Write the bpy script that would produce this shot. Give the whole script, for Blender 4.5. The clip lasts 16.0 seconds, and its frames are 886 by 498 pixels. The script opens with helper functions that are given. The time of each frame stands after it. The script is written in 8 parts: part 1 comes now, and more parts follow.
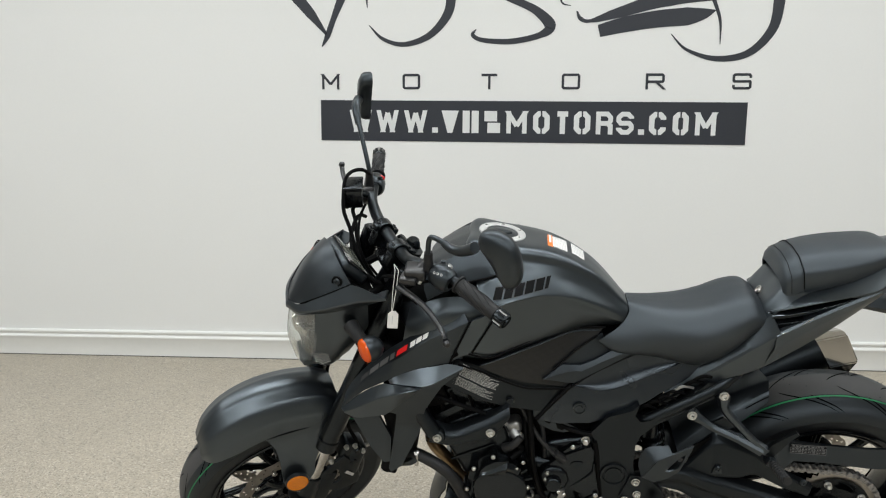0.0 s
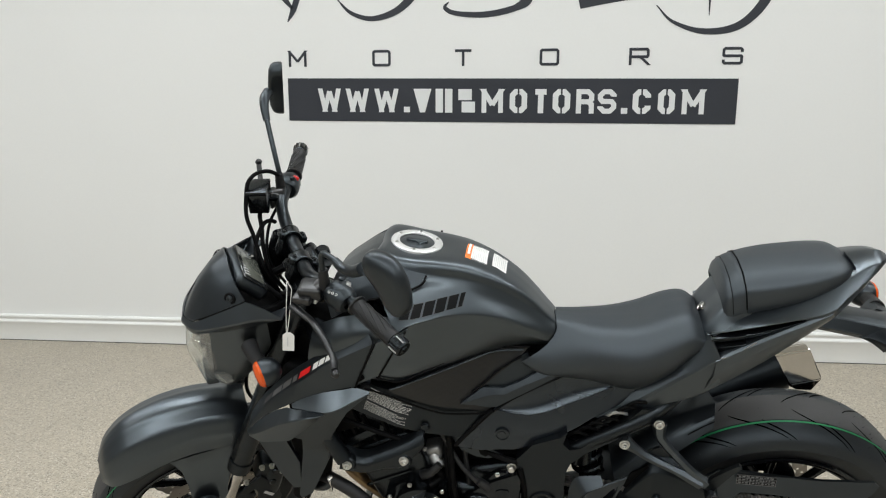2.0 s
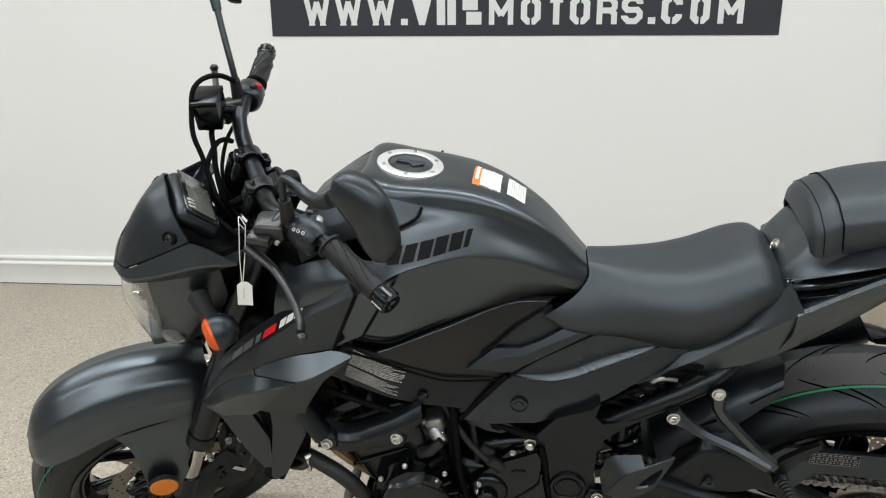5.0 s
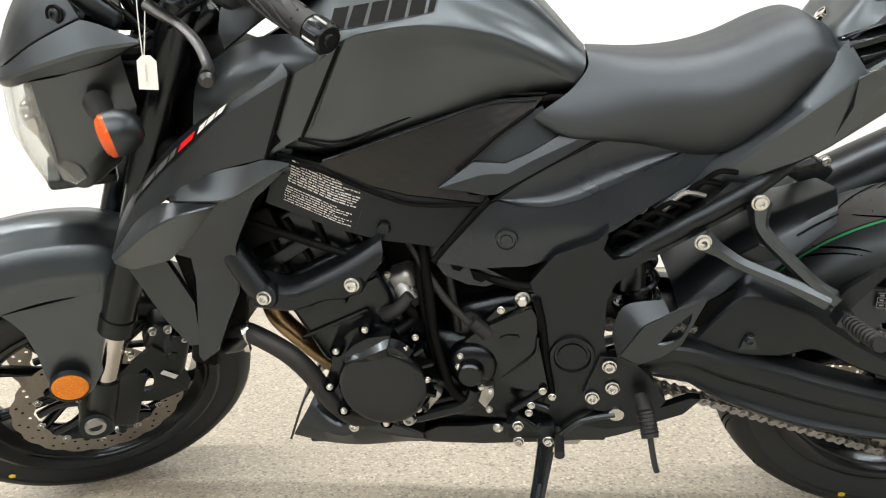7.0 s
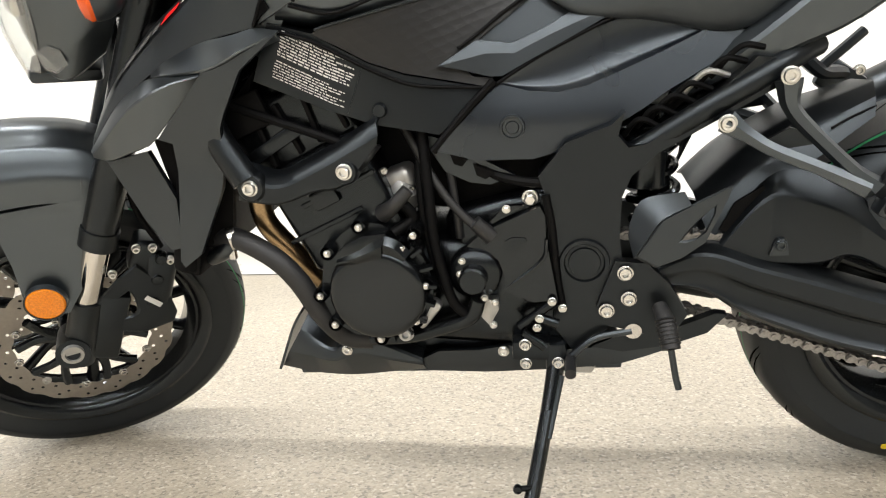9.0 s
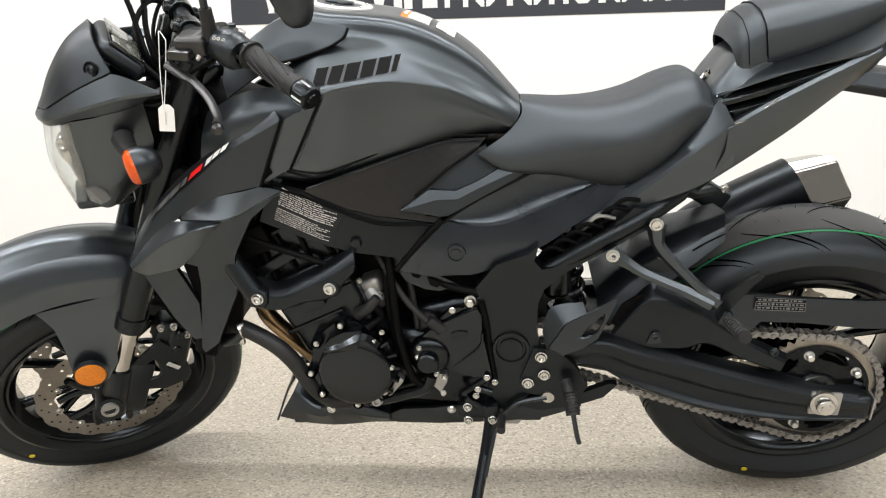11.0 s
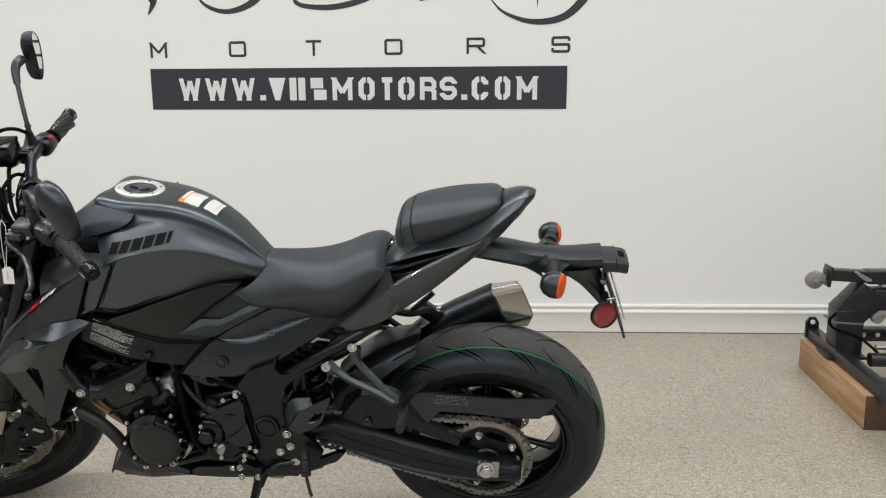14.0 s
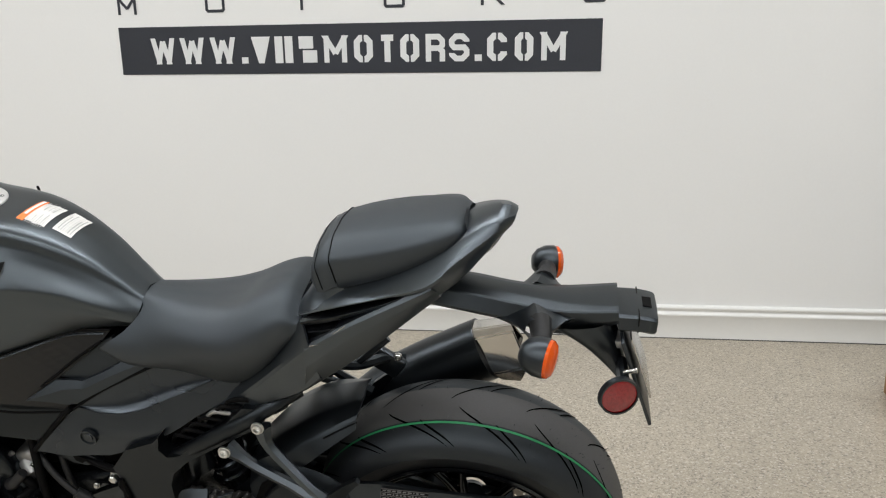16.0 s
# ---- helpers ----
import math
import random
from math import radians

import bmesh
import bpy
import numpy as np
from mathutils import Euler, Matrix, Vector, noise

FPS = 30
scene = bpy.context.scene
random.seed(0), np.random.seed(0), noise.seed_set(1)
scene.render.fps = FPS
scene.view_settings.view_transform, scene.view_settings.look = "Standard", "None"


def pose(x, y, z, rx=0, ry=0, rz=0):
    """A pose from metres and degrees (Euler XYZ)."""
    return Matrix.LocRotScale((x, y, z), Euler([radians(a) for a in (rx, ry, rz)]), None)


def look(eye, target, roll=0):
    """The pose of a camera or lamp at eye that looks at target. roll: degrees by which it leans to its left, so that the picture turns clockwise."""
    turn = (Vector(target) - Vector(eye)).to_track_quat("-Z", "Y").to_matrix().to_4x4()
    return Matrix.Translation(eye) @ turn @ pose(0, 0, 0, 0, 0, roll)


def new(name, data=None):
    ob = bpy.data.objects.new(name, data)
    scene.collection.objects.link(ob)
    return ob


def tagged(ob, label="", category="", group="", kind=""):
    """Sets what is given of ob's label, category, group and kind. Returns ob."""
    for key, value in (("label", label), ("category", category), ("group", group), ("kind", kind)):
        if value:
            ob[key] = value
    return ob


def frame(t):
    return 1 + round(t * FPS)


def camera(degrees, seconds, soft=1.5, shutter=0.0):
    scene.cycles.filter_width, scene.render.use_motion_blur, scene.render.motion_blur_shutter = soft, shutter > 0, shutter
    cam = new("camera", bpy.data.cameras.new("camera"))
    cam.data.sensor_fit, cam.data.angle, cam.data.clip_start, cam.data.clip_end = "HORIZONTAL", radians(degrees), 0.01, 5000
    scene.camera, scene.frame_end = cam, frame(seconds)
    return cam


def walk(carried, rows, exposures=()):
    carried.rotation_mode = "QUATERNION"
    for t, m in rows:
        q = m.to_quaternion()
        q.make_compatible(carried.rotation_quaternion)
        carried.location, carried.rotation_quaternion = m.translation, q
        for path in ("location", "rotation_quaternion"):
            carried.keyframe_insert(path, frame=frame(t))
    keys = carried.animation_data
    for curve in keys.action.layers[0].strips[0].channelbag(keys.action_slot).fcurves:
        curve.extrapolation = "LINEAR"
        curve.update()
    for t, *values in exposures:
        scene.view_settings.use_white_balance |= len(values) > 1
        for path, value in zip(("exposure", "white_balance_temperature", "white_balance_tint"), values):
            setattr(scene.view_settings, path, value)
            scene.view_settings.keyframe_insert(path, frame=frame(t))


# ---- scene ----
cam = camera(61.3, 16.0, soft=1.15)
PATH = [
    (0, (0.233, -0.003, 1.269), (0.005, 1.958, 0.946), -0.9),
    (0.5, (0.316, -0.009, 1.304), (0.052, 1.946, 0.971), -1.1),
    (1, (0.432, 0.019, 1.338), (0.147, 1.966, 0.982), -1.0),
    (1.5, (0.488, 0.07, 1.345), (0.191, 2.01, 0.962), -1.2),
    (2, (0.466, 0.215, 1.337), (0.175, 2.15, 0.924), -1.3),
    (2.5, (0.403, 0.388, 1.332), (0.127, 2.317, 0.882), -1.2),
    (3, (0.4, 0.514, 1.316), (0.132, 2.433, 0.821), -1.3),
    (3.2, (0.421, 0.572, 1.31), (0.154, 2.487, 0.8), -1.5),
    (5.3, (0.421, 0.552, 1.229), (0.117, 2.442, 0.649), -1.8),
    (5.5, (0.408, 0.541, 1.217), (0.112, 2.436, 0.648), -2.0),
    (6, (0.402, 0.566, 1.132), (0.12, 2.465, 0.574), -1.7),
    (6.5, (0.414, 0.644, 0.959), (0.153, 2.558, 0.439), -2.2),
    (7, (0.422, 0.727, 0.801), (0.131, 2.659, 0.376), -3.1),
    (7.5, (0.422, 0.779, 0.687), (0.1, 2.723, 0.344), -3.1),
    (8, (0.423, 0.787, 0.608), (0.078, 2.733, 0.299), -3.0),
    (8.2, (0.425, 0.786, 0.573), (0.073, 2.733, 0.281), -2.9),
    (10.3, (0.453, 0.647, 0.61), (0.167, 2.596, 0.261), -2.5),
    (10.5, (0.462, 0.607, 0.672), (0.185, 2.554, 0.306), -2.6),
    (11, (0.496, 0.499, 0.853), (0.248, 2.443, 0.451), -2.5),
    (11.5, (0.607, 0.325, 0.983), (0.382, 2.271, 0.578), -2.4),
    (12, (0.696, 0.16, 1.088), (0.482, 2.111, 0.7), -2.4),
    (12.5, (0.77, 0.017, 1.134), (0.559, 1.972, 0.768), -2.2),
    (13, (0.871, -0.09, 1.181), (0.658, 1.868, 0.83), -1.9),
    (13.5, (0.993, -0.039, 1.196), (0.774, 1.917, 0.84), -1.6),
    (14, (1.119, 0.073, 1.198), (0.888, 2.022, 0.816), -1.6),
    (14.5, (1.166, 0.215, 1.189), (0.907, 2.152, 0.764), -1.7),
    (15, (1.172, 0.411, 1.192), (0.881, 2.335, 0.727), -1.9),
    (15.5, (1.189, 0.541, 1.201), (0.858, 2.453, 0.715), -2.0),
    (16, (1.23, 0.677, 1.221), (0.866, 2.582, 0.732), -2.1),
]
walk(cam, [(t, look(eye, target, roll)) for t, eye, target, roll in PATH], [(0.0, -0.24, 6500, 10), (3.2, -0.24, 6500, 10), (5.5, -0.10, 6520, 11.5), (6.0, -0.05, 6560, 12), (6.5, 0.22, 6700, 12.5), (7.0, 0.62, 6900, 12.5), (8.2, 0.86, 7000, 13), (10.3, 0.78, 6750, 14), (11.0, 0.46, 6750, 14), (11.6, 0.20, 6750, 14), (12.5, -0.10, 6580, 13.5), (14.0, -0.25, 6640, 12.5), (16.0, -0.22, 6600, 13)])


# ---- world and lights ----
def make_world():
    w = bpy.data.worlds.new("world")
    w.use_nodes = True
    w.node_tree.nodes["Background"].inputs["Color"].default_value = (0.9, 0.95, 1.0, 1)
    w.node_tree.nodes["Background"].inputs["Strength"].default_value = 0.02
    scene.world = w


make_world()

ROOM_X0, ROOM_X1, ROOM_Y0, WALL_Y, ROOM_Z = -6.5, 7.5, -9.5, 3.91, 3.4
LAMP_SPOTS = [(x, y) for x in (-3.75, -1.25, 1.25, 3.75) for y in (-5.6, -3.0, -0.4, 2.1)]
for lx, ly in LAMP_SPOTS:
    lamp = bpy.data.lights.new("strip_light", "AREA")
    lamp.shape, lamp.size, lamp.size_y = "RECTANGLE", 2.3, 0.12
    lamp.energy, lamp.color = 38, (0.92, 0.968, 1.0)
    new("strip_light", lamp).matrix_world = pose(lx, ly, ROOM_Z - 0.075)


# ---- materials ----
def node_mat(name):
    m = bpy.data.materials.new(name)
    m.use_nodes = True
    return m, m.node_tree.nodes, m.node_tree.links, m.node_tree.nodes["Principled BSDF"]


def surface(name, color, rough=0.5, metal=0.0, grain=300.0, bump=0.05, vary=0.15, coat=0.0, coat_rough=0.1, blotch=6.0, spec=0.5, ior=1.5, tint=(1, 1, 1)):
    """A solid surface: colour varied at two scales, uneven gloss, fine relief."""
    m, n, l, b = node_mat(name)
    tc = n.new("ShaderNodeTexCoord")
    big, fine = n.new("ShaderNodeTexNoise"), n.new("ShaderNodeTexNoise")
    big.inputs["Scale"].default_value, big.inputs["Detail"].default_value = blotch, 4
    fine.inputs["Scale"].default_value, fine.inputs["Detail"].default_value = grain, 3
    for t in (big, fine):
        l.new(tc.outputs["Object"], t.inputs["Vector"])
    add = n.new("ShaderNodeMath")
    add.operation = "ADD"
    l.new(big.outputs["Fac"], add.inputs[0])
    l.new(fine.outputs["Fac"], add.inputs[1])
    ramp = n.new("ShaderNodeMapRange")
    ramp.inputs["From Min"].default_value, ramp.inputs["From Max"].default_value = 0.6, 1.4
    ramp.inputs["To Min"].default_value, ramp.inputs["To Max"].default_value = 1 - vary, 1 + vary
    l.new(add.outputs[0], ramp.inputs["Value"])
    mul = n.new("ShaderNodeVectorMath")
    mul.operation = "SCALE"
    mul.inputs[0].default_value = color
    l.new(ramp.outputs["Result"], mul.inputs["Scale"])
    l.new(mul.outputs[0], b.inputs["Base Color"])
    rr = n.new("ShaderNodeMapRange")
    rr.inputs["From Min"].default_value, rr.inputs["From Max"].default_value = 0.3, 0.7
    rr.inputs["To Min"].default_value, rr.inputs["To Max"].default_value = max(0.02, rough * 0.88), min(1, rough * 1.12)
    l.new(big.outputs["Fac"], rr.inputs["Value"])
    l.new(rr.outputs["Result"], b.inputs["Roughness"])
    b.inputs["Metallic"].default_value = metal
    b.inputs["Specular Tint"].default_value = (*tint, 1)
    b.inputs["Specular IOR Level"].default_value, b.inputs["IOR"].default_value = spec, ior
    b.inputs["Coat Weight"].default_value, b.inputs["Coat Roughness"].default_value = coat, coat_rough
    if bump:
        bp = n.new("ShaderNodeBump")
        bp.inputs["Strength"].default_value, bp.inputs["Distance"].default_value = bump, 0.002
        l.new(fine.outputs["Fac"], bp.inputs["Height"])
        l.new(bp.outputs["Normal"], b.inputs["Normal"])
    return m


def floor_mat():
    """Beige quartz floor coating: coloured grains in a clear coat, some dust and scuffs."""
    m, n, l, b = node_mat("quartz_floor")
    tc = n.new("ShaderNodeTexCoord")
    vor, vor2, noise_a, noise_b = (n.new("ShaderNodeTexVoronoi"), n.new("ShaderNodeTexVoronoi"), n.new("ShaderNodeTexNoise"), n.new("ShaderNodeTexNoise"))
    vor.inputs["Scale"].default_value, vor2.inputs["Scale"].default_value = 190, 380
    noise_a.inputs["Scale"].default_value, noise_b.inputs["Scale"].default_value = 1.3, 38
    noise_a.inputs["Detail"].default_value = 5
    for t in (vor, vor2, noise_a, noise_b):
        l.new(tc.outputs["Object"], t.inputs["Vector"])
    sep = n.new("ShaderNodeSeparateColor")
    l.new(vor.outputs["Color"], sep.inputs["Color"])
    ramp = n.new("ShaderNodeValToRGB")
    ramp.color_ramp.interpolation = "CONSTANT"
    tones = [(0.0, (0.10, 0.085, 0.075)), (0.09, (0.28, 0.24, 0.19)), (0.28, (0.40, 0.35, 0.275)), (0.62, (0.49, 0.435, 0.345)), (0.84, (0.33, 0.30, 0.245)), (0.93, (0.66, 0.62, 0.54))]
    els = ramp.color_ramp.elements
    els[0].position, els[0].color = tones[0][0], (*tones[0][1], 1)
    els[1].position, els[1].color = tones[1][0], (*tones[1][1], 1)
    for p, c in tones[2:]:
        els.new(p).color = (*c, 1)
    l.new(sep.outputs["Red"], ramp.inputs["Fac"])
    mix = n.new("ShaderNodeMix")
    mix.data_type = "RGBA"
    mix.inputs["Factor"].default_value = 0.42
    mix.inputs["B"].default_value = (0.43, 0.38, 0.30, 1)
    l.new(ramp.outputs["Color"], mix.inputs["A"])
    var = n.new("ShaderNodeMapRange")
    var.inputs["From Min"].default_value, var.inputs["From Max"].default_value = 0.3, 0.7
    var.inputs["To Min"].default_value, var.inputs["To Max"].default_value = 0.9, 1.08
    l.new(noise_a.outputs["Fac"], var.inputs["Value"])
    mul = n.new("ShaderNodeVectorMath")
    mul.operation = "SCALE"
    l.new(mix.outputs["Result"], mul.inputs[0])
    l.new(var.outputs["Result"], mul.inputs["Scale"])
    l.new(mul.outputs[0], b.inputs["Base Color"])
    b.inputs["Roughness"].default_value = 0.30
    bp = n.new("ShaderNodeBump")
    bp.inputs["Strength"].default_value, bp.inputs["Distance"].default_value = 0.22, 0.002
    l.new(vor2.outputs["Distance"], bp.inputs["Height"])
    l.new(bp.outputs["Normal"], b.inputs["Normal"])
    return m


def dimple_mat(name, color, rough, scale):
    """Moulded plastic with a grid of small raised marks."""
    m = surface(name, color, rough, bump=0.0)
    n, l, b = m.node_tree.nodes, m.node_tree.links, m.node_tree.nodes["Principled BSDF"]
    tc, mp, v, bp = n.new("ShaderNodeTexCoord"), n.new("ShaderNodeMapping"), n.new("ShaderNodeTexVoronoi"), n.new("ShaderNodeBump")
    mp.inputs["Scale"].default_value = (scale * 0.55, 1, scale)
    mp.inputs["Rotation"].default_value = (0, 0.5, 0)
    v.inputs["Scale"].default_value, v.inputs["Randomness"].default_value = 1.0, 0.15
    bp.inputs["Strength"].default_value, bp.inputs["Distance"].default_value = 0.3, 0.0015
    l.new(tc.outputs["Object"], mp.inputs["Vector"])
    l.new(mp.outputs["Vector"], v.inputs["Vector"])
    l.new(v.outputs["Distance"], bp.inputs["Height"])
    l.new(bp.outputs["Normal"], b.inputs["Normal"])
    return m


def lens_mat(name, color, rough=0.08, trans=0.85):
    m, n, l, b = node_mat(name)
    b.inputs["Base Color"].default_value = (*color, 1)
    b.inputs["Roughness"].default_value, b.inputs["Transmission Weight"].default_value, b.inputs["IOR"].default_value = rough, trans, 1.45
    return m


def wood_mat():
    m, n, l, b = node_mat("sawn_pine")
    tc, mp, w, nz = n.new("ShaderNodeTexCoord"), n.new("ShaderNodeMapping"), n.new("ShaderNodeTexWave"), n.new("ShaderNodeTexNoise")
    mp.inputs["Scale"].default_value = (16, 1.6, 16)
    w.inputs["Scale"].default_value, w.inputs["Distortion"].default_value, w.inputs["Detail"].default_value = 1.6, 5, 3
    nz.inputs["Scale"].default_value = 4
    r = n.new("ShaderNodeValToRGB")
    r.color_ramp.elements[0].color, r.color_ramp.elements[1].color = (0.27, 0.145, 0.07, 1), (0.60, 0.39, 0.21, 1)
    l.new(tc.outputs["Object"], mp.inputs["Vector"])
    l.new(mp.outputs["Vector"], w.inputs["Vector"])
    l.new(mp.outputs["Vector"], nz.inputs["Vector"])
    mx = n.new("ShaderNodeMath")
    mx.operation = "MULTIPLY_ADD"
    mx.inputs[1].default_value, mx.inputs[2].default_value = 0.55, 0.22
    l.new(w.outputs["Fac"], mx.inputs[0])
    l.new(mx.outputs[0], r.inputs["Fac"])
    l.new(r.outputs["Color"], b.inputs["Base Color"])
    b.inputs["Roughness"].default_value = 0.7
    bp = n.new("ShaderNodeBump")
    bp.inputs["Strength"].default_value = 0.15
    l.new(w.outputs["Fac"], bp.inputs["Height"])
    l.new(bp.outputs["Normal"], b.inputs["Normal"])
    return m


WALL = surface("painted_wall", (0.80, 0.80, 0.78), 0.55, grain=90, bump=0.05, vary=0.012, blotch=1.2)
TRIM = surface("painted_trim", (0.82, 0.82, 0.79), 0.35, grain=60, bump=0.02, vary=0.015)
BACK = surface("grey_painted_wall", (0.30, 0.30, 0.30), 0.7, vary=0.05)
CEIL = surface("ceiling_paint", (0.8, 0.8, 0.78), 0.8, vary=0.02)
FLOOR = floor_mat()
JOINT_SHADE = surface("grey_joint_shade", (0.11, 0.105, 0.098), 0.7, vary=0.2)
INK = surface("charcoal_vinyl", (0.021, 0.024, 0.032), 0.5, grain=120, bump=0.02, vary=0.12)
WHITE_VINYL = surface("white_vinyl", (0.72, 0.73, 0.72), 0.45, vary=0.04)
COOL = (0.79, 0.91, 1.0)
PAINT = surface("matt_black_paint", (0.0042, 0.0049, 0.0058), 0.325, grain=900, bump=0.010, vary=0.10, spec=0.95, ior=1.60, blotch=3, tint=COOL)
PANEL = surface("black_moulded_plastic", (0.0040, 0.0046, 0.0054), 0.37, grain=1400, bump=0.05, vary=0.12, spec=0.78, tint=COOL)
DIMPLED = dimple_mat("dimpled_plastic", (0.0030, 0.0035, 0.0041), 0.40, 95)
NAVY = surface("satin_blue_black_paint", (0.0026, 0.0034, 0.0056), 0.29, grain=900, bump=0.0, vary=0.10, spec=0.78, tint=(0.78, 0.90, 1.0))
GLOSS = surface("gloss_black_paint", (0.003, 0.0032, 0.0036), 0.18, grain=500, bump=0.02, vary=0.15, coat=0.15, spec=0.42, tint=COOL)

ENGINE = surface("engine_black_paint", (0.0022, 0.0023, 0.0026), 0.24, spec=0.45, grain=700, bump=0.08, vary=0.2, tint=COOL)
FRAME = surface("frame_black_paint", (0.0022, 0.0025, 0.0029), 0.34, spec=0.44, grain=800, bump=0.06, vary=0.12, tint=COOL)
# near-black of hoses and inner parts, also used to draw shade in gaps
DARK = surface("black_parts_and_shade", (0.0018, 0.0018, 0.0020), 0.6, spec=0.10, vary=0.2)
VINYL = surface("black_seat_vinyl", (0.0115, 0.0130, 0.0148), 0.50, spec=0.90, grain=1600, bump=0.12, vary=0.10, tint=COOL)
RUBBER = surface("tyre_rubber", (0.0090, 0.0096, 0.0104), 0.5, spec=0.55, grain=400, bump=0.08, vary=0.15, tint=COOL)
TREAD = surface("tread_rubber", (0.058, 0.057, 0.0565), 0.62, spec=0.4, grain=500, bump=0.12, vary=0.22)
GROOVE = surface("groove_rubber", (0.0012, 0.0012, 0.0012), 0.9, vary=0.1, spec=0.03)
GRIP = surface("grip_rubber", (0.011, 0.0112, 0.0118), 0.55, spec=0.45, grain=700, bump=0.2, vary=0.15)
STEEL = surface("bright_steel", (0.58, 0.57, 0.55), 0.26, metal=1.0, grain=200, bump=0.05, vary=0.10)
RING = surface("satin_aluminium", (0.72, 0.72, 0.71), 0.42, metal=0.7, grain=200, bump=0.02, vary=0.05)
ZINC = surface("zinc_bolt", (0.64, 0.64, 0.62), 0.28, metal=1.0, vary=0.15)
DISC = surface("brake_disc_steel", (0.50, 0.47, 0.43), 0.34, metal=0.95, grain=120, bump=0.06, vary=0.10)
CHROME = surface("polished_steel", (0.56, 0.54, 0.51), 0.09, metal=1.0, vary=0.06, bump=0.0)
BRONZE = surface("heat_tinted_steel", (0.33, 0.23, 0.13), 0.30, metal=1.0, vary=0.3, blotch=20)
CAST = surface("cast_aluminium", (0.42, 0.42, 0.41), 0.42, metal=0.9, grain=500, bump=0.25, vary=0.15)
CHAIN = surface("chain_steel", (0.27, 0.265, 0.26), 0.34, metal=0.9, grain=300, bump=0.1, vary=0.35)
ORANGE = lens_mat("amber_lens", (1.0, 0.13, 0.01), 0.15, 0.35)
AMBER = surface("amber_reflector", (0.74, 0.21, 0.004), 0.2, grain=350, bump=0.5, vary=0.35, coat=0.15)
BADGE = surface("badge_black", (0.002, 0.002, 0.0022), 0.5, vary=0.05, spec=0.15, bump=0.0)
DIM_INK = surface("dim_ink", (0.045, 0.046, 0.047), 0.45, vary=0.1)
RED = surface("red_reflector", (0.24, 0.006, 0.010), 0.14, grain=220, bump=0.5, vary=0.35, coat=0.8)
RED_INK = surface("red_ink", (0.70, 0.015, 0.015), 0.4, vary=0.05)
GREEN = surface("green_stripe", (0.014, 0.20, 0.075), 0.55, vary=0.2)
YELLOW = surface("yellow_mark", (0.75, 0.55, 0.02), 0.6, vary=0.15)
PALE_INK = surface("pale_ink", (0.56, 0.56, 0.55), 0.5, vary=0.1)
GREY_INK = surface("grey_ink", (0.13, 0.13, 0.13), 0.5, vary=0.1)
ORANGE_INK = surface("orange_ink", (0.85, 0.20, 0.03), 0.5, vary=0.05)
PAPER = surface("white_label", (0.78, 0.77, 0.74), 0.5, vary=0.05)
GLASS = lens_mat("clear_lens", (0.95, 0.97, 0.96), 0.03, 0.92)
MIRROR = surface("mirror_glass", (0.75, 0.78, 0.80), 0.03, metal=1.0, vary=0.0, bump=0.0)
SCREEN = surface("lcd_glass", (0.010, 0.011, 0.011), 0.10, vary=0.1, coat=0.5)
LCD = surface("lcd_field", (0.10, 0.105, 0.088), 0.2, vary=0.15, coat=0.4)
LEVER = surface("satin_dark_alloy", (0.0065, 0.0070, 0.0078), 0.34, spec=0.70, vary=0.12, bump=0.04)
WOOD = wood_mat()
END_WOOD = surface("timber_end_grain", (0.10, 0.052, 0.030), 0.75, grain=160, bump=0.3, vary=0.35, blotch=25)
BLACK_STEEL = surface("black_enamel_steel", (0.012, 0.0125, 0.015), 0.32, grain=200, bump=0.06, vary=0.25)
WHEEL_GREY = surface("grey_wheel_tread", (0.22, 0.21, 0.19), 0.6, vary=0.2)


# ---- modelling helpers ----
def part(name, bm, material, parent=None, label="", angle=38, m=None, mats=()):
    """Links a bmesh as one mesh object under a thing or a part."""
    bmesh.ops.recalc_face_normals(bm, faces=bm.faces[:])
    me = bpy.data.meshes.new(name)
    bm.to_mesh(me)
    bm.free()
    me.materials.append(material)
    for extra in mats:
        me.materials.append(extra)
    me.shade_smooth()
    me.set_sharp_from_angle(angle=radians(angle))
    ob = new(name, me)
    if parent is not None:
        ob.parent = parent
    if m is not None:
        ob.matrix_basis = m
    if label:
        tagged(ob, label)
    return ob


def group_of(name, parent=None, m=None):
    ob = new(name)
    ob.empty_display_size = 0.05
    if parent is not None:
        ob.parent = parent
    if m is not None:
        ob.matrix_basis = m
    return ob


def flipped(bm):
    """A copy mirrored to the other side of the y = 0 plane."""
    b2 = bm.copy()
    for v in b2.verts:
        v.co.y = -v.co.y
    bmesh.ops.reverse_faces(b2, faces=b2.faces[:])
    return b2


def both(name, bm, material, parent, label="", angle=38, m=None):
    other = flipped(bm)
    part(name, other, material, parent, label, angle, m)
    return part(name, bm, material, parent, label, angle, m)


def cat(pts, n):
    """n + 1 places along a smooth curve through pts."""
    p = [Vector(q) for q in pts]
    if len(p) == 2:
        return [p[0].lerp(p[1], i / n) for i in range(n + 1)]
    p = [2 * p[0] - p[1]] + p + [2 * p[-1] - p[-2]]
    out, k = [], len(p) - 3
    for i in range(n + 1):
        s = min(i / n * k, k - 1e-6)
        j = int(s)
        t = s - j
        a, b, c, d = p[j:j + 4]
        out.append(0.5 * (2 * b + (c - a) * t + (2 * a - 5 * b + 4 * c - d) * t * t + (3 * b - 3 * c + d - a) * t ** 3))
    return out


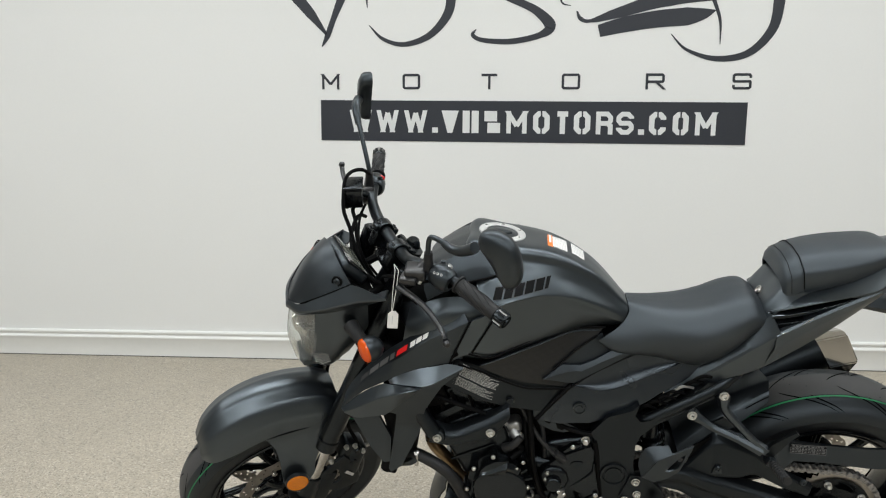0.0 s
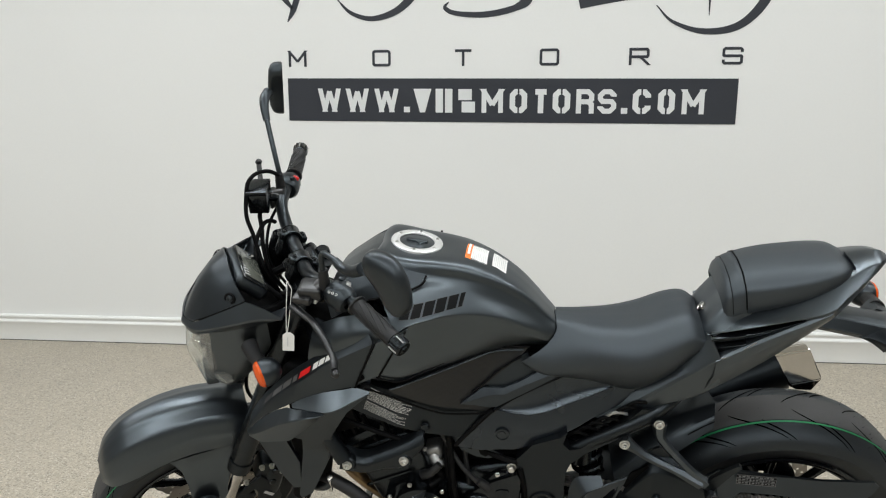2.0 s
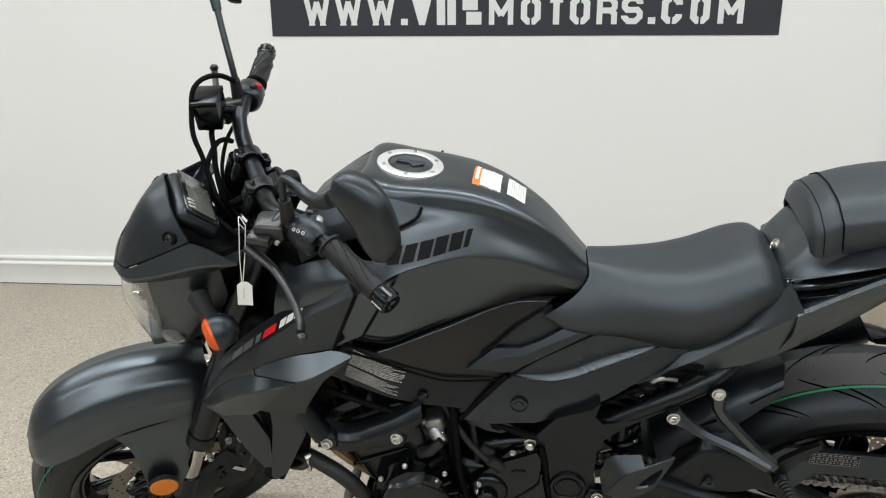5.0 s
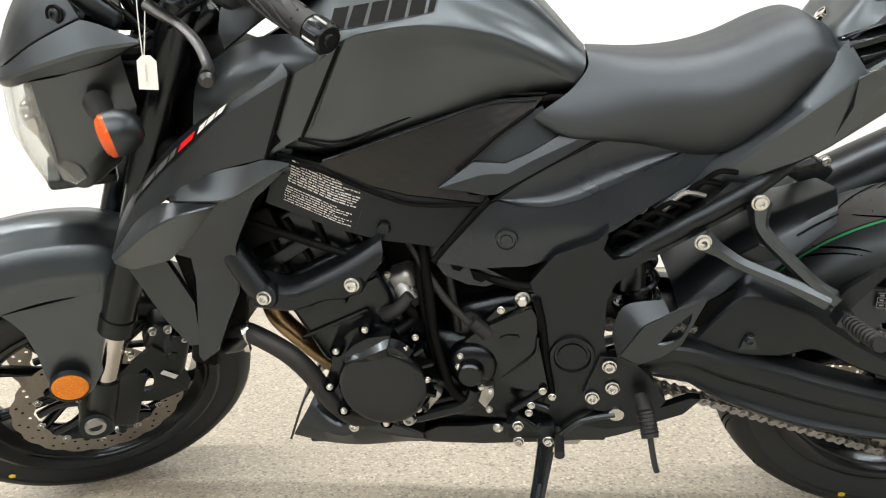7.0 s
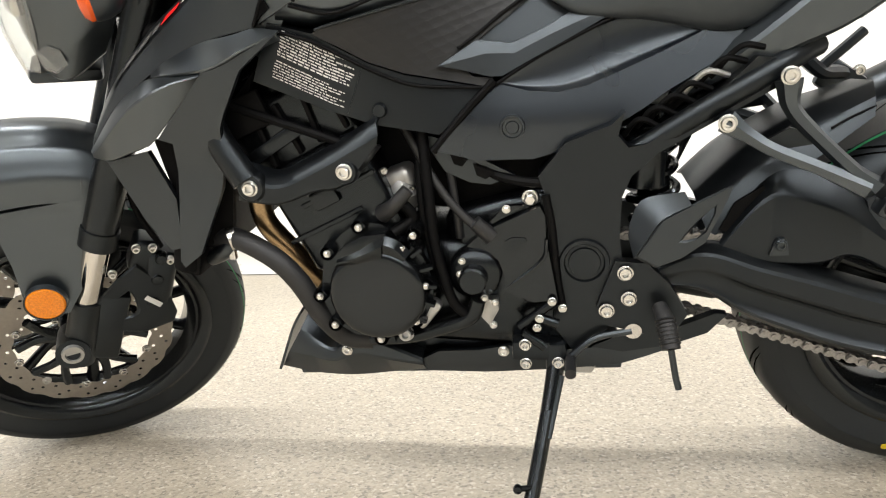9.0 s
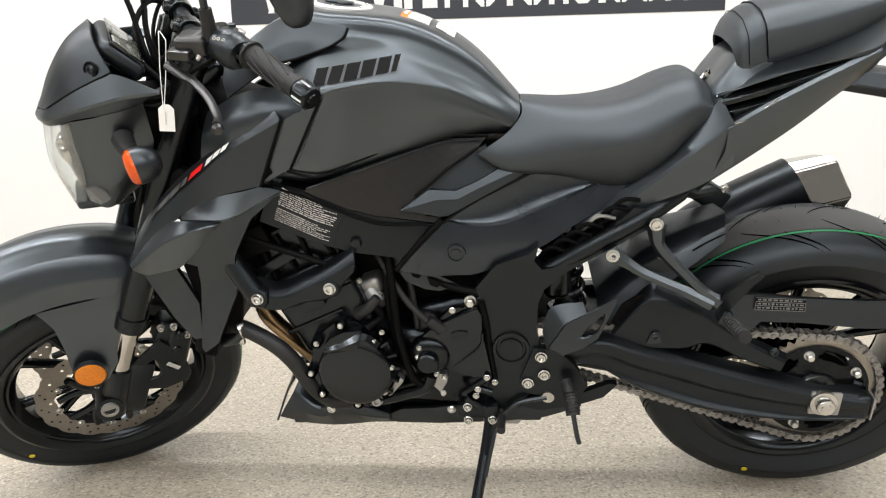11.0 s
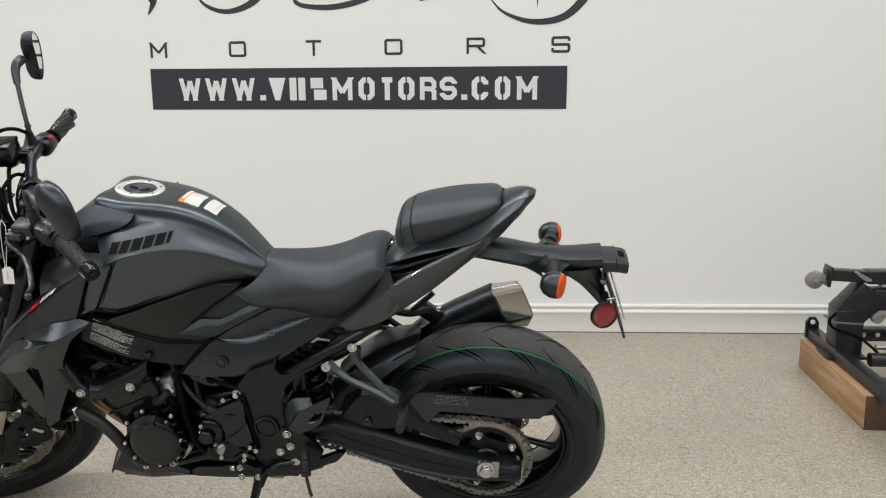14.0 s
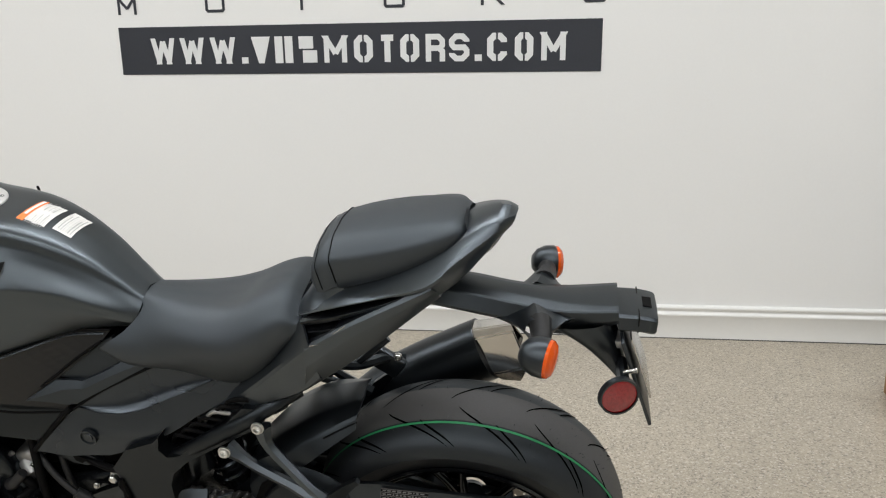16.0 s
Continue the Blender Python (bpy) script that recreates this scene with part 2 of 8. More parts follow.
def grid(rows, closed=False, caps=False):
    """A sheet over rows of places."""
    bm = bmesh.new()
    vs = [[bm.verts.new(p) for p in r] for r in rows]
    k = len(rows[0])
    for a, b in zip(vs, vs[1:]):
        for i in range(k if closed else k - 1):
            q = (a[i], a[(i + 1) % k], b[(i + 1) % k], b[i])
            if len(set(q)) > 2:
                bm.faces.new(q)
    if caps:
        bm.faces.new(vs[0])
        bm.faces.new(vs[-1])
    return bm


def patch(rails, nu=24, nv=20, mirror=False, thick=0.0):
    """A smooth sheet through rails that run lengthwise; mirrored, both halves in one."""
    lines = [cat(r, nu) for r in rails]
    rows = [cat([l[i] for l in lines], nv) for i in range(nu + 1)]
    if mirror:
        rows = [[Vector((p.x, -p.y, p.z)) for p in reversed(r[1:])] + [Vector((r[0].x, 0, r[0].z))] + r[1:] for r in rows]
    bm = grid(rows)
    if thick:
        bmesh.ops.recalc_face_normals(bm, faces=bm.faces[:])
        bmesh.ops.solidify(bm, geom=bm.faces[:], thickness=thick)
    return bm


def panel(outline, side, thick=0.006, lip=0.004, step=0.02):
    """A shaped panel: outline in x and z, side(x, z) gives its outer y; rim turned in by lip."""
    bm = bmesh.new()
    f = bm.faces.new([bm.verts.new((x, 0, z)) for x, z in outline])
    xs, zs = [p[0] for p in outline], [p[1] for p in outline]
    if lip:
        bmesh.ops.inset_region(bm, faces=[f], thickness=lip, use_even_offset=True, use_boundary=True)
    for lo, hi, no in ((min(xs), max(xs), (1, 0, 0)), (min(zs), max(zs), (0, 0, 1))):
        k = max(1, int((hi - lo) / step))
        for i in range(1, k):
            c = lo + (hi - lo) * i / k
            bmesh.ops.bisect_plane(bm, geom=bm.verts[:] + bm.edges[:] + bm.faces[:], plane_co=(c * no[0], 0, c * no[2]), plane_no=no)
    edge = {v for e in bm.edges if e.is_boundary for v in e.verts}
    for v in bm.verts:
        v.co.y = side(v.co.x, v.co.z) + (lip if v in edge else 0)
    if thick:
        ex = bmesh.ops.extrude_face_region(bm, geom=bm.faces[:])
        for v in ex["geom"]:
            if isinstance(v, bmesh.types.BMVert):
                v.co.y += thick
    return bm


def tube(pts, r, seg=12, n=None, caps=True, flat=1.0):
    """A round bar or hose along pts; r one radius or one per point."""
    n = n or (len(pts) - 1) * 6
    line = cat(pts, n) if len(pts) > 2 else [Vector(p) for p in pts]
    rs = r if isinstance(r, (list, tuple)) else [r] * len(pts)
    k = len(line) - 1
    rows, up = [], Vector((0.13, 0.21, 0.97))
    for i, p in enumerate(line):
        d = (line[min(i + 1, k)] - line[max(i - 1, 0)]).normalized()
        s = d.cross(up)
        if s.length < 1e-3:
            s = d.cross(Vector((1, 0, 0)))
        s.normalize()
        q = s.cross(d)
        f = i / k * (len(rs) - 1)
        j = min(int(f), len(rs) - 2)
        rad = rs[j] + (rs[j + 1] - rs[j]) * (f - j)
        up = q
        rows.append([p + rad * (math.cos(a) * s + flat * math.sin(a) * q) for a in (2 * math.pi * c / seg for c in range(seg))])
    return grid(rows, closed=True, caps=caps)


def lathe(profile, seg=48, at=(0, 0, 0), axis="Y", closed=False, arc=1.0):
    """A turned shape; profile of (radius, height along the axis)."""
    rows = []
    full = arc >= 1
    for c in range(seg + (0 if full else 1)):
        a = 2 * math.pi * arc * c / seg
        rows.append([(r * math.cos(a), h, r * math.sin(a)) for r, h in profile])
    if full:
        rows.append(rows[0])
    if closed:
        rows = [r + [r[0]] for r in rows]
    bm = grid([[Vector(p) for p in r] for r in rows])
    bmesh.ops.remove_doubles(bm, verts=bm.verts[:], dist=1e-6)
    if axis == "X":
        bmesh.ops.rotate(bm, verts=bm.verts[:], matrix=Matrix.Rotation(radians(-90), 3, "Z"))
    if axis == "Z":
        bmesh.ops.rotate(bm, verts=bm.verts[:], matrix=Matrix.Rotation(radians(90), 3, "X"))
    bmesh.ops.translate(bm, verts=bm.verts[:], vec=at)
    return bm


def block(size, at=(0, 0, 0), turn=(0, 0, 0), bevel=0.003, seg=2, taper=1.0):
    """A box with rounded edges."""
    bm = bmesh.new()
    bmesh.ops.create_cube(bm, size=1)
    for v in bm.verts:
        k = taper if v.co.z > 0 else 1
        v.co = Vector((v.co.x * size[0] * k, v.co.y * size[1] * k, v.co.z * size[2]))
    if bevel:
        bmesh.ops.bevel(bm, geom=bm.edges[:], offset=min(bevel, min(size) * 0.45), segments=seg, affect="EDGES", profile=0.5)
    bmesh.ops.transform(bm, verts=bm.verts[:], matrix=pose(*at, *turn))
    return bm


def merge(*bms):
    """One bmesh out of several."""
    out = bms[0]
    for b in bms[1:]:
        me = bpy.data.meshes.new("joined")
        b.to_mesh(me)
        b.free()
        out.from_mesh(me)
        bpy.data.meshes.remove(me)
    return out


def aimed(bm, at, way):
    """Turns a shape built along y so that -y points along way, and puts it at a place."""
    q = Vector((0, -1, 0)).rotation_difference(Vector(way).normalized())
    bmesh.ops.transform(bm, verts=bm.verts[:], matrix=Matrix.Translation(at) @ q.to_matrix().to_4x4())
    return bm


def bolt_shape(r=0.008, h=0.006, socket=True):
    """A bolt seen from its head: washer face, then a hexagon or a round socket head."""
    r = r * 0.86
    washer = lathe([(r * 1.22, 0.002), (r * 1.22, -0.0008), (r * 1.10, -0.0015), (r * 0.9, -0.0015)], 18)
    if socket:
        return merge(washer, lathe([(r * 0.98, 0.0), (r * 0.98, -h * 0.75), (r * 0.86, -h), (r * 0.52, -h), (r * 0.50, -h * 0.15), (0.0, -h * 0.10)], 18))
    return merge(washer, lathe([(r * 0.92, 0.0), (r * 0.92, -h * 0.85), (r * 0.70, -h), (0.0, -h * 0.93)], 6))


def facets(rails, nu=24, soft=0.003, mirror=False, thick=0.004):
    """A folded sheet: smooth along its rails, flat between them, each fold narrowly rounded."""
    lines = [cat(r, nu) for r in rails]
    rows = []
    for i in range(nu + 1):
        col = [l[i] for l in lines]
        row = [col[0]]
        for a, b, c in zip(col, col[1:], col[2:]):
            for q in (a, c):
                d = q - b
                row.append(b + d.normalized() * min(soft, d.length * 0.4) if d.length > 1e-6 else b.copy())
        row.append(col[-1])
        if mirror:
            row = [Vector((p.x, -p.y, p.z)) for p in reversed(row[1:])] + [Vector((row[0].x, 0, row[0].z))] + row[1:]
        rows.append(row)
    bm = grid(rows)
    bmesh.ops.recalc_face_normals(bm, faces=bm.faces[:])
    if thick:
        bmesh.ops.solidify(bm, geom=bm.faces[:], thickness=thick)
    return bm


def ring_plate(outer, inner, side, thick=0.006):
    """A plate with one opening: outer and inner outline with equally many corners."""
    rows = []
    for t in (0.0, 0.08, 0.5, 0.92, 1.0):
        row = []
        for (xa, za), (xb, zb) in zip(outer, inner):
            x, z = xa + (xb - xa) * t, za + (zb - za) * t
            row.append(Vector((x, side(x, z) + (0.003 if t in (0.0, 1.0) else 0), z)))
        rows.append(row)
    bm = grid(rows, closed=True)
    bmesh.ops.recalc_face_normals(bm, faces=bm.faces[:])
    bmesh.ops.solidify(bm, geom=bm.faces[:], thickness=thick)
    return bm


def plank(x0, y0, z0, x1, y1, z1, bevel=0.0):
    return block((x1 - x0, y1 - y0, z1 - z0), ((x0 + x1) / 2, (y0 + y1) / 2, (z0 + z1) / 2), bevel=bevel)


# ---- room ----
tagged(part("floor", plank(ROOM_X0 - 0.2, ROOM_Y0 - 0.2, -0.2, ROOM_X1 + 0.2, WALL_Y + 0.2, 0), FLOOR), "speckled beige quartz-coated concrete floor", "floor", kind="structure")
tagged(part("wall_north", plank(ROOM_X0 - 0.2, WALL_Y, 0, ROOM_X1 + 0.2, WALL_Y + 0.2, ROOM_Z), WALL), "smooth white painted showroom wall", "wall", kind="structure")
tagged(part("wall_south", plank(ROOM_X0 - 0.2, ROOM_Y0 - 0.2, 0, ROOM_X1 + 0.2, ROOM_Y0, ROOM_Z), BACK), "grey painted wall behind the viewer", "wall", kind="structure")
tagged(part("wall_west", plank(ROOM_X0 - 0.2, ROOM_Y0, 0, ROOM_X0, WALL_Y, ROOM_Z), BACK), "grey painted end wall", "wall", kind="structure")
tagged(part("wall_east", plank(ROOM_X1, ROOM_Y0, 0, ROOM_X1 + 0.2, WALL_Y, ROOM_Z), BACK), "grey painted end wall", "wall", kind="structure")
tagged(part("ceiling", plank(ROOM_X0 - 0.2, ROOM_Y0 - 0.2, ROOM_Z, ROOM_X1 + 0.2, WALL_Y + 0.2, ROOM_Z + 0.2), CEIL), "plain white ceiling", "ceiling", kind="structure")


def baseboard():
    """Moulded skirting: plain board, small step, rounded cap bead."""
    prof = [(0, 0), (-0.016, 0), (-0.016, 0.100), (-0.019, 0.104), (-0.021, 0.110), (-0.019, 0.116), (-0.012, 0.119), (-0.010, 0.124),
            (-0.010, 0.129), (-0.016, 0.133), (-0.019, 0.139), (-0.018, 0.146), (-0.012, 0.150), (0, 0.151)]
    bm = grid([[Vector((x, WALL_Y + y, z)) for y, z in prof] for x in (ROOM_X0, ROOM_X1)])
    return tagged(part("baseboard", bm, TRIM, angle=60), "white moulded wooden baseboard", "baseboard", kind="structure")


baseboard()
# contact shade under the baseboard, put in as a thin grey strip
tagged(part("floor_joint_shade", plank(ROOM_X0, WALL_Y - 0.0185, 0.0, ROOM_X1, WALL_Y - 0.0165, 0.004), JOINT_SHADE), "thin grey strip drawn as the shade between baseboard and floor", "joint", kind="structure")


def ceiling_lamp(x, y):
    lampo = tagged(group_of("ceiling_light", m=pose(x, y, ROOM_Z)), "long white strip light on the ceiling", "ceiling light", "ceiling strip lights")
    rim = merge(plank(-1.2, -0.09, -0.06, 1.2, -0.075, 0), plank(-1.2, 0.075, -0.06, 1.2, 0.09, 0), plank(-1.2, -0.075, -0.06, -1.185, 0.075, 0), plank(1.185, -0.075, -0.06, 1.2, 0.075, 0))
    part("frame", rim, TRIM, lampo)
    m, n, l, b = node_mat("lamp_diffuser")
    b.inputs["Base Color"].default_value = (0.9, 0.9, 0.88, 1)
    b.inputs["Emission Color"].default_value, b.inputs["Emission Strength"].default_value = (0.945, 0.98, 1, 1), 3.0
    part("diffuser", plank(-1.184, -0.074, -0.055, 1.184, 0.074, -0.05), m, lampo)


for lx, ly in LAMP_SPOTS:
    ceiling_lamp(lx, ly)

# ---- lettering and logo on the wall ----
def stroke_letter(kind, w, h, s, gap=0.0):
    """A block letter of half width w and half height h, drawn with strokes s thick; gap cuts a stencil bridge."""
    c = min(w, h) * (0.55 if gap else 0.18)
    leg = [(w - c * 0.9, -h * 0.04), (w, -c * 0.9), (w, -h)] if gap else [(w * 0.1, 0), (w, -h)]
    lines = {
        "M": [[(-w, -h), (-w, h)], [(-w, h), (0, -h * 0.42)], [(0, -h * 0.42), (w, h)], [(w, h), (w, -h)]],
        "W": [[(-w, h), (-w * 0.55, -h)], [(-w * 0.55, -h), (0, h * 0.95)], [(0, h * 0.95), (w * 0.55, -h)], [(w * 0.55, -h), (w, h)]],
        "O": [[(-gap, h), (c - w, h), (-w, h - c), (-w, c - h), (c - w, -h), (-gap, -h)], [(gap, h), (w - c, h), (w, h - c), (w, c - h), (w - c, -h), (gap, -h)]],
        "C": [[(w, h * 0.42), (w, h - c), (w - c, h), (gap, h)], [(-gap, h), (c - w, h), (-w, h - c), (-w, c - h), (c - w, -h), (-gap, -h)], [(gap, -h), (w - c, -h), (w, c - h), (w, -h * 0.42)]],
        "T": [[(-w, h), (w, h)], [(0, h), (0, -h)]],
        "R": [[(-w, -h), (-w, h)], [(-w, h), (w - c, h), (w, h - c), (w, c * 0.6), (w - c * 0.6, -h * 0.04), (-w, -h * 0.04)], leg],
        "S": [[(w, h * 0.5), (w, h - c), (w - c, h), (c - w, h), (-w, h - c), (-w, c * 0.7), (c * 0.6 - w, 0), (w - c * 0.6, 0), (w, -c * 0.7), (w, c - h), (w - c, -h), (c - w, -h), (-w, c - h), (-w, -h * 0.5)]],
    }[kind]
    bm = bmesh.new()
    for level, line in enumerate(lines):
        pts = [Vector((x, -0.0004 * level, z)) for x, z in line]
        side = []
        for k, p in enumerate(pts):
            d0 = (p - pts[k - 1]).normalized() if k else (pts[1] - p).normalized()
            d1 = (pts[k + 1] - p).normalized() if k + 1 < len(pts) else d0
            n0, n1 = Vector((-d0.z, 0, d0.x)), Vector((-d1.z, 0, d1.x))
            q = (n0 + n1).normalized()
            q *= s / 2 / max(0.35, q.dot(n0))
            if k in (0, len(pts) - 1) and abs(abs(p.z) - h) < 1e-6 and abs(d0.z) > 0.3:
                p = p + d0 * (math.copysign(s / 2, p.z) / d0.z)
                q = Vector((math.copysign(s / 2 / max(0.8, abs(d0.z)), q.x), 0, 0))
            side.append((bm.verts.new(p + q), bm.verts.new(p - q)))
        for a, b in zip(side, side[1:]):
            bm.faces.new((a[0], b[0], b[1], a[1]))
    ex = bmesh.ops.extrude_face_region(bm, geom=bm.faces[:])
    bmesh.ops.translate(bm, verts=[v for v in ex["geom"] if isinstance(v, bmesh.types.BMVert)], vec=(0, -0.001, 0))
    return bm


SIGN_M = pose(0.223, WALL_Y - 0.002, 1.286, 0, 1.42, 0)
sign = tagged(group_of("wall_sign", m=SIGN_M), "charcoal vinyl banner with white stencil web address", "sign")
part("panel", plank(-1.082, -0.001, -0.1045, 1.082, 0.002, 0.1045), INK, sign)


def stencil_row():
    """White condensed letters along the banner; the trader's own name as plain shapes."""
    z0, h = -0.0590, 0.114
    cells = ["W", "W", "W", ".", "wedge", "slab", "steps", "M", "O", "T", "O", "R", "S", ".", "C", "O", "M"]
    left = [-0.925, -0.782, -0.636, -0.492, -0.442, -0.332, -0.220, -0.106, 0.030, 0.139, 0.236, 0.347, 0.448, 0.557, 0.610, 0.726, 0.836]
    right = [-0.812, -0.669, -0.519, -0.459, -0.353, -0.249, -0.138, -0.002, 0.114, 0.219, 0.319, 0.431, 0.535, 0.588, 0.693, 0.803, 0.936]
    for ch, a, b in zip(cells, left, right):
        w, mx = b - a, (a + b) / 2
        if ch == "wedge":
            bm = panel([(a, z0 + h), (b, z0 + h), (mx + w * 0.14, z0), (mx - w * 0.14, z0)], lambda x, z: -0.003, 0.002, 0.0, 1)
        elif ch == "slab":
            bm = merge(block((w * 0.44, 0.002, h), (a + w * 0.22, -0.002, z0 + h / 2), bevel=0.0), block((w * 0.44, 0.002, h), (b - w * 0.22, -0.002, z0 + h / 2), bevel=0.0))
        elif ch == "steps":
            bm = merge(block((w * 0.8, 0.002, h * 0.46), (mx - w * 0.1, -0.002, z0 + h * 0.76), bevel=0.0), block((w * 0.8, 0.002, h * 0.46), (mx + w * 0.1, -0.002, z0 + h * 0.24), bevel=0.0))
        else:
            if ch == ".":
                bm = block((0.030, 0.002, 0.027), (mx, -0.002, z0 + 0.0135), bevel=0.0)
            else:
                t = {"W": 0.023, "M": 0.023, "R": 0.0235, "S": 0.0235}.get(ch, 0.0265)
                bm = stroke_letter(ch, w / 2 - t / 2, h / 2 - t / 2, t, 0.004)
                bmesh.ops.translate(bm, verts=bm.verts[:], vec=(mx, -0.001, z0 + h / 2))
        part("name_block" if len(ch) > 1 else "letter", bm, WHITE_VINYL, sign)


stencil_row()

word = tagged(group_of("wall_lettering", m=pose(0.235, WALL_Y - 0.001, 1.4885, 0, 1.22, 0)), "widely spaced charcoal vinyl word on the wall", "lettering")


for ch, lx in zip("MOTORS", (-1.035, -0.608, -0.205, 0.207, 0.622, 1.04)):
    bm = stroke_letter(ch, 0.040, 0.033, 0.0125)
    bmesh.ops.translate(bm, verts=bm.verts[:], vec=(lx, 0, 0))
    part("letter", bm, INK, word)

logo = tagged(group_of("wall_logo", m=pose(0, WALL_Y - 0.001, 0)), "large charcoal brush-stroke logo painted on the wall", "logo")


def stroke(name, line, widths, n=40):
    """A flat brush stroke: a ribbon of changing width along a curve in x and z."""
    pts = cat([(x, 0, z) for x, z in line], n)
    bm = bmesh.new()
    rows = []
    for i, p in enumerate(pts):
        d = (pts[min(i + 1, n)] - pts[max(i - 1, 0)]).normalized()
        q = Vector((-d.z, 0, d.x))
        f = i / n * (len(widths) - 1)
        j = min(int(f), len(widths) - 2)
        w = (widths[j] + (widths[j + 1] - widths[j]) * (f - j)) / 2
        rows.append([p + q * w, p - q * w])
    g = grid(rows)
    ex = bmesh.ops.extrude_face_region(g, geom=g.faces[:])
    bmesh.ops.translate(g, verts=[v for v in ex["geom"] if isinstance(v, bmesh.types.BMVert)], vec=(0, -0.001, 0))
    part(name, g, INK, logo)


stroke("brush_stroke", [(-1.09, 2.08), (-0.971, 1.95), (-0.891, 1.855), (-0.812, 1.75)], [0.07, 0.06, 0.05, 0.012])
stroke("brush_stroke", [(-0.68, 2.04), (-0.721, 1.94), (-0.771, 1.829), (-0.806, 1.745), (-0.838, 1.689)], [0.05, 0.045, 0.03, 0.03, 0.006])
stroke("brush_stroke", [(-0.586, 1.789), (-0.514, 1.718), (-0.405, 1.689), (-0.277, 1.728), (-0.185, 1.822), (-0.160, 1.918), (-0.17, 2.03)], [0.004, 0.018, 0.024, 0.034, 0.045, 0.05, 0.05])
stroke("brush_stroke", [(-0.592, 1.875), (-0.594, 1.92), (-0.585, 2.0)], [0.003, 0.012, 0.02], 12)
stroke("brush_stroke", [(0.03, 1.955), (0.115, 1.907), (0.256, 1.842), (0.335, 1.762), (0.284, 1.715), (0.142, 1.689), (-0.001, 1.699), (-0.053, 1.726), (-0.035, 1.753)], [0.03, 0.03, 0.04, 0.06, 0.03, 0.028, 0.022, 0.02, 0.004], 60)
stroke("brush_stroke", [(0.468, 1.826), (0.485, 1.79), (0.535, 1.777), (0.672, 1.812), (0.915, 1.872), (1.193, 1.878)], [0.008, 0.02, 0.016, 0.05, 0.075, 0.035], 50)
stroke("brush_stroke", [(0.577, 1.727), (0.70, 1.754), (0.86, 1.776), (1.0, 1.784), (1.085, 1.795), (1.137, 1.809)], [0.06, 0.075, 0.082, 0.086, 0.05, 0.004], 40)
stroke("brush_stroke", [(1.10, 1.93), (1.122, 1.868), (1.158, 1.761), (1.162, 1.648)], [0.02, 0.02, 0.014, 0.003], 24)
stroke("brush_stroke", [(0.927, 1.702), (1.003, 1.626), (1.144, 1.579), (1.297, 1.601), (1.405, 1.712), (1.432, 1.856), (1.43, 1.98)], [0.004, 0.014, 0.026, 0.035, 0.045, 0.055, 0.055], 60)
stroke("brush_stroke", [(0.39, 1.93), (0.388, 1.885), (0.402, 1.862), (0.437, 1.854)], [0.008, 0.008, 0.008, 0.003], 16)

# ---- motorcycle ----
BIKE_Y, BIKE_LEAN, STEER_ANGLE, RAKE = 2.033, 12.5, 33.0, 25.3
bike = tagged(group_of("motorcycle", m=pose(0, BIKE_Y, 0, BIKE_LEAN, 0, 0)), "matt black naked sports motorcycle leaning on its side stand", "motorcycle")
AXIS_FOOT = Vector((-0.554, 0, 0))
AXIS = Vector((math.sin(radians(RAKE)), 0, math.cos(radians(RAKE))))
STEER = Matrix.Translation(AXIS_FOOT) @ Matrix.Rotation(radians(STEER_ANGLE), 4, AXIS) @ Matrix.Translation(-AXIS_FOOT)
REAR_HUB = (1.005, 0, 0.3125)


def mid(a, b, t=0.5):
    return tuple(p + (q - p) * t for p, q in zip(a, b))


def bolts(name, places, r=0.008, h=0.006, way=(0, -1, 0), material=None, parent=None, m=None, socket=True):
    for p in places:
        part(name, aimed(bolt_shape(r, h, socket), p, way), material or ZINC, parent or bike, m=m)


def flank(x, z):
    """How far out the bike's side stands: wide at the head, drawn in at the waist, narrower higher up."""
    a = min(1, max(0, (x - 0.13) / 0.22))
    inner = -0.131 + 0.06 * min(1, max(0, (z - 0.63) / 0.19))
    return -0.178 * (1 - a) + a * inner + min(0.02, 0.12 * max(0, x - 0.35))


# fuel tank
TANK_TOP = [(0.075, 0, 1.0), (0.102, 0, 1.045), (0.17, 0, 1.033), (0.3, 0, 1.013), (0.39, 0, 0.959), (0.47, 0, 0.87)]
TANK_PLATEAU = [(0.078, -0.055, 0.998), (0.1, -0.084, 1.042), (0.17, -0.084, 1.033), (0.29, -0.070, 1.010), (0.39, -0.050, 0.953), (0.473, -0.030, 0.863)]
TANK_HOLLOW = [(0.104, -0.104, 0.98), (0.15, -0.11, 0.998), (0.225, -0.094, 0.996), (0.308, -0.080, 0.978), (0.396, -0.060, 0.926), (0.473, -0.038, 0.857)]
TANK_RIDGE = [(0.112, -0.135, 0.959), (0.161, -0.135, 0.975), (0.239, -0.11, 0.974), (0.317, -0.09, 0.95), (0.402, -0.069, 0.902), (0.472, -0.048, 0.849)]
TANK_SHOULDER = [(0.141, -0.181, 0.917), (0.191, -0.164, 0.933), (0.272, -0.124, 0.932), (0.35, -0.1, 0.912), (0.416, -0.08, 0.876), (0.467, -0.056, 0.838)]
TANK_CREASE = [(x - 0.004, y - 0.004, z - 0.012) for x, y, z in TANK_SHOULDER]
TANK_SIDE = [(0.107, -0.18, 0.85), (0.184, -0.166, 0.856), (0.267, -0.128, 0.872), (0.348, -0.104, 0.868), (0.412, -0.083, 0.85), (0.455, -0.061, 0.824)]
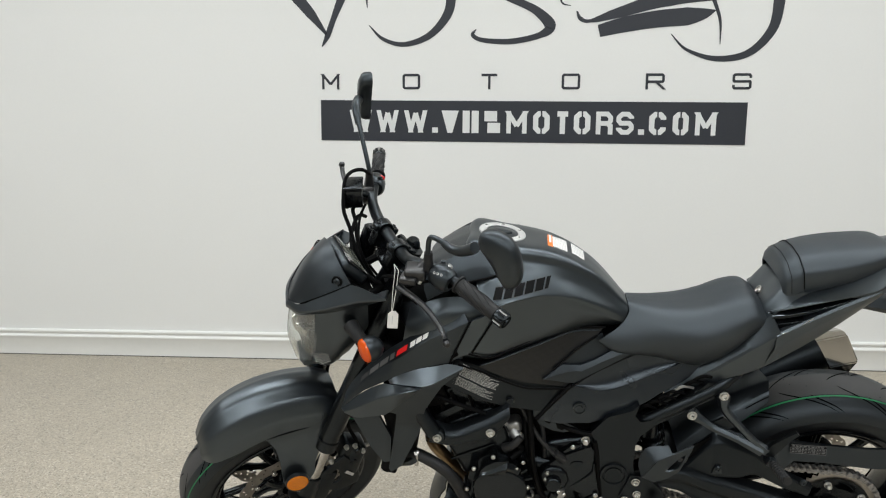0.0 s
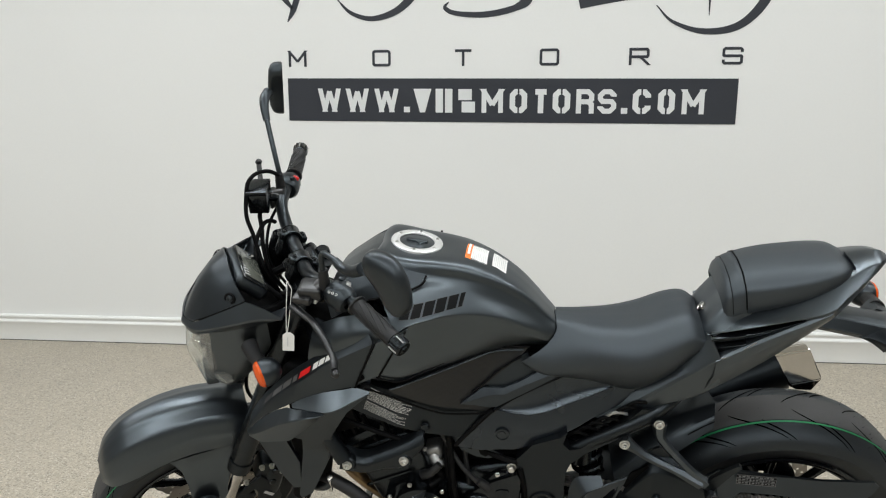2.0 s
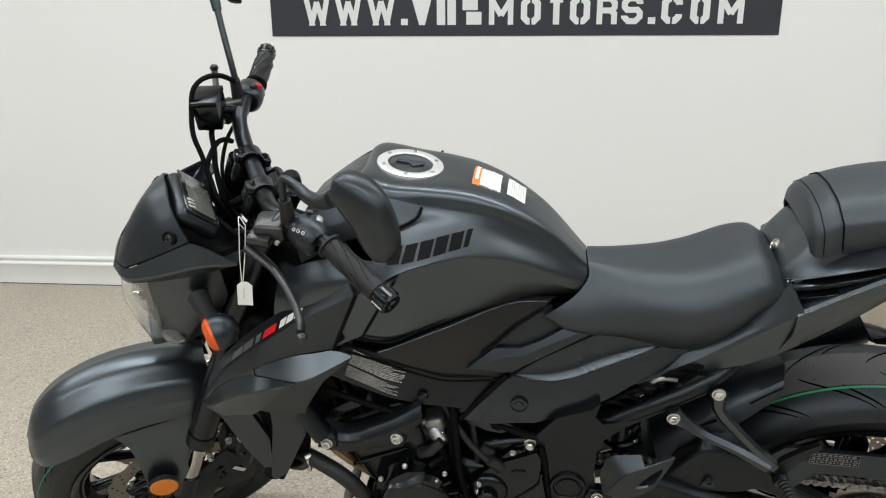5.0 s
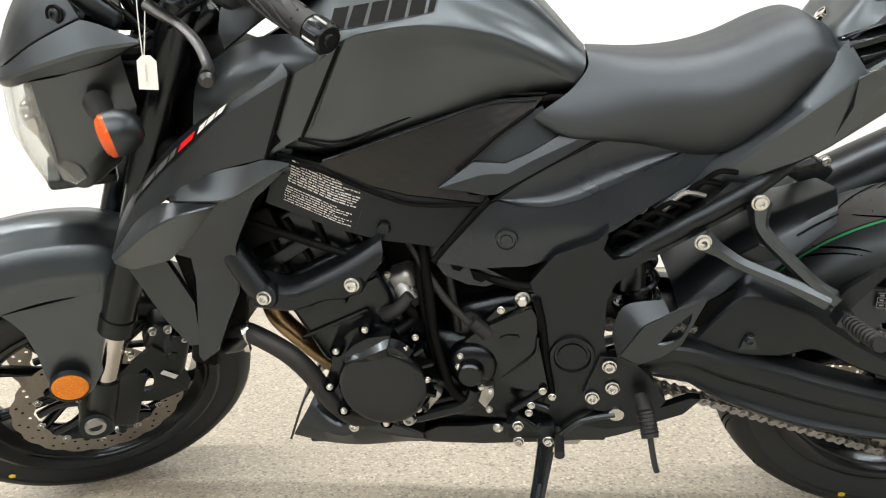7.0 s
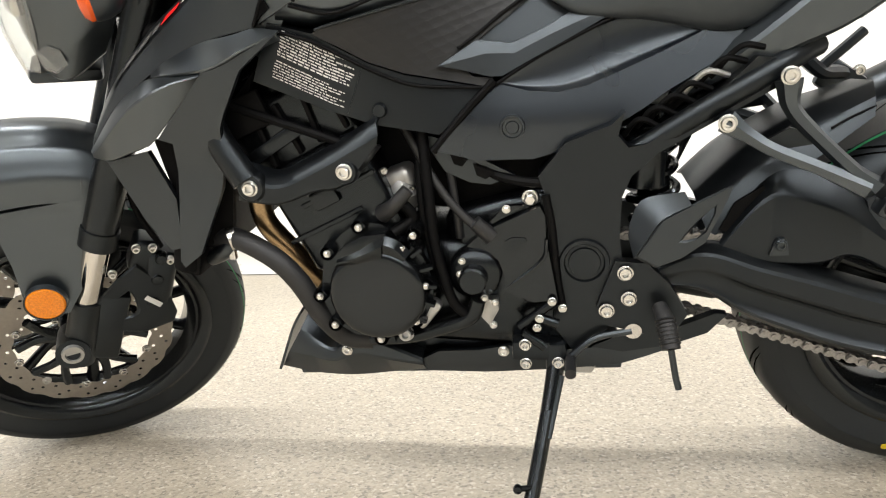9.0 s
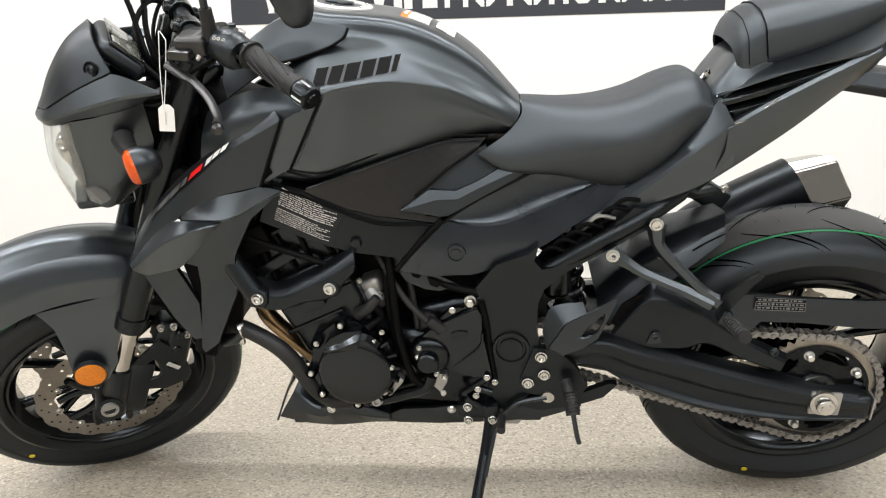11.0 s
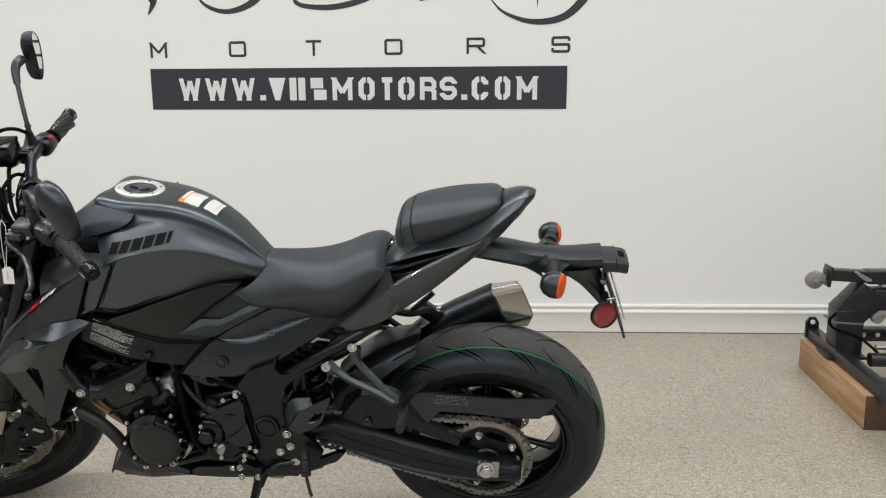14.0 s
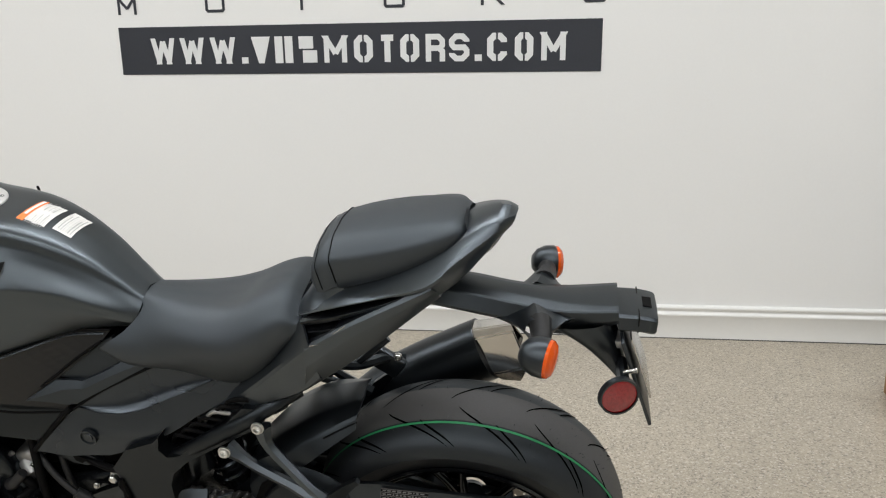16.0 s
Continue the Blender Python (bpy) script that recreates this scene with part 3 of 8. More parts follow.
TANK_FOOT = [(0.070, -0.172, 0.787), (0.146, -0.166, 0.782), (0.240, -0.128, 0.801), (0.337, -0.088, 0.820), (0.390, -0.072, 0.822), (0.436, -0.058, 0.818)]
TANK_UNDER = [(0.085, -0.08, 0.765), (0.15, -0.09, 0.755), (0.258, -0.06, 0.785), (0.344, -0.05, 0.80), (0.40, -0.04, 0.81), (0.43, -0.03, 0.81)]
tank = part("fuel_tank", patch([TANK_TOP, TANK_PLATEAU, TANK_HOLLOW, TANK_RIDGE, TANK_SHOULDER, TANK_CREASE, TANK_SIDE, TANK_FOOT, TANK_UNDER], 48, 42, True), PAINT, bike, "matt black fuel tank", angle=60)
CAP_M = Matrix.Translation((0.169, 0, 1.0365)) @ pose(0, 0, 0, 0, 10.5, 0)
part("filler_ring", lathe([(0.040, 0.001), (0.040, 0.0035), (0.042, 0.0045), (0.057, 0.0045), (0.059, 0.003), (0.060, -0.004)], 48, axis="Z"), RING, tank, "brushed steel filler ring", m=CAP_M @ Matrix.Scale(0.97, 4))
part("filler_cap", lathe([(0.0, 0.004), (0.030, 0.004), (0.034, 0.002), (0.039, 0.002), (0.040, -0.002)], 40, axis="Z"), PAINT, tank, m=CAP_M @ Matrix.Scale(0.97, 4))
part("cap_flap", merge(block((0.050, 0.018, 0.006), (0.0, 0, 0.006), bevel=0.003), block((0.022, 0.034, 0.006), (0.004, 0, 0.0055), (0, 0, 45), bevel=0.003)), PAINT, tank, m=CAP_M @ Matrix.Scale(0.97, 4))
for k in range(6):
    a = math.pi * (k + 0.5) / 3
    part("cap_screw", aimed(bolt_shape(0.0035, 0.002), (0.0495 * math.cos(a), 0.0495 * math.sin(a), 0.0048), (0, 0, 1)), ZINC, tank, m=CAP_M @ Matrix.Scale(0.97, 4))


# front covers of the tank, beside the steering head
both("tank_front_cover", facets([[(0.203, -0.110, 1.012), (0.150, -0.106, 1.024), (0.100, -0.098, 1.032), (0.055, -0.098, 1.012), (-0.010, -0.103, 0.968)],
                                  [(0.196, -0.120, 1.000), (0.150, -0.126, 1.001), (0.100, -0.128, 0.996), (0.045, -0.126, 0.976), (-0.015, -0.116, 0.940)],
                                  [(0.199, -0.123, 0.998), (0.165, -0.133, 0.985), (0.125, -0.138, 0.974), (0.075, -0.140, 0.960), (-0.005, -0.132, 0.915)]], 20, 0.004), PANEL, bike, "black tank front cover", angle=24)
part("tank_front_bridge", patch([[(0.10, 0, 1.038), (0.05, 0, 1.018), (-0.01, 0, 0.980)], [(0.10, -0.05, 1.036), (0.05, -0.06, 1.014), (-0.012, -0.06, 0.974)],
                                  [(0.10, -0.095, 1.030), (0.052, -0.097, 1.010), (-0.012, -0.10, 0.966)]], 12, 10, True, 0.004), PANEL, bike)
both("tank_neck_cover", patch([[(0.175, -0.140, 0.915), (0.10, -0.145, 0.930), (0.03, -0.14, 0.925), (-0.05, -0.12, 0.89)],
                                [(0.150, -0.160, 0.893), (0.08, -0.168, 0.895), (0.01, -0.165, 0.880), (-0.06, -0.14, 0.85)],
                                [(0.115, -0.165, 0.840), (0.075, -0.17, 0.840), (0.0, -0.168, 0.82), (-0.07, -0.145, 0.79)],
                                [(0.072, -0.168, 0.772), (0.045, -0.17, 0.772), (-0.01, -0.165, 0.765), (-0.07, -0.145, 0.74)]], 16, 14, thick=0.004), PAINT, bike)


def plain(y, sx=0.0, sz=0.0, x0=0.25, z0=0.7):
    return lambda x, z: y + sx * (x - x0) + sz * (z - z0)


# side panels
both("tank_side_panel", panel([(0.117, 0.766), (0.148, 0.778), (0.240, 0.797), (0.338, 0.815), (0.414, 0.814), (0.396, 0.795), (0.356, 0.765), (0.317, 0.739), (0.315, 0.731), (0.290, 0.712), (0.309, 0.694), (0.334, 0.690),
                               (0.323, 0.681), (0.265, 0.696), (0.223, 0.707), (0.181, 0.725), (0.148, 0.747)], lambda x, z: flank(x, z) - 0.002, step=0.014), DIMPLED, bike, "black plastic panel with small raised marks")
both("panel_edge", tube([(0.122, flank(0.12, 0.766) - 0.002, 0.770), (0.150, flank(0.15, 0.778) - 0.003, 0.7765), (0.240, flank(0.24, 0.797) - 0.003, 0.7935), (0.336, flank(0.336, 0.812) - 0.003, 0.8105), (0.404, flank(0.404, 0.81) - 0.003, 0.8105)], 0.0042, 8, 40, flat=0.5), PANEL, bike, "bevelled panel edge")
both("seat_trim", panel([(0.318, 0.738), (0.398, 0.794), (0.412, 0.800), (0.420, 0.775), (0.440, 0.762), (0.396, 0.741), (0.359, 0.727), (0.330, 0.733)], lambda x, z: flank(x, z) + 0.005), PANEL, bike)
ARROW_RIDGE = [(0.267, 0.7125), (0.327, 0.722), (0.362, 0.719), (0.405, 0.737), (0.460, 0.757), (0.496, 0.762)]


def ridge_z(x):
    for (xa, za), (xb, zb) in zip(ARROW_RIDGE, ARROW_RIDGE[1:]):
        if x <= xb:
            return za + (zb - za) * max(0, x - xa) / (xb - xa)
    return zb


both("arrow_trim", panel([(0.267, 0.7125), (0.315, 0.7385), (0.327, 0.7365), (0.359, 0.731), (0.396, 0.744), (0.435, 0.763), (0.496, 0.762)] + [(x, z - 0.0005) for x, z in reversed(ARROW_RIDGE[1:-1])], lambda x, z: flank(x, z) - 0.012 + 0.34 * max(0, z - ridge_z(x)), step=0.01, lip=0.001), PANEL, bike)
both("arrow_trim", panel(ARROW_RIDGE[:-1] + [(0.494, 0.7605), (0.424, 0.728), (0.369, 0.703), (0.346, 0.692), (0.330, 0.693), (0.295, 0.705)], lambda x, z: flank(x, z) - 0.012 + 0.10 * max(0, ridge_z(x) - z), step=0.01, lip=0.001), PANEL, bike)

SCOOP = [(0.341, 0.682), (0.378, 0.6705), (0.416, 0.666), (0.453, 0.671), (0.494, 0.685), (0.549, 0.706), (0.602, 0.729)]


def scoop_depth(x):
    return 0.020 * max(0, math.sin(math.pi * min(1, max(0, (x - 0.335) / 0.27)))) ** 0.6


cover = both("frame_cover", panel(SCOOP + [(0.629, 0.730), (0.660, 0.723), (0.608, 0.687), (0.555, 0.658), (0.528, 0.640), (0.506, 0.628), (0.484, 0.618), (0.44, 0.596), (0.382, 0.582), (0.31, 0.586), (0.252, 0.606), (0.300, 0.650)],
                                  lambda x, z: flank(x, z) - 0.002, step=0.014, lip=0.002), NAVY, bike, "blue-black satin side cover")
SCOOP_TOP = (0.6825, 0.702, 0.719, 0.735, 0.748, 0.752, 0.737)


def scoop_rail(f, sink):
    """A line across the hollow: f from the crease (0) to the top edge (1), sunk inwards."""
    return [(x, flank(x, z + (zt - z) * f) - 0.001 + sink * scoop_depth(x), z + (zt - z) * f) for (x, z), zt in zip(SCOOP, SCOOP_TOP)]


both("cover_scoop", patch([scoop_rail(0.0, 0.0), scoop_rail(0.03, 0.10), scoop_rail(0.16, 0.42), scoop_rail(0.38, 0.50), scoop_rail(0.7, 0.38), scoop_rail(1.0, 0.15)], 40, 24, False, 0.003), NAVY, bike, "hollowed upper part of the side cover", angle=25)
both("cover_corner", panel([(0.598, 0.728), (0.602, 0.738), (0.630, 0.731), (0.658, 0.7235), (0.640, 0.718)], lambda x, z: flank(x, z) - 0.001, 0.004, 0.001), NAVY, bike)
part("cover_plug", lathe([(0.0, -0.002), (0.008, -0.002), (0.009, 0.0), (0.013, 0.0), (0.014, -0.003), (0.016, -0.003), (0.017, 0.004)], 20, (0.357, -0.1345, 0.627)), PANEL, cover)
# dark tube drawn as the shade in the gap along the cover's edge
both("cover_gap_shade", tube([(0.252, -0.150, 0.603), (0.296, -0.140, 0.650), (0.336, -0.128, 0.688)], 0.0055, 8), DARK, bike)
both("cover_louvre", panel([(0.235, 0.622), (0.265, 0.61), (0.302, 0.589), (0.357, 0.559), (0.322, 0.547), (0.295, 0.551), (0.262, 0.567), (0.243, 0.599)], plain(-0.122)), PANEL, bike)
both("louvre_slot", panel([(0.269, 0.598), (0.294, 0.584), (0.286, 0.575), (0.275, 0.579)], plain(-0.127), 0.003, 0.0), DARK, bike)
both("louvre_slot", panel([(0.301, 0.578), (0.331, 0.565), (0.317, 0.556), (0.305, 0.562)], plain(-0.127), 0.003, 0.0), DARK, bike)

# dark tubes along the seams, standing in for the shade in the panel gaps
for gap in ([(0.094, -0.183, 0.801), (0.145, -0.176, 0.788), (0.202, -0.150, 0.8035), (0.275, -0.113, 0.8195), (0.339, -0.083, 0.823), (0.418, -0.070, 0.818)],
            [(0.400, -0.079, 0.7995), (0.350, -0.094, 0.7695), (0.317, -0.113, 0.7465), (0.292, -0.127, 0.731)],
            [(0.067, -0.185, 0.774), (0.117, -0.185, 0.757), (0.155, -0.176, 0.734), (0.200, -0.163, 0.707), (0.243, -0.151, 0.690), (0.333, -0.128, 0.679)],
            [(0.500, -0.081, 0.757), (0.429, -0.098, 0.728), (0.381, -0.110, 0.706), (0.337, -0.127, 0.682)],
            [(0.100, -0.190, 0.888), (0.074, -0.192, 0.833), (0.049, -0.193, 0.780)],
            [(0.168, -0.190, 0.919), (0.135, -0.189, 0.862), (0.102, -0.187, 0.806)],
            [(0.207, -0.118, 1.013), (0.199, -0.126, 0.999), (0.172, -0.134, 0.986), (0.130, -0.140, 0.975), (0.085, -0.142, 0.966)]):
    both("panel_gap_shade", tube(gap, 0.0024, 8, 30), DARK, bike)

# frame
both("frame_beam", panel([(0.060, 0.782), (0.117, 0.765), (0.148, 0.744), (0.181, 0.722), (0.223, 0.704), (0.265, 0.693), (0.322, 0.678), (0.294, 0.650), (0.262, 0.625), (0.182, 0.645), (0.101, 0.680), (0.030, 0.712)],
                         lambda x, z: min(flank(x, z), -0.122) + 0.002, thick=0.05, lip=0.008), FRAME, bike)
part("frame_plug", lathe([(0, -0.003), (0.008, -0.003), (0.010, 0.003)], 16, (0.19, -0.168, 0.664)), FRAME, bike)
both("frame_spar", facets([[(0.004, -0.165, 0.604), (0.045, -0.165, 0.592), (0.094, -0.165, 0.611), (0.144, -0.163, 0.636), (0.190, -0.160, 0.662)], [(0.002, -0.186, 0.600), (0.045, -0.187, 0.587), (0.094, -0.187, 0.606), (0.144, -0.185, 0.630), (0.187, -0.180, 0.654)],
                           [(0.000, -0.200, 0.588), (0.050, -0.200, 0.577), (0.100, -0.200, 0.595), (0.148, -0.197, 0.618), (0.190, -0.190, 0.638)], [(-0.010, -0.198, 0.558), (0.046, -0.198, 0.551), (0.096, -0.198, 0.566), (0.140, -0.196, 0.574), (0.186, -0.188, 0.622)],
                           [(-0.008, -0.170, 0.554), (0.046, -0.170, 0.547), (0.096, -0.170, 0.562), (0.140, -0.168, 0.570), (0.186, -0.160, 0.616)]], 28, 0.003, False, 0.004), FRAME, bike, "black cast engine mount arm", angle=24)
both("mount_boss", aimed(lathe([(0.0, -0.004), (0.015, -0.004), (0.0175, 0.0), (0.018, 0.012)], 24), (0.142, -0.194, 0.592), (0, -1, 0)), FRAME, bike)
both("mount_boss", aimed(lathe([(0.0, -0.004), (0.017, -0.004), (0.020, 0.0), (0.021, 0.014)], 24), (0.012, -0.199, 0.577), (0, -1, 0)), FRAME, bike)
both("spar_tube", tube([(-0.040, -0.180, 0.668), (-0.022, -0.186, 0.628), (0.004, -0.192, 0.584)], [0.018, 0.019, 0.020], 14), FRAME, bike)
bolts("frame_bolt", [(0.142, -0.199, 0.593), (0.012, -0.204, 0.577)], 0.0105, 0.007)
bolts("frame_bolt", [(0.376, -0.125, 0.527)], 0.011, 0.012, socket=False)
both("pivot_plate", panel([(0.425, 0.604), (0.484, 0.625), (0.500, 0.640), (0.492, 0.610), (0.505, 0.594), (0.529, 0.598), (0.598, 0.640), (0.660, 0.697), (0.700, 0.692), (0.688, 0.658), (0.596, 0.612), (0.541, 0.584),
                           (0.509, 0.556), (0.497, 0.528), (0.494, 0.470), (0.500, 0.420), (0.478, 0.335), (0.43, 0.296), (0.402, 0.340), (0.414, 0.440), (0.408, 0.500), (0.388, 0.560)],
                          lambda x, z: -0.138 + 0.14 * max(0, x - 0.52), thick=0.03, lip=0.007), FRAME, bike)
part("pivot_cap", lathe([(0, -0.004), (0.021, -0.004), (0.022, -0.001), (0.026, -0.001), (0.028, -0.005), (0.033, -0.005), (0.035, 0.004)], 32, (0.447, -0.139, 0.437)), FRAME, bike)
both("seat_rail", tube([(0.500, -0.118, 0.575), (0.545, -0.120, 0.602), (0.600, -0.122, 0.636), (0.660, -0.116, 0.668), (0.700, -0.102, 0.688), (0.745, -0.06, 0.700)], 0.0145), FRAME, bike)
both("seat_stay", tube([(0.56, -0.055, 0.60), (0.67, -0.055, 0.68), (0.78, -0.055, 0.75)], 0.013), FRAME, bike)
part("steering_head", tube([(-0.135, 0, 0.88), (-0.06, 0, 1.0)], 0.035, 20), FRAME, bike)
both("head_gusset", tube([(-0.10, -0.03, 0.90), (-0.02, -0.10, 0.82), (0.07, -0.14, 0.74)], [0.03, 0.035, 0.03]), FRAME, bike)

# seats
SEAT_MID = [(0.472, 0, 0.868), (0.54, 0, 0.86), (0.6, 0, 0.86), (0.655, 0, 0.87), (0.711, 0, 0.894), (0.748, 0, 0.902), (0.775, 0, 0.888)]
SEAT_IN = [(0.474, -0.03, 0.864), (0.54, -0.045, 0.856), (0.6, -0.058, 0.856), (0.655, -0.068, 0.866), (0.711, -0.07, 0.888), (0.75, -0.064, 0.896), (0.778, -0.058, 0.882)]
SEAT_EDGE = [(0.474, -0.052, 0.846), (0.533, -0.076, 0.838), (0.598, -0.097, 0.832), (0.658, -0.110, 0.836), (0.713, -0.110, 0.857), (0.754, -0.100, 0.872), (0.782, -0.088, 0.862)]
SEAT_SIDE = [(0.448, -0.074, 0.820), (0.511, -0.092, 0.806), (0.587, -0.108, 0.797), (0.647, -0.119, 0.793), (0.706, -0.118, 0.813), (0.750, -0.108, 0.841), (0.784, -0.095, 0.857)]
SEAT_FOOT = [(0.400, -0.090, 0.790), (0.450, -0.092, 0.762), (0.540, -0.088, 0.749), (0.640, -0.090, 0.730), (0.705, -0.096, 0.767), (0.745, -0.096, 0.807), (0.783, -0.094, 0.846)]
SEAT_UNDER = [(0.425, -0.05, 0.775), (0.47, -0.06, 0.755), (0.55, -0.06, 0.745), (0.63, -0.06, 0.728), (0.70, -0.06, 0.755), (0.74, -0.06, 0.795), (0.775, -0.06, 0.835)]
part("rider_seat", patch([SEAT_MID, SEAT_IN, SEAT_EDGE, SEAT_SIDE, SEAT_FOOT, SEAT_UNDER], 44, 30, True), VINYL, bike, "black vinyl rider seat", angle=70)
part("seat_end", patch([[(0.775, 0, 0.884), (0.778, -0.058, 0.878), (0.782, -0.088, 0.862), (0.784, -0.095, 0.857), (0.783, -0.094, 0.846)], [(0.79, 0, 0.86), (0.79, -0.05, 0.858), (0.79, -0.07, 0.85), (0.787, -0.08, 0.845), (0.78, -0.085, 0.838)]], 14, 3, False), VINYL, bike)
PILL_MID = [(0.850, 0, 1.004), (0.890, 0, 1.012), (0.94, 0, 1.018), (0.99, 0, 1.022), (1.035, 0, 1.023), (1.056, 0, 1.016)]
PILL_IN = [(0.850, -0.055, 0.998), (0.890, -0.060, 1.007), (0.94, -0.062, 1.014), (0.99, -0.056, 1.019), (1.035, -0.044, 1.021), (1.056, -0.030, 1.015)]
PILL_EDGE = [(0.851, -0.096, 0.976), (0.888, -0.100, 0.983), (0.935, -0.101, 0.992), (0.985, -0.096, 1.003), (1.034, -0.076, 1.013), (1.058, -0.046, 1.011)]
PILL_FOOT = [(0.858, -0.092, 0.928), (0.904, -0.096, 0.941), (0.958, -0.095, 0.958), (1.008, -0.088, 0.978), (1.043, -0.074, 0.993), (1.062, -0.050, 1.003)]
PILL_UNDER = [(0.858, -0.085, 0.918), (0.904, -0.088, 0.932), (0.958, -0.088, 0.950), (1.008, -0.080, 0.970), (1.040, -0.066, 0.988), (1.056, -0.04, 0.998)]
pill = part("pillion_seat", facets([PILL_MID, PILL_IN, PILL_EDGE, PILL_FOOT, PILL_UNDER], 30, 0.006, True, 0.003), VINYL, bike, "black vinyl pillion pad with a stitched front band", angle=75)
part("pad_end", patch([[(1.054, 0, 1.024), (1.0555, -0.034, 1.022), (1.0575, -0.048, 1.018), (1.061, -0.057, 1.008), (1.054, -0.04, 0.996)], [(1.060, 0, 1.005), (1.060, -0.02, 1.004), (1.060, -0.03, 1.003), (1.058, -0.04, 1.000), (1.050, -0.04, 0.992)]], 12, 3, False), VINYL, pill)
BAND = [[(x - b, y * k, z - c) for (x, y, z) in (PILL_MID[0], PILL_IN[0], PILL_EDGE[0], PILL_FOOT[0])] for b, k, c in ((0.001, 0.985, 0.002), (0.012, 0.985, 0.005), (0.026, 0.97, 0.014), (0.036, 0.94, 0.024))]
BAND.append([(0.806, 0, 0.950), (0.806, -0.05, 0.948), (0.808, -0.078, 0.940), (0.816, -0.082, 0.910)])
part("pad_band", facets([[row[j] for row in BAND] for j in range(4)], 16, 0.010, True, 0.003), VINYL, pill, "stitched front band of the pillion pad", angle=75)
for row, lift, r in ((BAND[0], 0.0018, 0.0010), (BAND[2], 0.0010, 0.0007)):
    line = []
    for p, q in zip(row[:4], row[1:4]):
        line += [Vector(p).lerp(Vector(q), t) for t in (0.12, 0.37, 0.63, 0.88)]
    line = [Vector((p.x - lift * 0.4, p.y * (1 + lift * 8), p.z + lift)) for p in line]
    part("seam", tube([Vector((p.x, -p.y, p.z)) for p in reversed(line)] + line, r, 6, 96), DARK, pill)


# tail
TAIL_MID = [(0.835, 0, 0.918), (0.870, 0, 0.938), (0.939, 0, 0.962), (1.009, 0, 0.992), (1.052, 0, 1.013), (1.092, 0, 1.025), (1.118, 0, 1.027), (1.134, 0, 1.019)]
TAIL_TOP = [(0.826, -0.082, 0.900), (0.868, -0.086, 0.922), (0.939, -0.088, 0.945), (1.009, -0.082, 0.975), (1.047, -0.070, 0.996), (1.085, -0.052, 1.012), (1.112, -0.040, 1.017), (1.132, -0.021, 1.017)]
TAIL_CREST = [(0.784, -0.098, 0.874), (0.864, -0.124, 0.908), (0.938, -0.123, 0.925), (1.006, -0.119, 0.943), (1.042, -0.098, 0.967), (1.080, -0.071, 0.988), (1.106, -0.050, 1.001), (1.130, -0.024, 1.010)]
TAIL_SKIRT = [(0.783, -0.080, 0.868), (0.863, -0.106, 0.902), (0.937, -0.105, 0.919), (1.002, -0.104, 0.914), (1.046, -0.076, 0.931), (1.080, -0.054, 0.960), (1.102, -0.038, 0.982), (1.126, -0.018, 1.003)]
part("tail_cowl", facets([TAIL_MID, TAIL_TOP, TAIL_CREST, TAIL_SKIRT, [(x, y * 0.7, z - 0.004) for x, y, z in TAIL_SKIRT]], 48, 0.003, True), PAINT, bike, "satin black tail cowl", angle=28)
part("tail_lamp", facets([[(1.066, 0, 0.946), (1.085, 0, 0.955), (1.104, 0, 0.972), (1.122, 0, 0.999)], [(1.062, -0.030, 0.944), (1.084, -0.030, 0.955), (1.102, -0.026, 0.973), (1.119, -0.016, 0.999)], [(1.050, -0.052, 0.936), (1.074, -0.046, 0.958), (1.094, -0.034, 0.976), (1.114, -0.018, 0.998)]], 14, 0.003, True, 0.003), GLASS, bike, "clear tail lamp lens under the tail tip")
BLADE_IN = [(0.806, -0.098, 0.836), (0.860, -0.098, 0.872), (0.917, -0.098, 0.899), (0.970, -0.098, 0.922), (1.008, -0.094, 0.940)]
BLADE_TOP = [(0.800, -0.124, 0.830), (0.862, -0.125, 0.868), (0.917, -0.122, 0.896), (0.970, -0.118, 0.921), (1.010, -0.115, 0.941)]
BLADE_MID = [(0.796, -0.126, 0.798), (0.868, -0.126, 0.850), (0.925, -0.121, 0.883), (0.975, -0.115, 0.910), (1.016, -0.108, 0.934)]
BLADE_FOOT = [(0.776, -0.106, 0.736), (0.840, -0.105, 0.780), (0.897, -0.101, 0.820), (0.958, -0.095, 0.868), (1.016, -0.086, 0.912)]
BLADE_BACK = [(x, y * 0.5, z - 0.001) for x, y, z in BLADE_FOOT]
both("tail_wing", facets([BLADE_IN, BLADE_TOP, BLADE_MID, BLADE_FOOT, BLADE_BACK], 36, 0.0025), PAINT, bike, "satin black lower tail fairing", angle=24)
both("tail_inset", patch([[(0.800, -0.078, 0.872), (0.864, -0.088, 0.896), (0.938, -0.088, 0.916), (1.000, -0.082, 0.930)], [(0.796, -0.076, 0.835), (0.862, -0.084, 0.872), (0.93, -0.084, 0.904), (1.000, -0.080, 0.926)],
                          [(0.778, -0.080, 0.745), (0.860, -0.086, 0.802), (0.93, -0.084, 0.854), (1.000, -0.080, 0.908)]], 16, 8, False, 0.003), DARK, bike, "dark recessed tail louvre")
both("tail_fin", facets([[(0.790, -0.080, 0.880), (0.850, -0.092, 0.893), (0.92, -0.096, 0.911), (0.990, -0.098, 0.932)], [(0.790, -0.106, 0.868), (0.850, -0.120, 0.888), (0.92, -0.120, 0.908), (0.994, -0.114, 0.933)], [(0.792, -0.104, 0.860), (0.850, -0.117, 0.879), (0.92, -0.117, 0.902), (0.992, -0.112, 0.930)]], 20, 0.0012, False, 0.003), GLOSS, bike, angle=18)
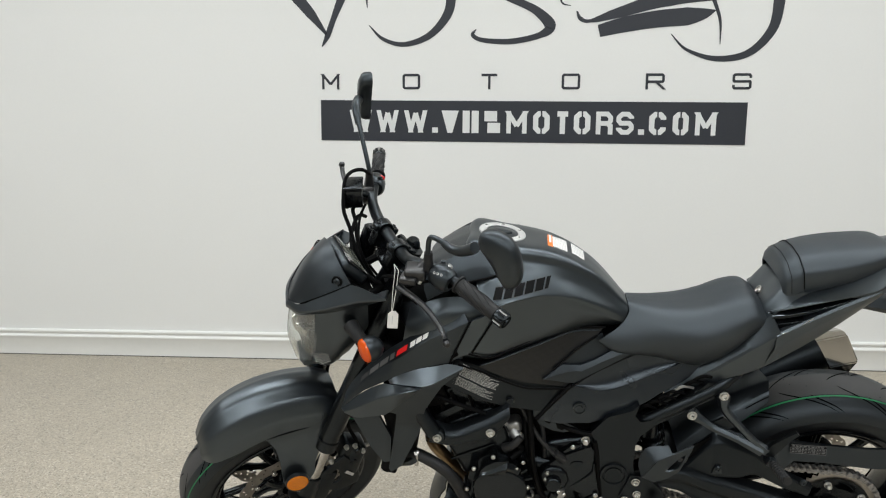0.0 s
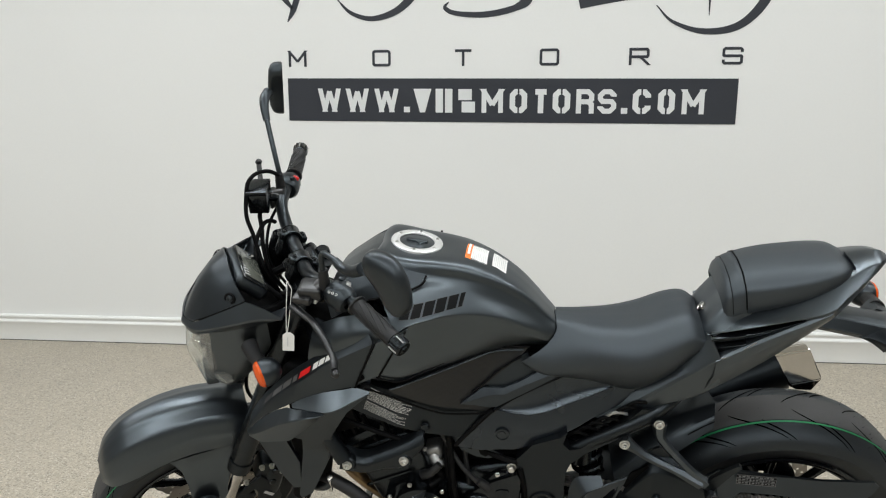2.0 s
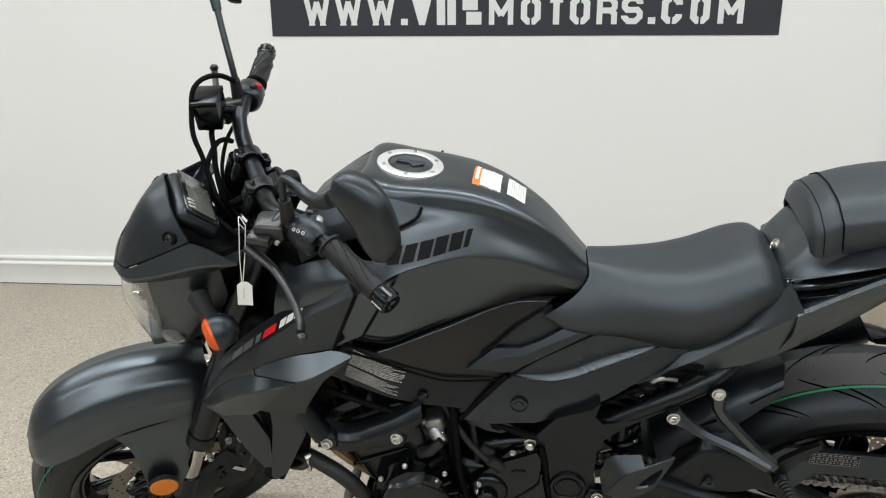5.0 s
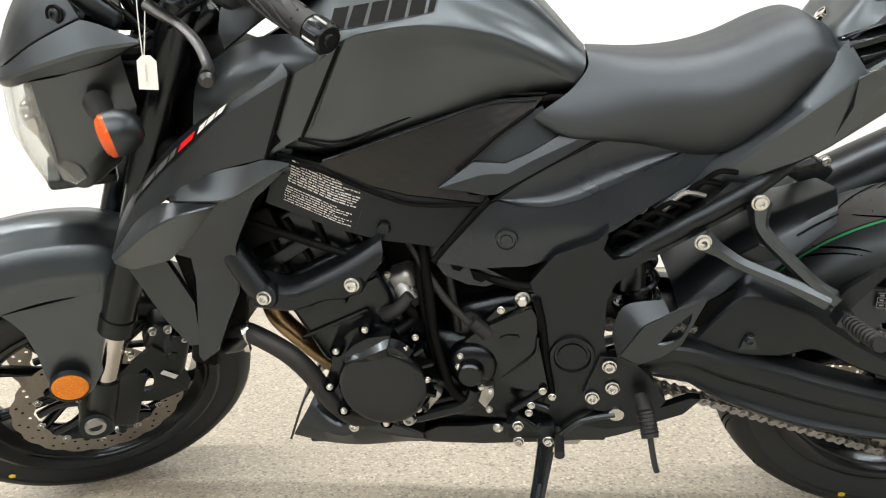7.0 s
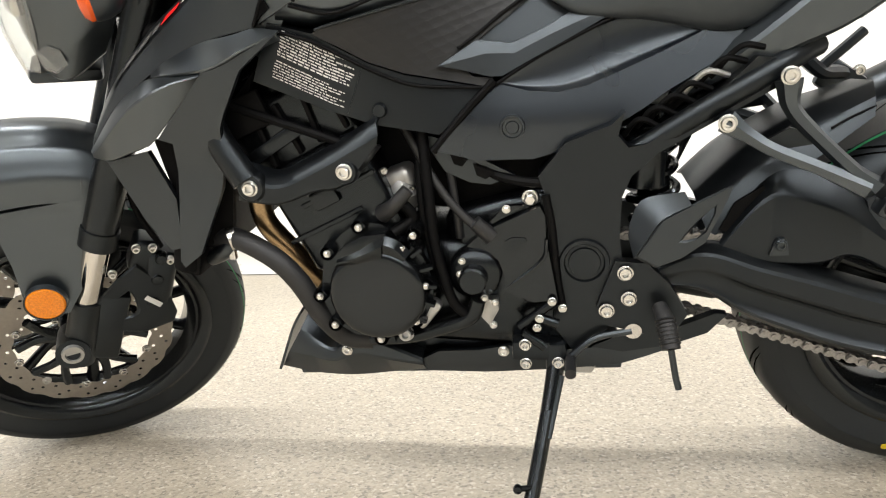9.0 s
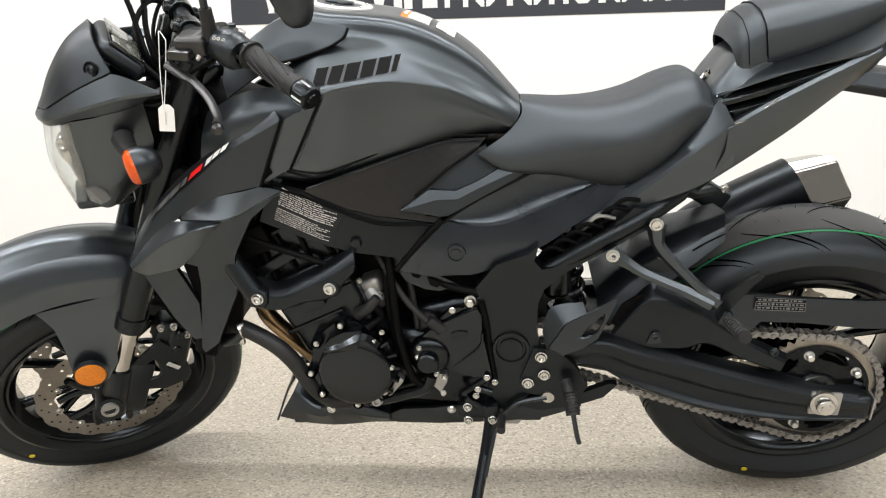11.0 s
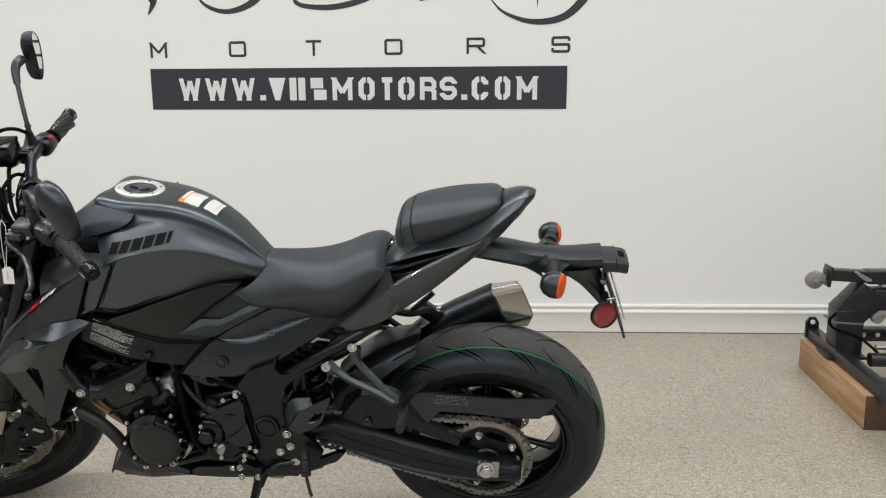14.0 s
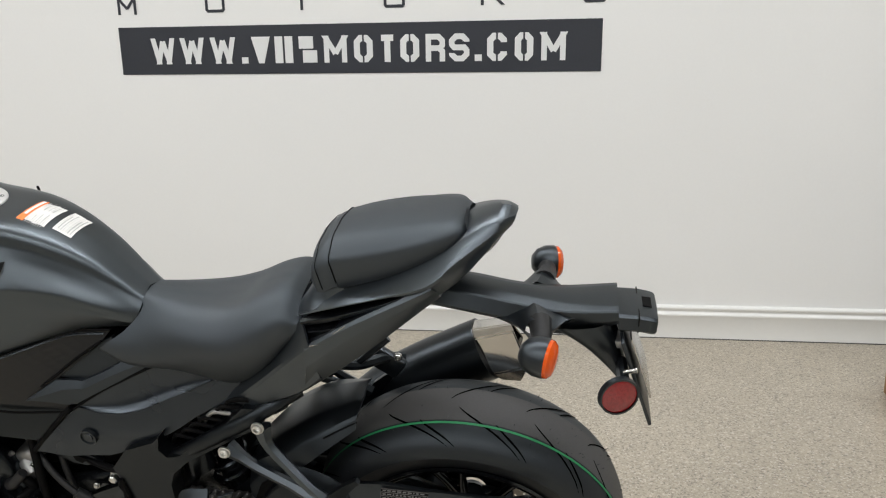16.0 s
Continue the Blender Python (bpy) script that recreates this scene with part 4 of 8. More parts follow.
both("tail_fin", facets([[(0.792, -0.080, 0.862), (0.85, -0.090, 0.874), (0.90, -0.096, 0.889), (0.945, -0.102, 0.909)], [(0.792, -0.108, 0.850), (0.848, -0.121, 0.867), (0.90, -0.121, 0.886), (0.948, -0.118, 0.909)], [(0.795, -0.106, 0.838), (0.848, -0.118, 0.855), (0.90, -0.118, 0.879), (0.946, -0.116, 0.905)]], 20, 0.0012, False, 0.003), GLOSS, bike, angle=18)
both("tail_window", facets([[(0.812, -0.118, 0.834), (0.85, -0.122, 0.853), (0.88, -0.121, 0.869)], [(0.809, -0.121, 0.828), (0.85, -0.1255, 0.8605), (0.88, -0.1245, 0.8785)]], 8, 0.001, False, 0.002), GLOSS, bike)
# the glint on the window's edge, modelled as a hair-thin bright tube
both("window_glint", tube([(0.872, -0.1268, 0.877), (0.850, -0.1275, 0.861), (0.826, -0.1280, 0.843), (0.808, -0.1275, 0.838)], 0.0008, 6), CHROME, bike)
part("tail_centre", patch([[(0.764, 0, 0.850), (0.774, 0, 0.872), (0.790, 0, 0.893), (0.812, 0, 0.925), (0.85, 0, 0.945)], [(0.766, -0.045, 0.855), (0.776, -0.045, 0.878), (0.793, -0.047, 0.900), (0.815, -0.05, 0.930), (0.85, -0.05, 0.945)],
                            [(0.770, -0.070, 0.852), (0.780, -0.072, 0.880), (0.800, -0.078, 0.905), (0.822, -0.082, 0.925), (0.86, -0.085, 0.93)], [(0.776, -0.086, 0.840), (0.790, -0.098, 0.868), (0.815, -0.102, 0.890), (0.84, -0.096, 0.896), (0.88, -0.088, 0.903)]], 12, 14, True, 0.003), PAINT, bike, angle=30)
part("seat_lock", aimed(lathe([(0, -0.001), (0.004, -0.001), (0.005, 0.0005), (0.0085, 0.0005), (0.0095, -0.001), (0.011, -0.001), (0.012, 0.003)], 20), (0.7835, -0.002, 0.8906), (-0.79, 0, 0.61)), CHROME, bike, "small steel seat lock")
HIP_IN = [(0.560, -0.070, 0.660), (0.625, -0.082, 0.702), (0.690, -0.086, 0.756), (0.740, -0.088, 0.802), (0.775, -0.092, 0.846), (0.792, -0.096, 0.872)]
HIP_EDGE = [(0.562, -0.092, 0.654), (0.640, -0.100, 0.700), (0.700, -0.107, 0.746), (0.752, -0.114, 0.790), (0.792, -0.121, 0.824), (0.808, -0.124, 0.838)]
HIP_LOW = [(0.580, -0.090, 0.650), (0.660, -0.098, 0.684), (0.714, -0.104, 0.708), (0.752, -0.107, 0.724), (0.784, -0.110, 0.744), (0.812, -0.114, 0.768)]
both("hip_cover", facets([HIP_IN, HIP_EDGE, HIP_LOW, [(x, y + 0.04, z - 0.002) for x, y, z in HIP_LOW]], 26, 0.003), PAINT, bike, "satin black strip under the seat", angle=24)

# plate carrier, rear lamps
ARM_CROWN = [(0.985, 0, 0.906), (1.06, 0, 0.892), (1.12, 0, 0.880), (1.17, 0, 0.872), (1.215, 0, 0.868), (1.288, 0, 0.870)]
ARM_RIB = [(x, -w, z - 0.001) for (x, _, z), w in zip(ARM_CROWN, (0.018, 0.018, 0.018, 0.020, 0.026, 0.034))]
ARM_EDGE = [(0.985, -0.036, 0.899), (1.06, -0.036, 0.886), (1.12, -0.036, 0.873), (1.17, -0.040, 0.865), (1.215, -0.044, 0.862), (1.288, -0.047, 0.866)]
ARM_SIDE = [(0.985, -0.048, 0.876), (1.06, -0.048, 0.862), (1.12, -0.046, 0.848), (1.17, -0.044, 0.836), (1.215, -0.043, 0.836), (1.288, -0.047, 0.848)]
ARM_BASE = [(0.985, -0.030, 0.862), (1.06, -0.030, 0.846), (1.12, -0.030, 0.832), (1.17, -0.030, 0.815), (1.215, -0.030, 0.812), (1.288, -0.036, 0.836)]
part("plate_arm", facets([ARM_CROWN, ARM_RIB, ARM_EDGE, ARM_SIDE, ARM_BASE, [(x, 0, z - 0.002) for x, _, z in ARM_BASE]], 26, 0.002, True, 0.003), PANEL, bike, "black plastic licence plate carrier", angle=14)
HOOD = [[(1.286, 0, 0.862), (1.288, -0.046, 0.859), (1.288, -0.050, 0.832), (1.288, 0, 0.830)], [(1.318, 0, 0.860), (1.320, -0.046, 0.857), (1.320, -0.050, 0.830), (1.320, 0, 0.827)],
        [(1.346, 0, 0.854), (1.346, -0.044, 0.851), (1.344, -0.048, 0.826), (1.344, 0, 0.822)], [(1.348, 0, 0.846), (1.348, -0.030, 0.844), (1.346, -0.032, 0.832), (1.346, 0, 0.830)]]
hood = part("plate_lamp_hood", facets([[r[j] for r in HOOD] for j in range(4)], 14, 0.004, True, 0.003), PANEL, bike, angle=30)
part("hood_joint", block((0.002, 0.097, 0.030), (1.3185, 0, 0.8435), (0, 3, 0), 0.001), DARK, hood)
part("hood_lamp_slot", block((0.014, 0.03, 0.001), (1.333, 0.0, 0.8575), (0, 8, 0), 0.0), DARK, hood)


def signal_foot():
    """The flared gusset that carries a rear signal: a ring at the stalk spreading into four arms."""
    tips = [(1.096, -0.044, 0.848), (1.157, -0.034, 0.872), (1.224, -0.042, 0.850), (1.155, -0.036, 0.806)]
    ring, base = [], []
    for k in range(16):
        a = math.pi * 2 * k / 16
        ring.append(Vector((1.166 - 0.020 * math.cos(a), -0.082, 0.849 + 0.022 * math.sin(a))))
        p, q = Vector(tips[k // 4]), Vector(tips[(k // 4 + 1) % 4])
        f = k % 4 / 4
        base.append(p.lerp(q, f) + (Vector((1.160, -0.042, 0.845)) - p.lerp(q, f)) * 0.10 * math.sin(math.pi * f))
    rows = [base, [b.lerp(r, 0.45) + Vector((0, 0.010, 0)) for b, r in zip(base, ring)], ring]
    return grid([[Vector(p) for p in r] for r in rows], closed=True)


both("signal_foot", signal_foot(), PANEL, bike, angle=32)
part("plate_stem", patch([[(1.18, 0, 0.83), (1.23, 0, 0.80), (1.265, 0, 0.76), (1.285, 0, 0.735)], [(1.19, -0.05, 0.835), (1.235, -0.045, 0.80), (1.268, -0.035, 0.76), (1.288, -0.035, 0.735)],
                          [(1.26, -0.05, 0.84), (1.282, -0.045, 0.80), (1.295, -0.035, 0.76), (1.302, -0.035, 0.735)], [(1.28, 0, 0.84), (1.292, 0, 0.80), (1.30, 0, 0.76), (1.305, 0, 0.735)]], 16, 16, True), PANEL, bike)
part("licence_plate", block((0.003, 0.11, 0.115), (1.325, 0.0, 0.765), (0, -17, 0), 0.001), STEEL, bike, "blank metal plate holder seen edge-on")
part("plate_backing", block((0.006, 0.14, 0.165), (1.318, 0.0, 0.745), (0, -17, 0), 0.002), PANEL, bike)
part("plate_lamp", block((0.02, 0.06, 0.014), (1.292, -0.01, 0.800), (0, 0, 0), 0.003), CAST, bike)
bolts("plate_screw", [(1.316, -0.07, 0.775), (1.312, 0.07, 0.775)], 0.005, 0.02, (-1, 0, -0.3))
REFL_WAY = (0.35, -0.93, 0.05)
refl = part("side_reflector", aimed(lathe([(0, -0.004), (0.0275, -0.004), (0.029, -0.003), (0.029, 0.0)], 36), (1.289, -0.098, 0.745), REFL_WAY), RED, bike, "round red reflector")
part("reflector_rim", aimed(lathe([(0.029, -0.005), (0.032, -0.005), (0.033, 0.004), (0.028, 0.010), (0, 0.010)], 36), (1.289, -0.098, 0.745), REFL_WAY), PANEL, refl)
part("reflector_arm", tube([(1.295, -0.03, 0.765), (1.298, -0.075, 0.755), (1.30, -0.09, 0.752)], 0.010, 8), PANEL, bike)


def indicator(stem, head, way, m=None):
    """A short-stalked turn signal: rubber stem, pod, amber lens."""
    s, h, w = Vector(stem), Vector(head), Vector(way).normalized()
    pod = part("turn_signal", aimed(lathe([(0, 0.036), (0.013, 0.034), (0.024, 0.025), (0.0300, 0.010), (0.0305, -0.004), (0.0295, -0.007)], 28), h, w), PANEL, bike, "black turn signal with amber lens", m=m)
    bmesh_lens = aimed(lathe([(0.0292, -0.007), (0.0288, -0.012), (0.023, -0.018), (0.013, -0.0205), (0, -0.021)], 28), h, w)
    part("lens", bmesh_lens, ORANGE, pod, "amber lens", m=None)
    part("stem", tube([s, s.lerp(h, 0.5), h + 0.2 * (s - h).normalized() * 0.05 - w * 0.008], [0.019, 0.015, 0.016], 12), GRIP, pod)
    return pod


for sgn in (-1, 1):
    indicator((1.168, sgn * 0.066, 0.856), (1.176, sgn * 0.150, 0.848), (1, sgn * 0.24, -0.12))


# ---- wheels ----
def tyre_profile(hub_r, bead_w, out_r, half_w, crown, n=14):
    """Half-round tread on a short sidewall; (radius, offset)."""
    prof = [(hub_r - 0.004, -bead_w * 0.8), (hub_r, -bead_w), (hub_r + 0.012, -bead_w - 0.004), (hub_r + 0.03, -half_w * 0.93), (hub_r + 0.048, -half_w * 0.995)]
    edge_r = out_r - crown
    for i in range(n + 1):
        a = -1 + 2 * i / n
        prof.append((edge_r + crown * (1 - abs(a) ** 2.2) ** 0.85, half_w * math.sin(a * math.pi / 2) if abs(a) < 1 else half_w * a))
    prof += [(r, -o) for r, o in reversed(prof[:5])]
    return prof


def wheel_parts(name, hub, out_r, half_w, crown, rim_w, m, spin, tilt=0.0):
    w = group_of(name, bike, m @ Matrix.Translation(hub) @ Matrix.Rotation(radians(tilt), 4, "X") @ Matrix.Rotation(radians(spin), 4, "Y"))
    tagged(w, "black cast wheel with new sport tyre")
    part("tyre", lathe(tyre_profile(0.222, rim_w, out_r, half_w, crown), 120), RUBBER, w, "new black rubber tyre", angle=30)
    rim = [(0.200, -rim_w + 0.008), (0.214, -rim_w + 0.004), (0.226, -rim_w - 0.002), (0.228, -rim_w - 0.006), (0.222, -rim_w - 0.008), (0.212, -rim_w - 0.004), (0.205, -rim_w + 0.006), (0.195, -rim_w + 0.022), (0.186, -rim_w * 0.4),
           (0.184, 0), (0.186, rim_w * 0.4), (0.195, rim_w - 0.022), (0.205, rim_w - 0.006), (0.212, rim_w + 0.004), (0.222, rim_w + 0.008), (0.228, rim_w + 0.006), (0.226, rim_w + 0.002), (0.200, rim_w - 0.008)]
    part("rim", lathe(rim, 96), GLOSS, w, "gloss black wheel rim")
    part("hub", lathe([(0.0, -0.055), (0.026, -0.055), (0.030, -0.045), (0.040, -0.03), (0.044, 0), (0.040, 0.03), (0.030, 0.045), (0.026, 0.055), (0.0, 0.055)], 32), GLOSS, w)
    for k in range(5):
        a0 = 2 * math.pi * k / 5
        for da in (-0.26, 0.26):
            p0 = (0.036 * math.cos(a0 + da * 0.4), 0, 0.036 * math.sin(a0 + da * 0.4))
            p1 = (0.10 * math.cos(a0 + da * 0.7), 0, 0.10 * math.sin(a0 + da * 0.7))
            p2 = (0.188 * math.cos(a0 + da), 0, 0.188 * math.sin(a0 + da))
            part("spoke", tube([p0, p1, p2], [0.016, 0.011, 0.014], 10, 8, flat=0.8), GLOSS, w)
    return w


def surf_r(prof, off):
    """Outer radius of a tyre profile at a sideways offset."""
    best = max((r for r, o in prof if abs(o - off) < 0.012), default=0.28)
    pts = sorted((o, r) for r, o in prof[4:-4])
    for (o0, r0), (o1, r1) in zip(pts, pts[1:]):
        if o0 <= off <= o1 and o1 > o0:
            return r0 + (r1 - r0) * (off - o0) / (o1 - o0)
    return best


def tread(w, prof, half_w, count, stripes, turn=1):
    """Raised-edge tread: worn-looking grey crown, slanting grooves, thin moulding hairs, coloured stripe."""
    crown = [(r + 0.0006, o) for r, o in prof[5:-5] if abs(o) < half_w * 0.60]
    part("tread", lathe(crown, 120), TREAD, w, "dusty grey tread", angle=30)
    grooves = bmesh.new()
    for k in range(count):
        for sgn in (-1, 1):
            a0 = 2 * math.pi * (k + (0.25 if sgn > 0 else 0)) / count
            prev = None
            long = k % 2 == 0
            for i in range(9):
                t = i / 8
                off = sgn * half_w * ((0.12 if long else 0.42) + (0.80 if long else 0.5) * t)
                ang = a0 + turn * (0.40 if long else 0.22) * t ** 1.25
                wd = (0.0036 if long else 0.0032) * math.sin(math.pi * (0.08 + 0.84 * t))
                rr = surf_r(prof, off) + 0.0011
                pair = [grooves.verts.new((rr * math.cos(ang + e), off, rr * math.sin(ang + e))) for e in (-wd / rr * 1.15, wd / rr * 1.15)]
                if prev:
                    grooves.faces.new((prev[0], prev[1], pair[1], pair[0]))
                prev = pair
    tagged(part("tread_groove", grooves, GROOVE, w, "dark cut grooves"), kind="stuff")
    hairs = bmesh.new()
    rnd = random.Random(7)
    for k in range(190):
        a, off = rnd.uniform(0, 2 * math.pi), rnd.choice((-1, 1)) * half_w * rnd.uniform(0.05, 0.98)
        rr = surf_r(prof, off)
        d = Vector((math.cos(a), off * 4, math.sin(a))).normalized()
        p = Vector((rr * math.cos(a), off, rr * math.sin(a)))
        s = Vector((-math.sin(a), 0, math.cos(a))) * 0.0006
        ln = rnd.uniform(0.003, 0.008)
        vs = [hairs.verts.new(q) for q in (p - s, p + s, p + d * ln + s * 0.3 + Vector((0, 0.0006, 0)), p + d * ln)]
        hairs.faces.new(vs)
    tagged(part("moulding_hair", hairs, RUBBER, w), kind="stuff")
    for off, wd, mat in stripes:
        part("stripe", lathe([(surf_r(prof, off - wd) + 0.0012, off - wd), (surf_r(prof, off) + 0.0015, off), (surf_r(prof, off + wd) + 0.0012, off + wd)], 120), mat, w)


def wave_disc(parent, r0, r1, y, thick=0.0045, holes=True, waves=9, name="brake_disc"):
    """Wave-edged drilled brake disc."""
    nr, na = 12, 252
    bm = bmesh.new()
    vs = []
    for i in range(nr + 1):
        row = []
        for k in range(na):
            a = 2 * math.pi * k / na
            edge = r1 - 0.004 * (0.5 + 0.5 * math.cos(a * waves * 2)) ** 2
            inner = r0 + 0.004 * (0.5 + 0.5 * math.cos(a * waves * 2)) ** 2
            r = inner + (edge - inner) * i / nr
            row.append(bm.verts.new((r * math.cos(a), y, r * math.sin(a))))
        vs.append(row)
    gone = set()
    for k in range(0, na, 14) if holes else ():
        for i0, dk in ((2, 2), (8, 6), (5, 10)):
            c = vs[i0 + 1][(k + dk + 1) % na].co.copy()
            for di in (0, 1, 2):
                for dj in (0, 1, 2):
                    v = vs[i0 + di][(k + dk + dj) % na]
                    if (di, dj) != (1, 1):
                        v.co = c + (v.co - c).normalized() * 0.0030
            gone |= {(i0 + di, (k + dk + dj) % na) for di in (0, 1) for dj in (0, 1)}
    for i in range(nr):
        for k in range(na):
            if (i, k) not in gone:
                bm.faces.new((vs[i][k], vs[i][(k + 1) % na], vs[i + 1][(k + 1) % na], vs[i + 1][k]))
    bmesh.ops.solidify(bm, geom=bm.faces[:], thickness=thick)
    return part(name, bm, DISC, parent, "drilled wave-edge steel brake disc")


FT = tyre_profile(0.222, 0.050, 0.300, 0.060, 0.034)
front_wheel = wheel_parts("front_wheel", (-0.454, 0.067, 0.252), 0.300, 0.060, 0.034, 0.050, STEER, 14, 8)
tread(front_wheel, FT, 0.060, 22, [(-0.047, 0.0012, GREEN)])
for sgn in (-1, 1):
    d = wave_disc(front_wheel, 0.112, 0.155, sgn * 0.064)
    part("disc_carrier", lathe([(0.028, sgn * 0.055), (0.040, sgn * 0.058), (0.042, sgn * 0.066), (0.028, sgn * 0.068)], 32), ENGINE, d)
    for k in range(5):
        a = 2 * math.pi * k / 5 + 0.3
        part("carrier_arm", tube([(0.035 * math.cos(a), sgn * 0.058, 0.035 * math.sin(a)), (0.075 * math.cos(a + 0.15), sgn * 0.062, 0.075 * math.sin(a + 0.15)), (0.108 * math.cos(a + 0.35), sgn * 0.066, 0.108 * math.sin(a + 0.35))], [0.012, 0.008, 0.008], 8, 6), ENGINE, d)
        part("carrier_arm", tube([(0.035 * math.cos(a), sgn * 0.058, 0.035 * math.sin(a)), (0.075 * math.cos(a - 0.15), sgn * 0.062, 0.075 * math.sin(a - 0.15)), (0.108 * math.cos(a - 0.28), sgn * 0.066, 0.108 * math.sin(a - 0.28))], [0.012, 0.008, 0.008], 8, 6), ENGINE, d)
    for k in range(10):
        a = 2 * math.pi * k / 10 + 0.3
        part("disc_rivet", aimed(bolt_shape(0.0075, 0.004), (0.112 * math.cos(a), sgn * 0.068, 0.112 * math.sin(a)), (0, sgn, 0)), STEEL, d)
part("paint_dot", aimed(lathe([(0, -0.001), (0.006, -0.001), (0.0065, 0.001)], 14), (-0.1725, -0.0590, -0.1919), (-0.11, -0.95, -0.13)), YELLOW, front_wheel)

WHEEL_HUB = (1.005, 0.074, 0.302)
RT = tyre_profile(0.222, 0.074, 0.315, 0.092, 0.048)
rear_wheel = wheel_parts("rear_wheel", WHEEL_HUB, 0.315, 0.092, 0.048, 0.074, Matrix.Identity(4), 40, 8)
tread(rear_wheel, RT, 0.092, 28, [(-0.0455, 0.0022, GREEN)], -1)
part("paint_dot", aimed(lathe([(0, -0.001), (0.006, -0.001), (0.0065, 0.001)], 14), (0.1092, -0.0915, -0.2448), (0.09, -0.95, -0.20)), YELLOW, rear_wheel)
rd = wave_disc(rear_wheel, 0.085, 0.120, 0.062)
part("disc_carrier", lathe([(0.03, 0.058), (0.085, 0.060), (0.085, 0.066), (0.03, 0.066)], 32), ENGINE, rd)

# sprocket and chain
SP_Y = -0.083


def sprocket(parent, teeth=43, r=0.112):
    bm = bmesh.new()
    nr, na = 3, teeth * 6
    vs = []
    for i in range(nr + 1):
        row = []
        for k in range(na):
            a = 2 * math.pi * k / na
            t = (k % 6) / 6
            edge = r + 0.0045 * math.cos(2 * math.pi * t)
            rr = 0.090 + (edge - 0.090) * i / nr
            row.append(bm.verts.new((rr * math.cos(a), SP_Y, rr * math.sin(a))))
        vs.append(row)
    for i in range(nr):
        for k in range(na):
            bm.faces.new((vs[i][k], vs[i][(k + 1) % na], vs[i + 1][(k + 1) % na], vs[i + 1][k]))
    bmesh.ops.solidify(bm, geom=bm.faces[:], thickness=0.006)
    s = part("sprocket", bm, DISC, parent, "steel rear sprocket")
    spider = bmesh.new()
    rings = [[spider.verts.new((rr * math.cos(2 * math.pi * k / 120), SP_Y - 0.005 - 0.10 * max(0, 0.068 - rr), rr * math.sin(2 * math.pi * k / 120))) for k in range(120)] for rr in (0.040, 0.050, 0.066, 0.070, 0.078, 0.086, 0.094)]
    for i in range(6):
        for k in range(120):
            a = (k / 24) % 1
            if not (2 <= i <= 4 and 0.20 + (0.06 if i != 3 else 0) < a < 0.80 - (0.06 if i != 3 else 0)):
                spider.faces.new((rings[i][k], rings[i][(k + 1) % 120], rings[i + 1][(k + 1) % 120], rings[i + 1][k]))
    bmesh.ops.solidify(spider, geom=spider.faces[:], thickness=0.008)
    part("sprocket_carrier", spider, GLOSS, s, "slotted black sprocket carrier")
    part("carrier_boss", lathe([(0.020, -0.102), (0.036, -0.098), (0.042, -0.090), (0.044, -0.070), (0.03, -0.05)], 32), GLOSS, s)
    for k in range(5):
        a = 2 * math.pi * k / 5
        part("sprocket_nut", aimed(bolt_shape(0.009, 0.012, False), (0.078 * math.cos(a), SP_Y - 0.006, 0.078 * math.sin(a)), (0, -1, 0)), ZINC, s)
    return s


final_drive = group_of("final_drive", bike, Matrix.Translation(REAR_HUB) @ Matrix.Rotation(radians(40), 4, "Y"))
sprocket(final_drive)
part("cush_hub", lathe([(0.0, -0.070), (0.070, -0.066), (0.078, -0.055), (0.080, -0.01), (0.0, -0.01)], 40), GLOSS, final_drive)


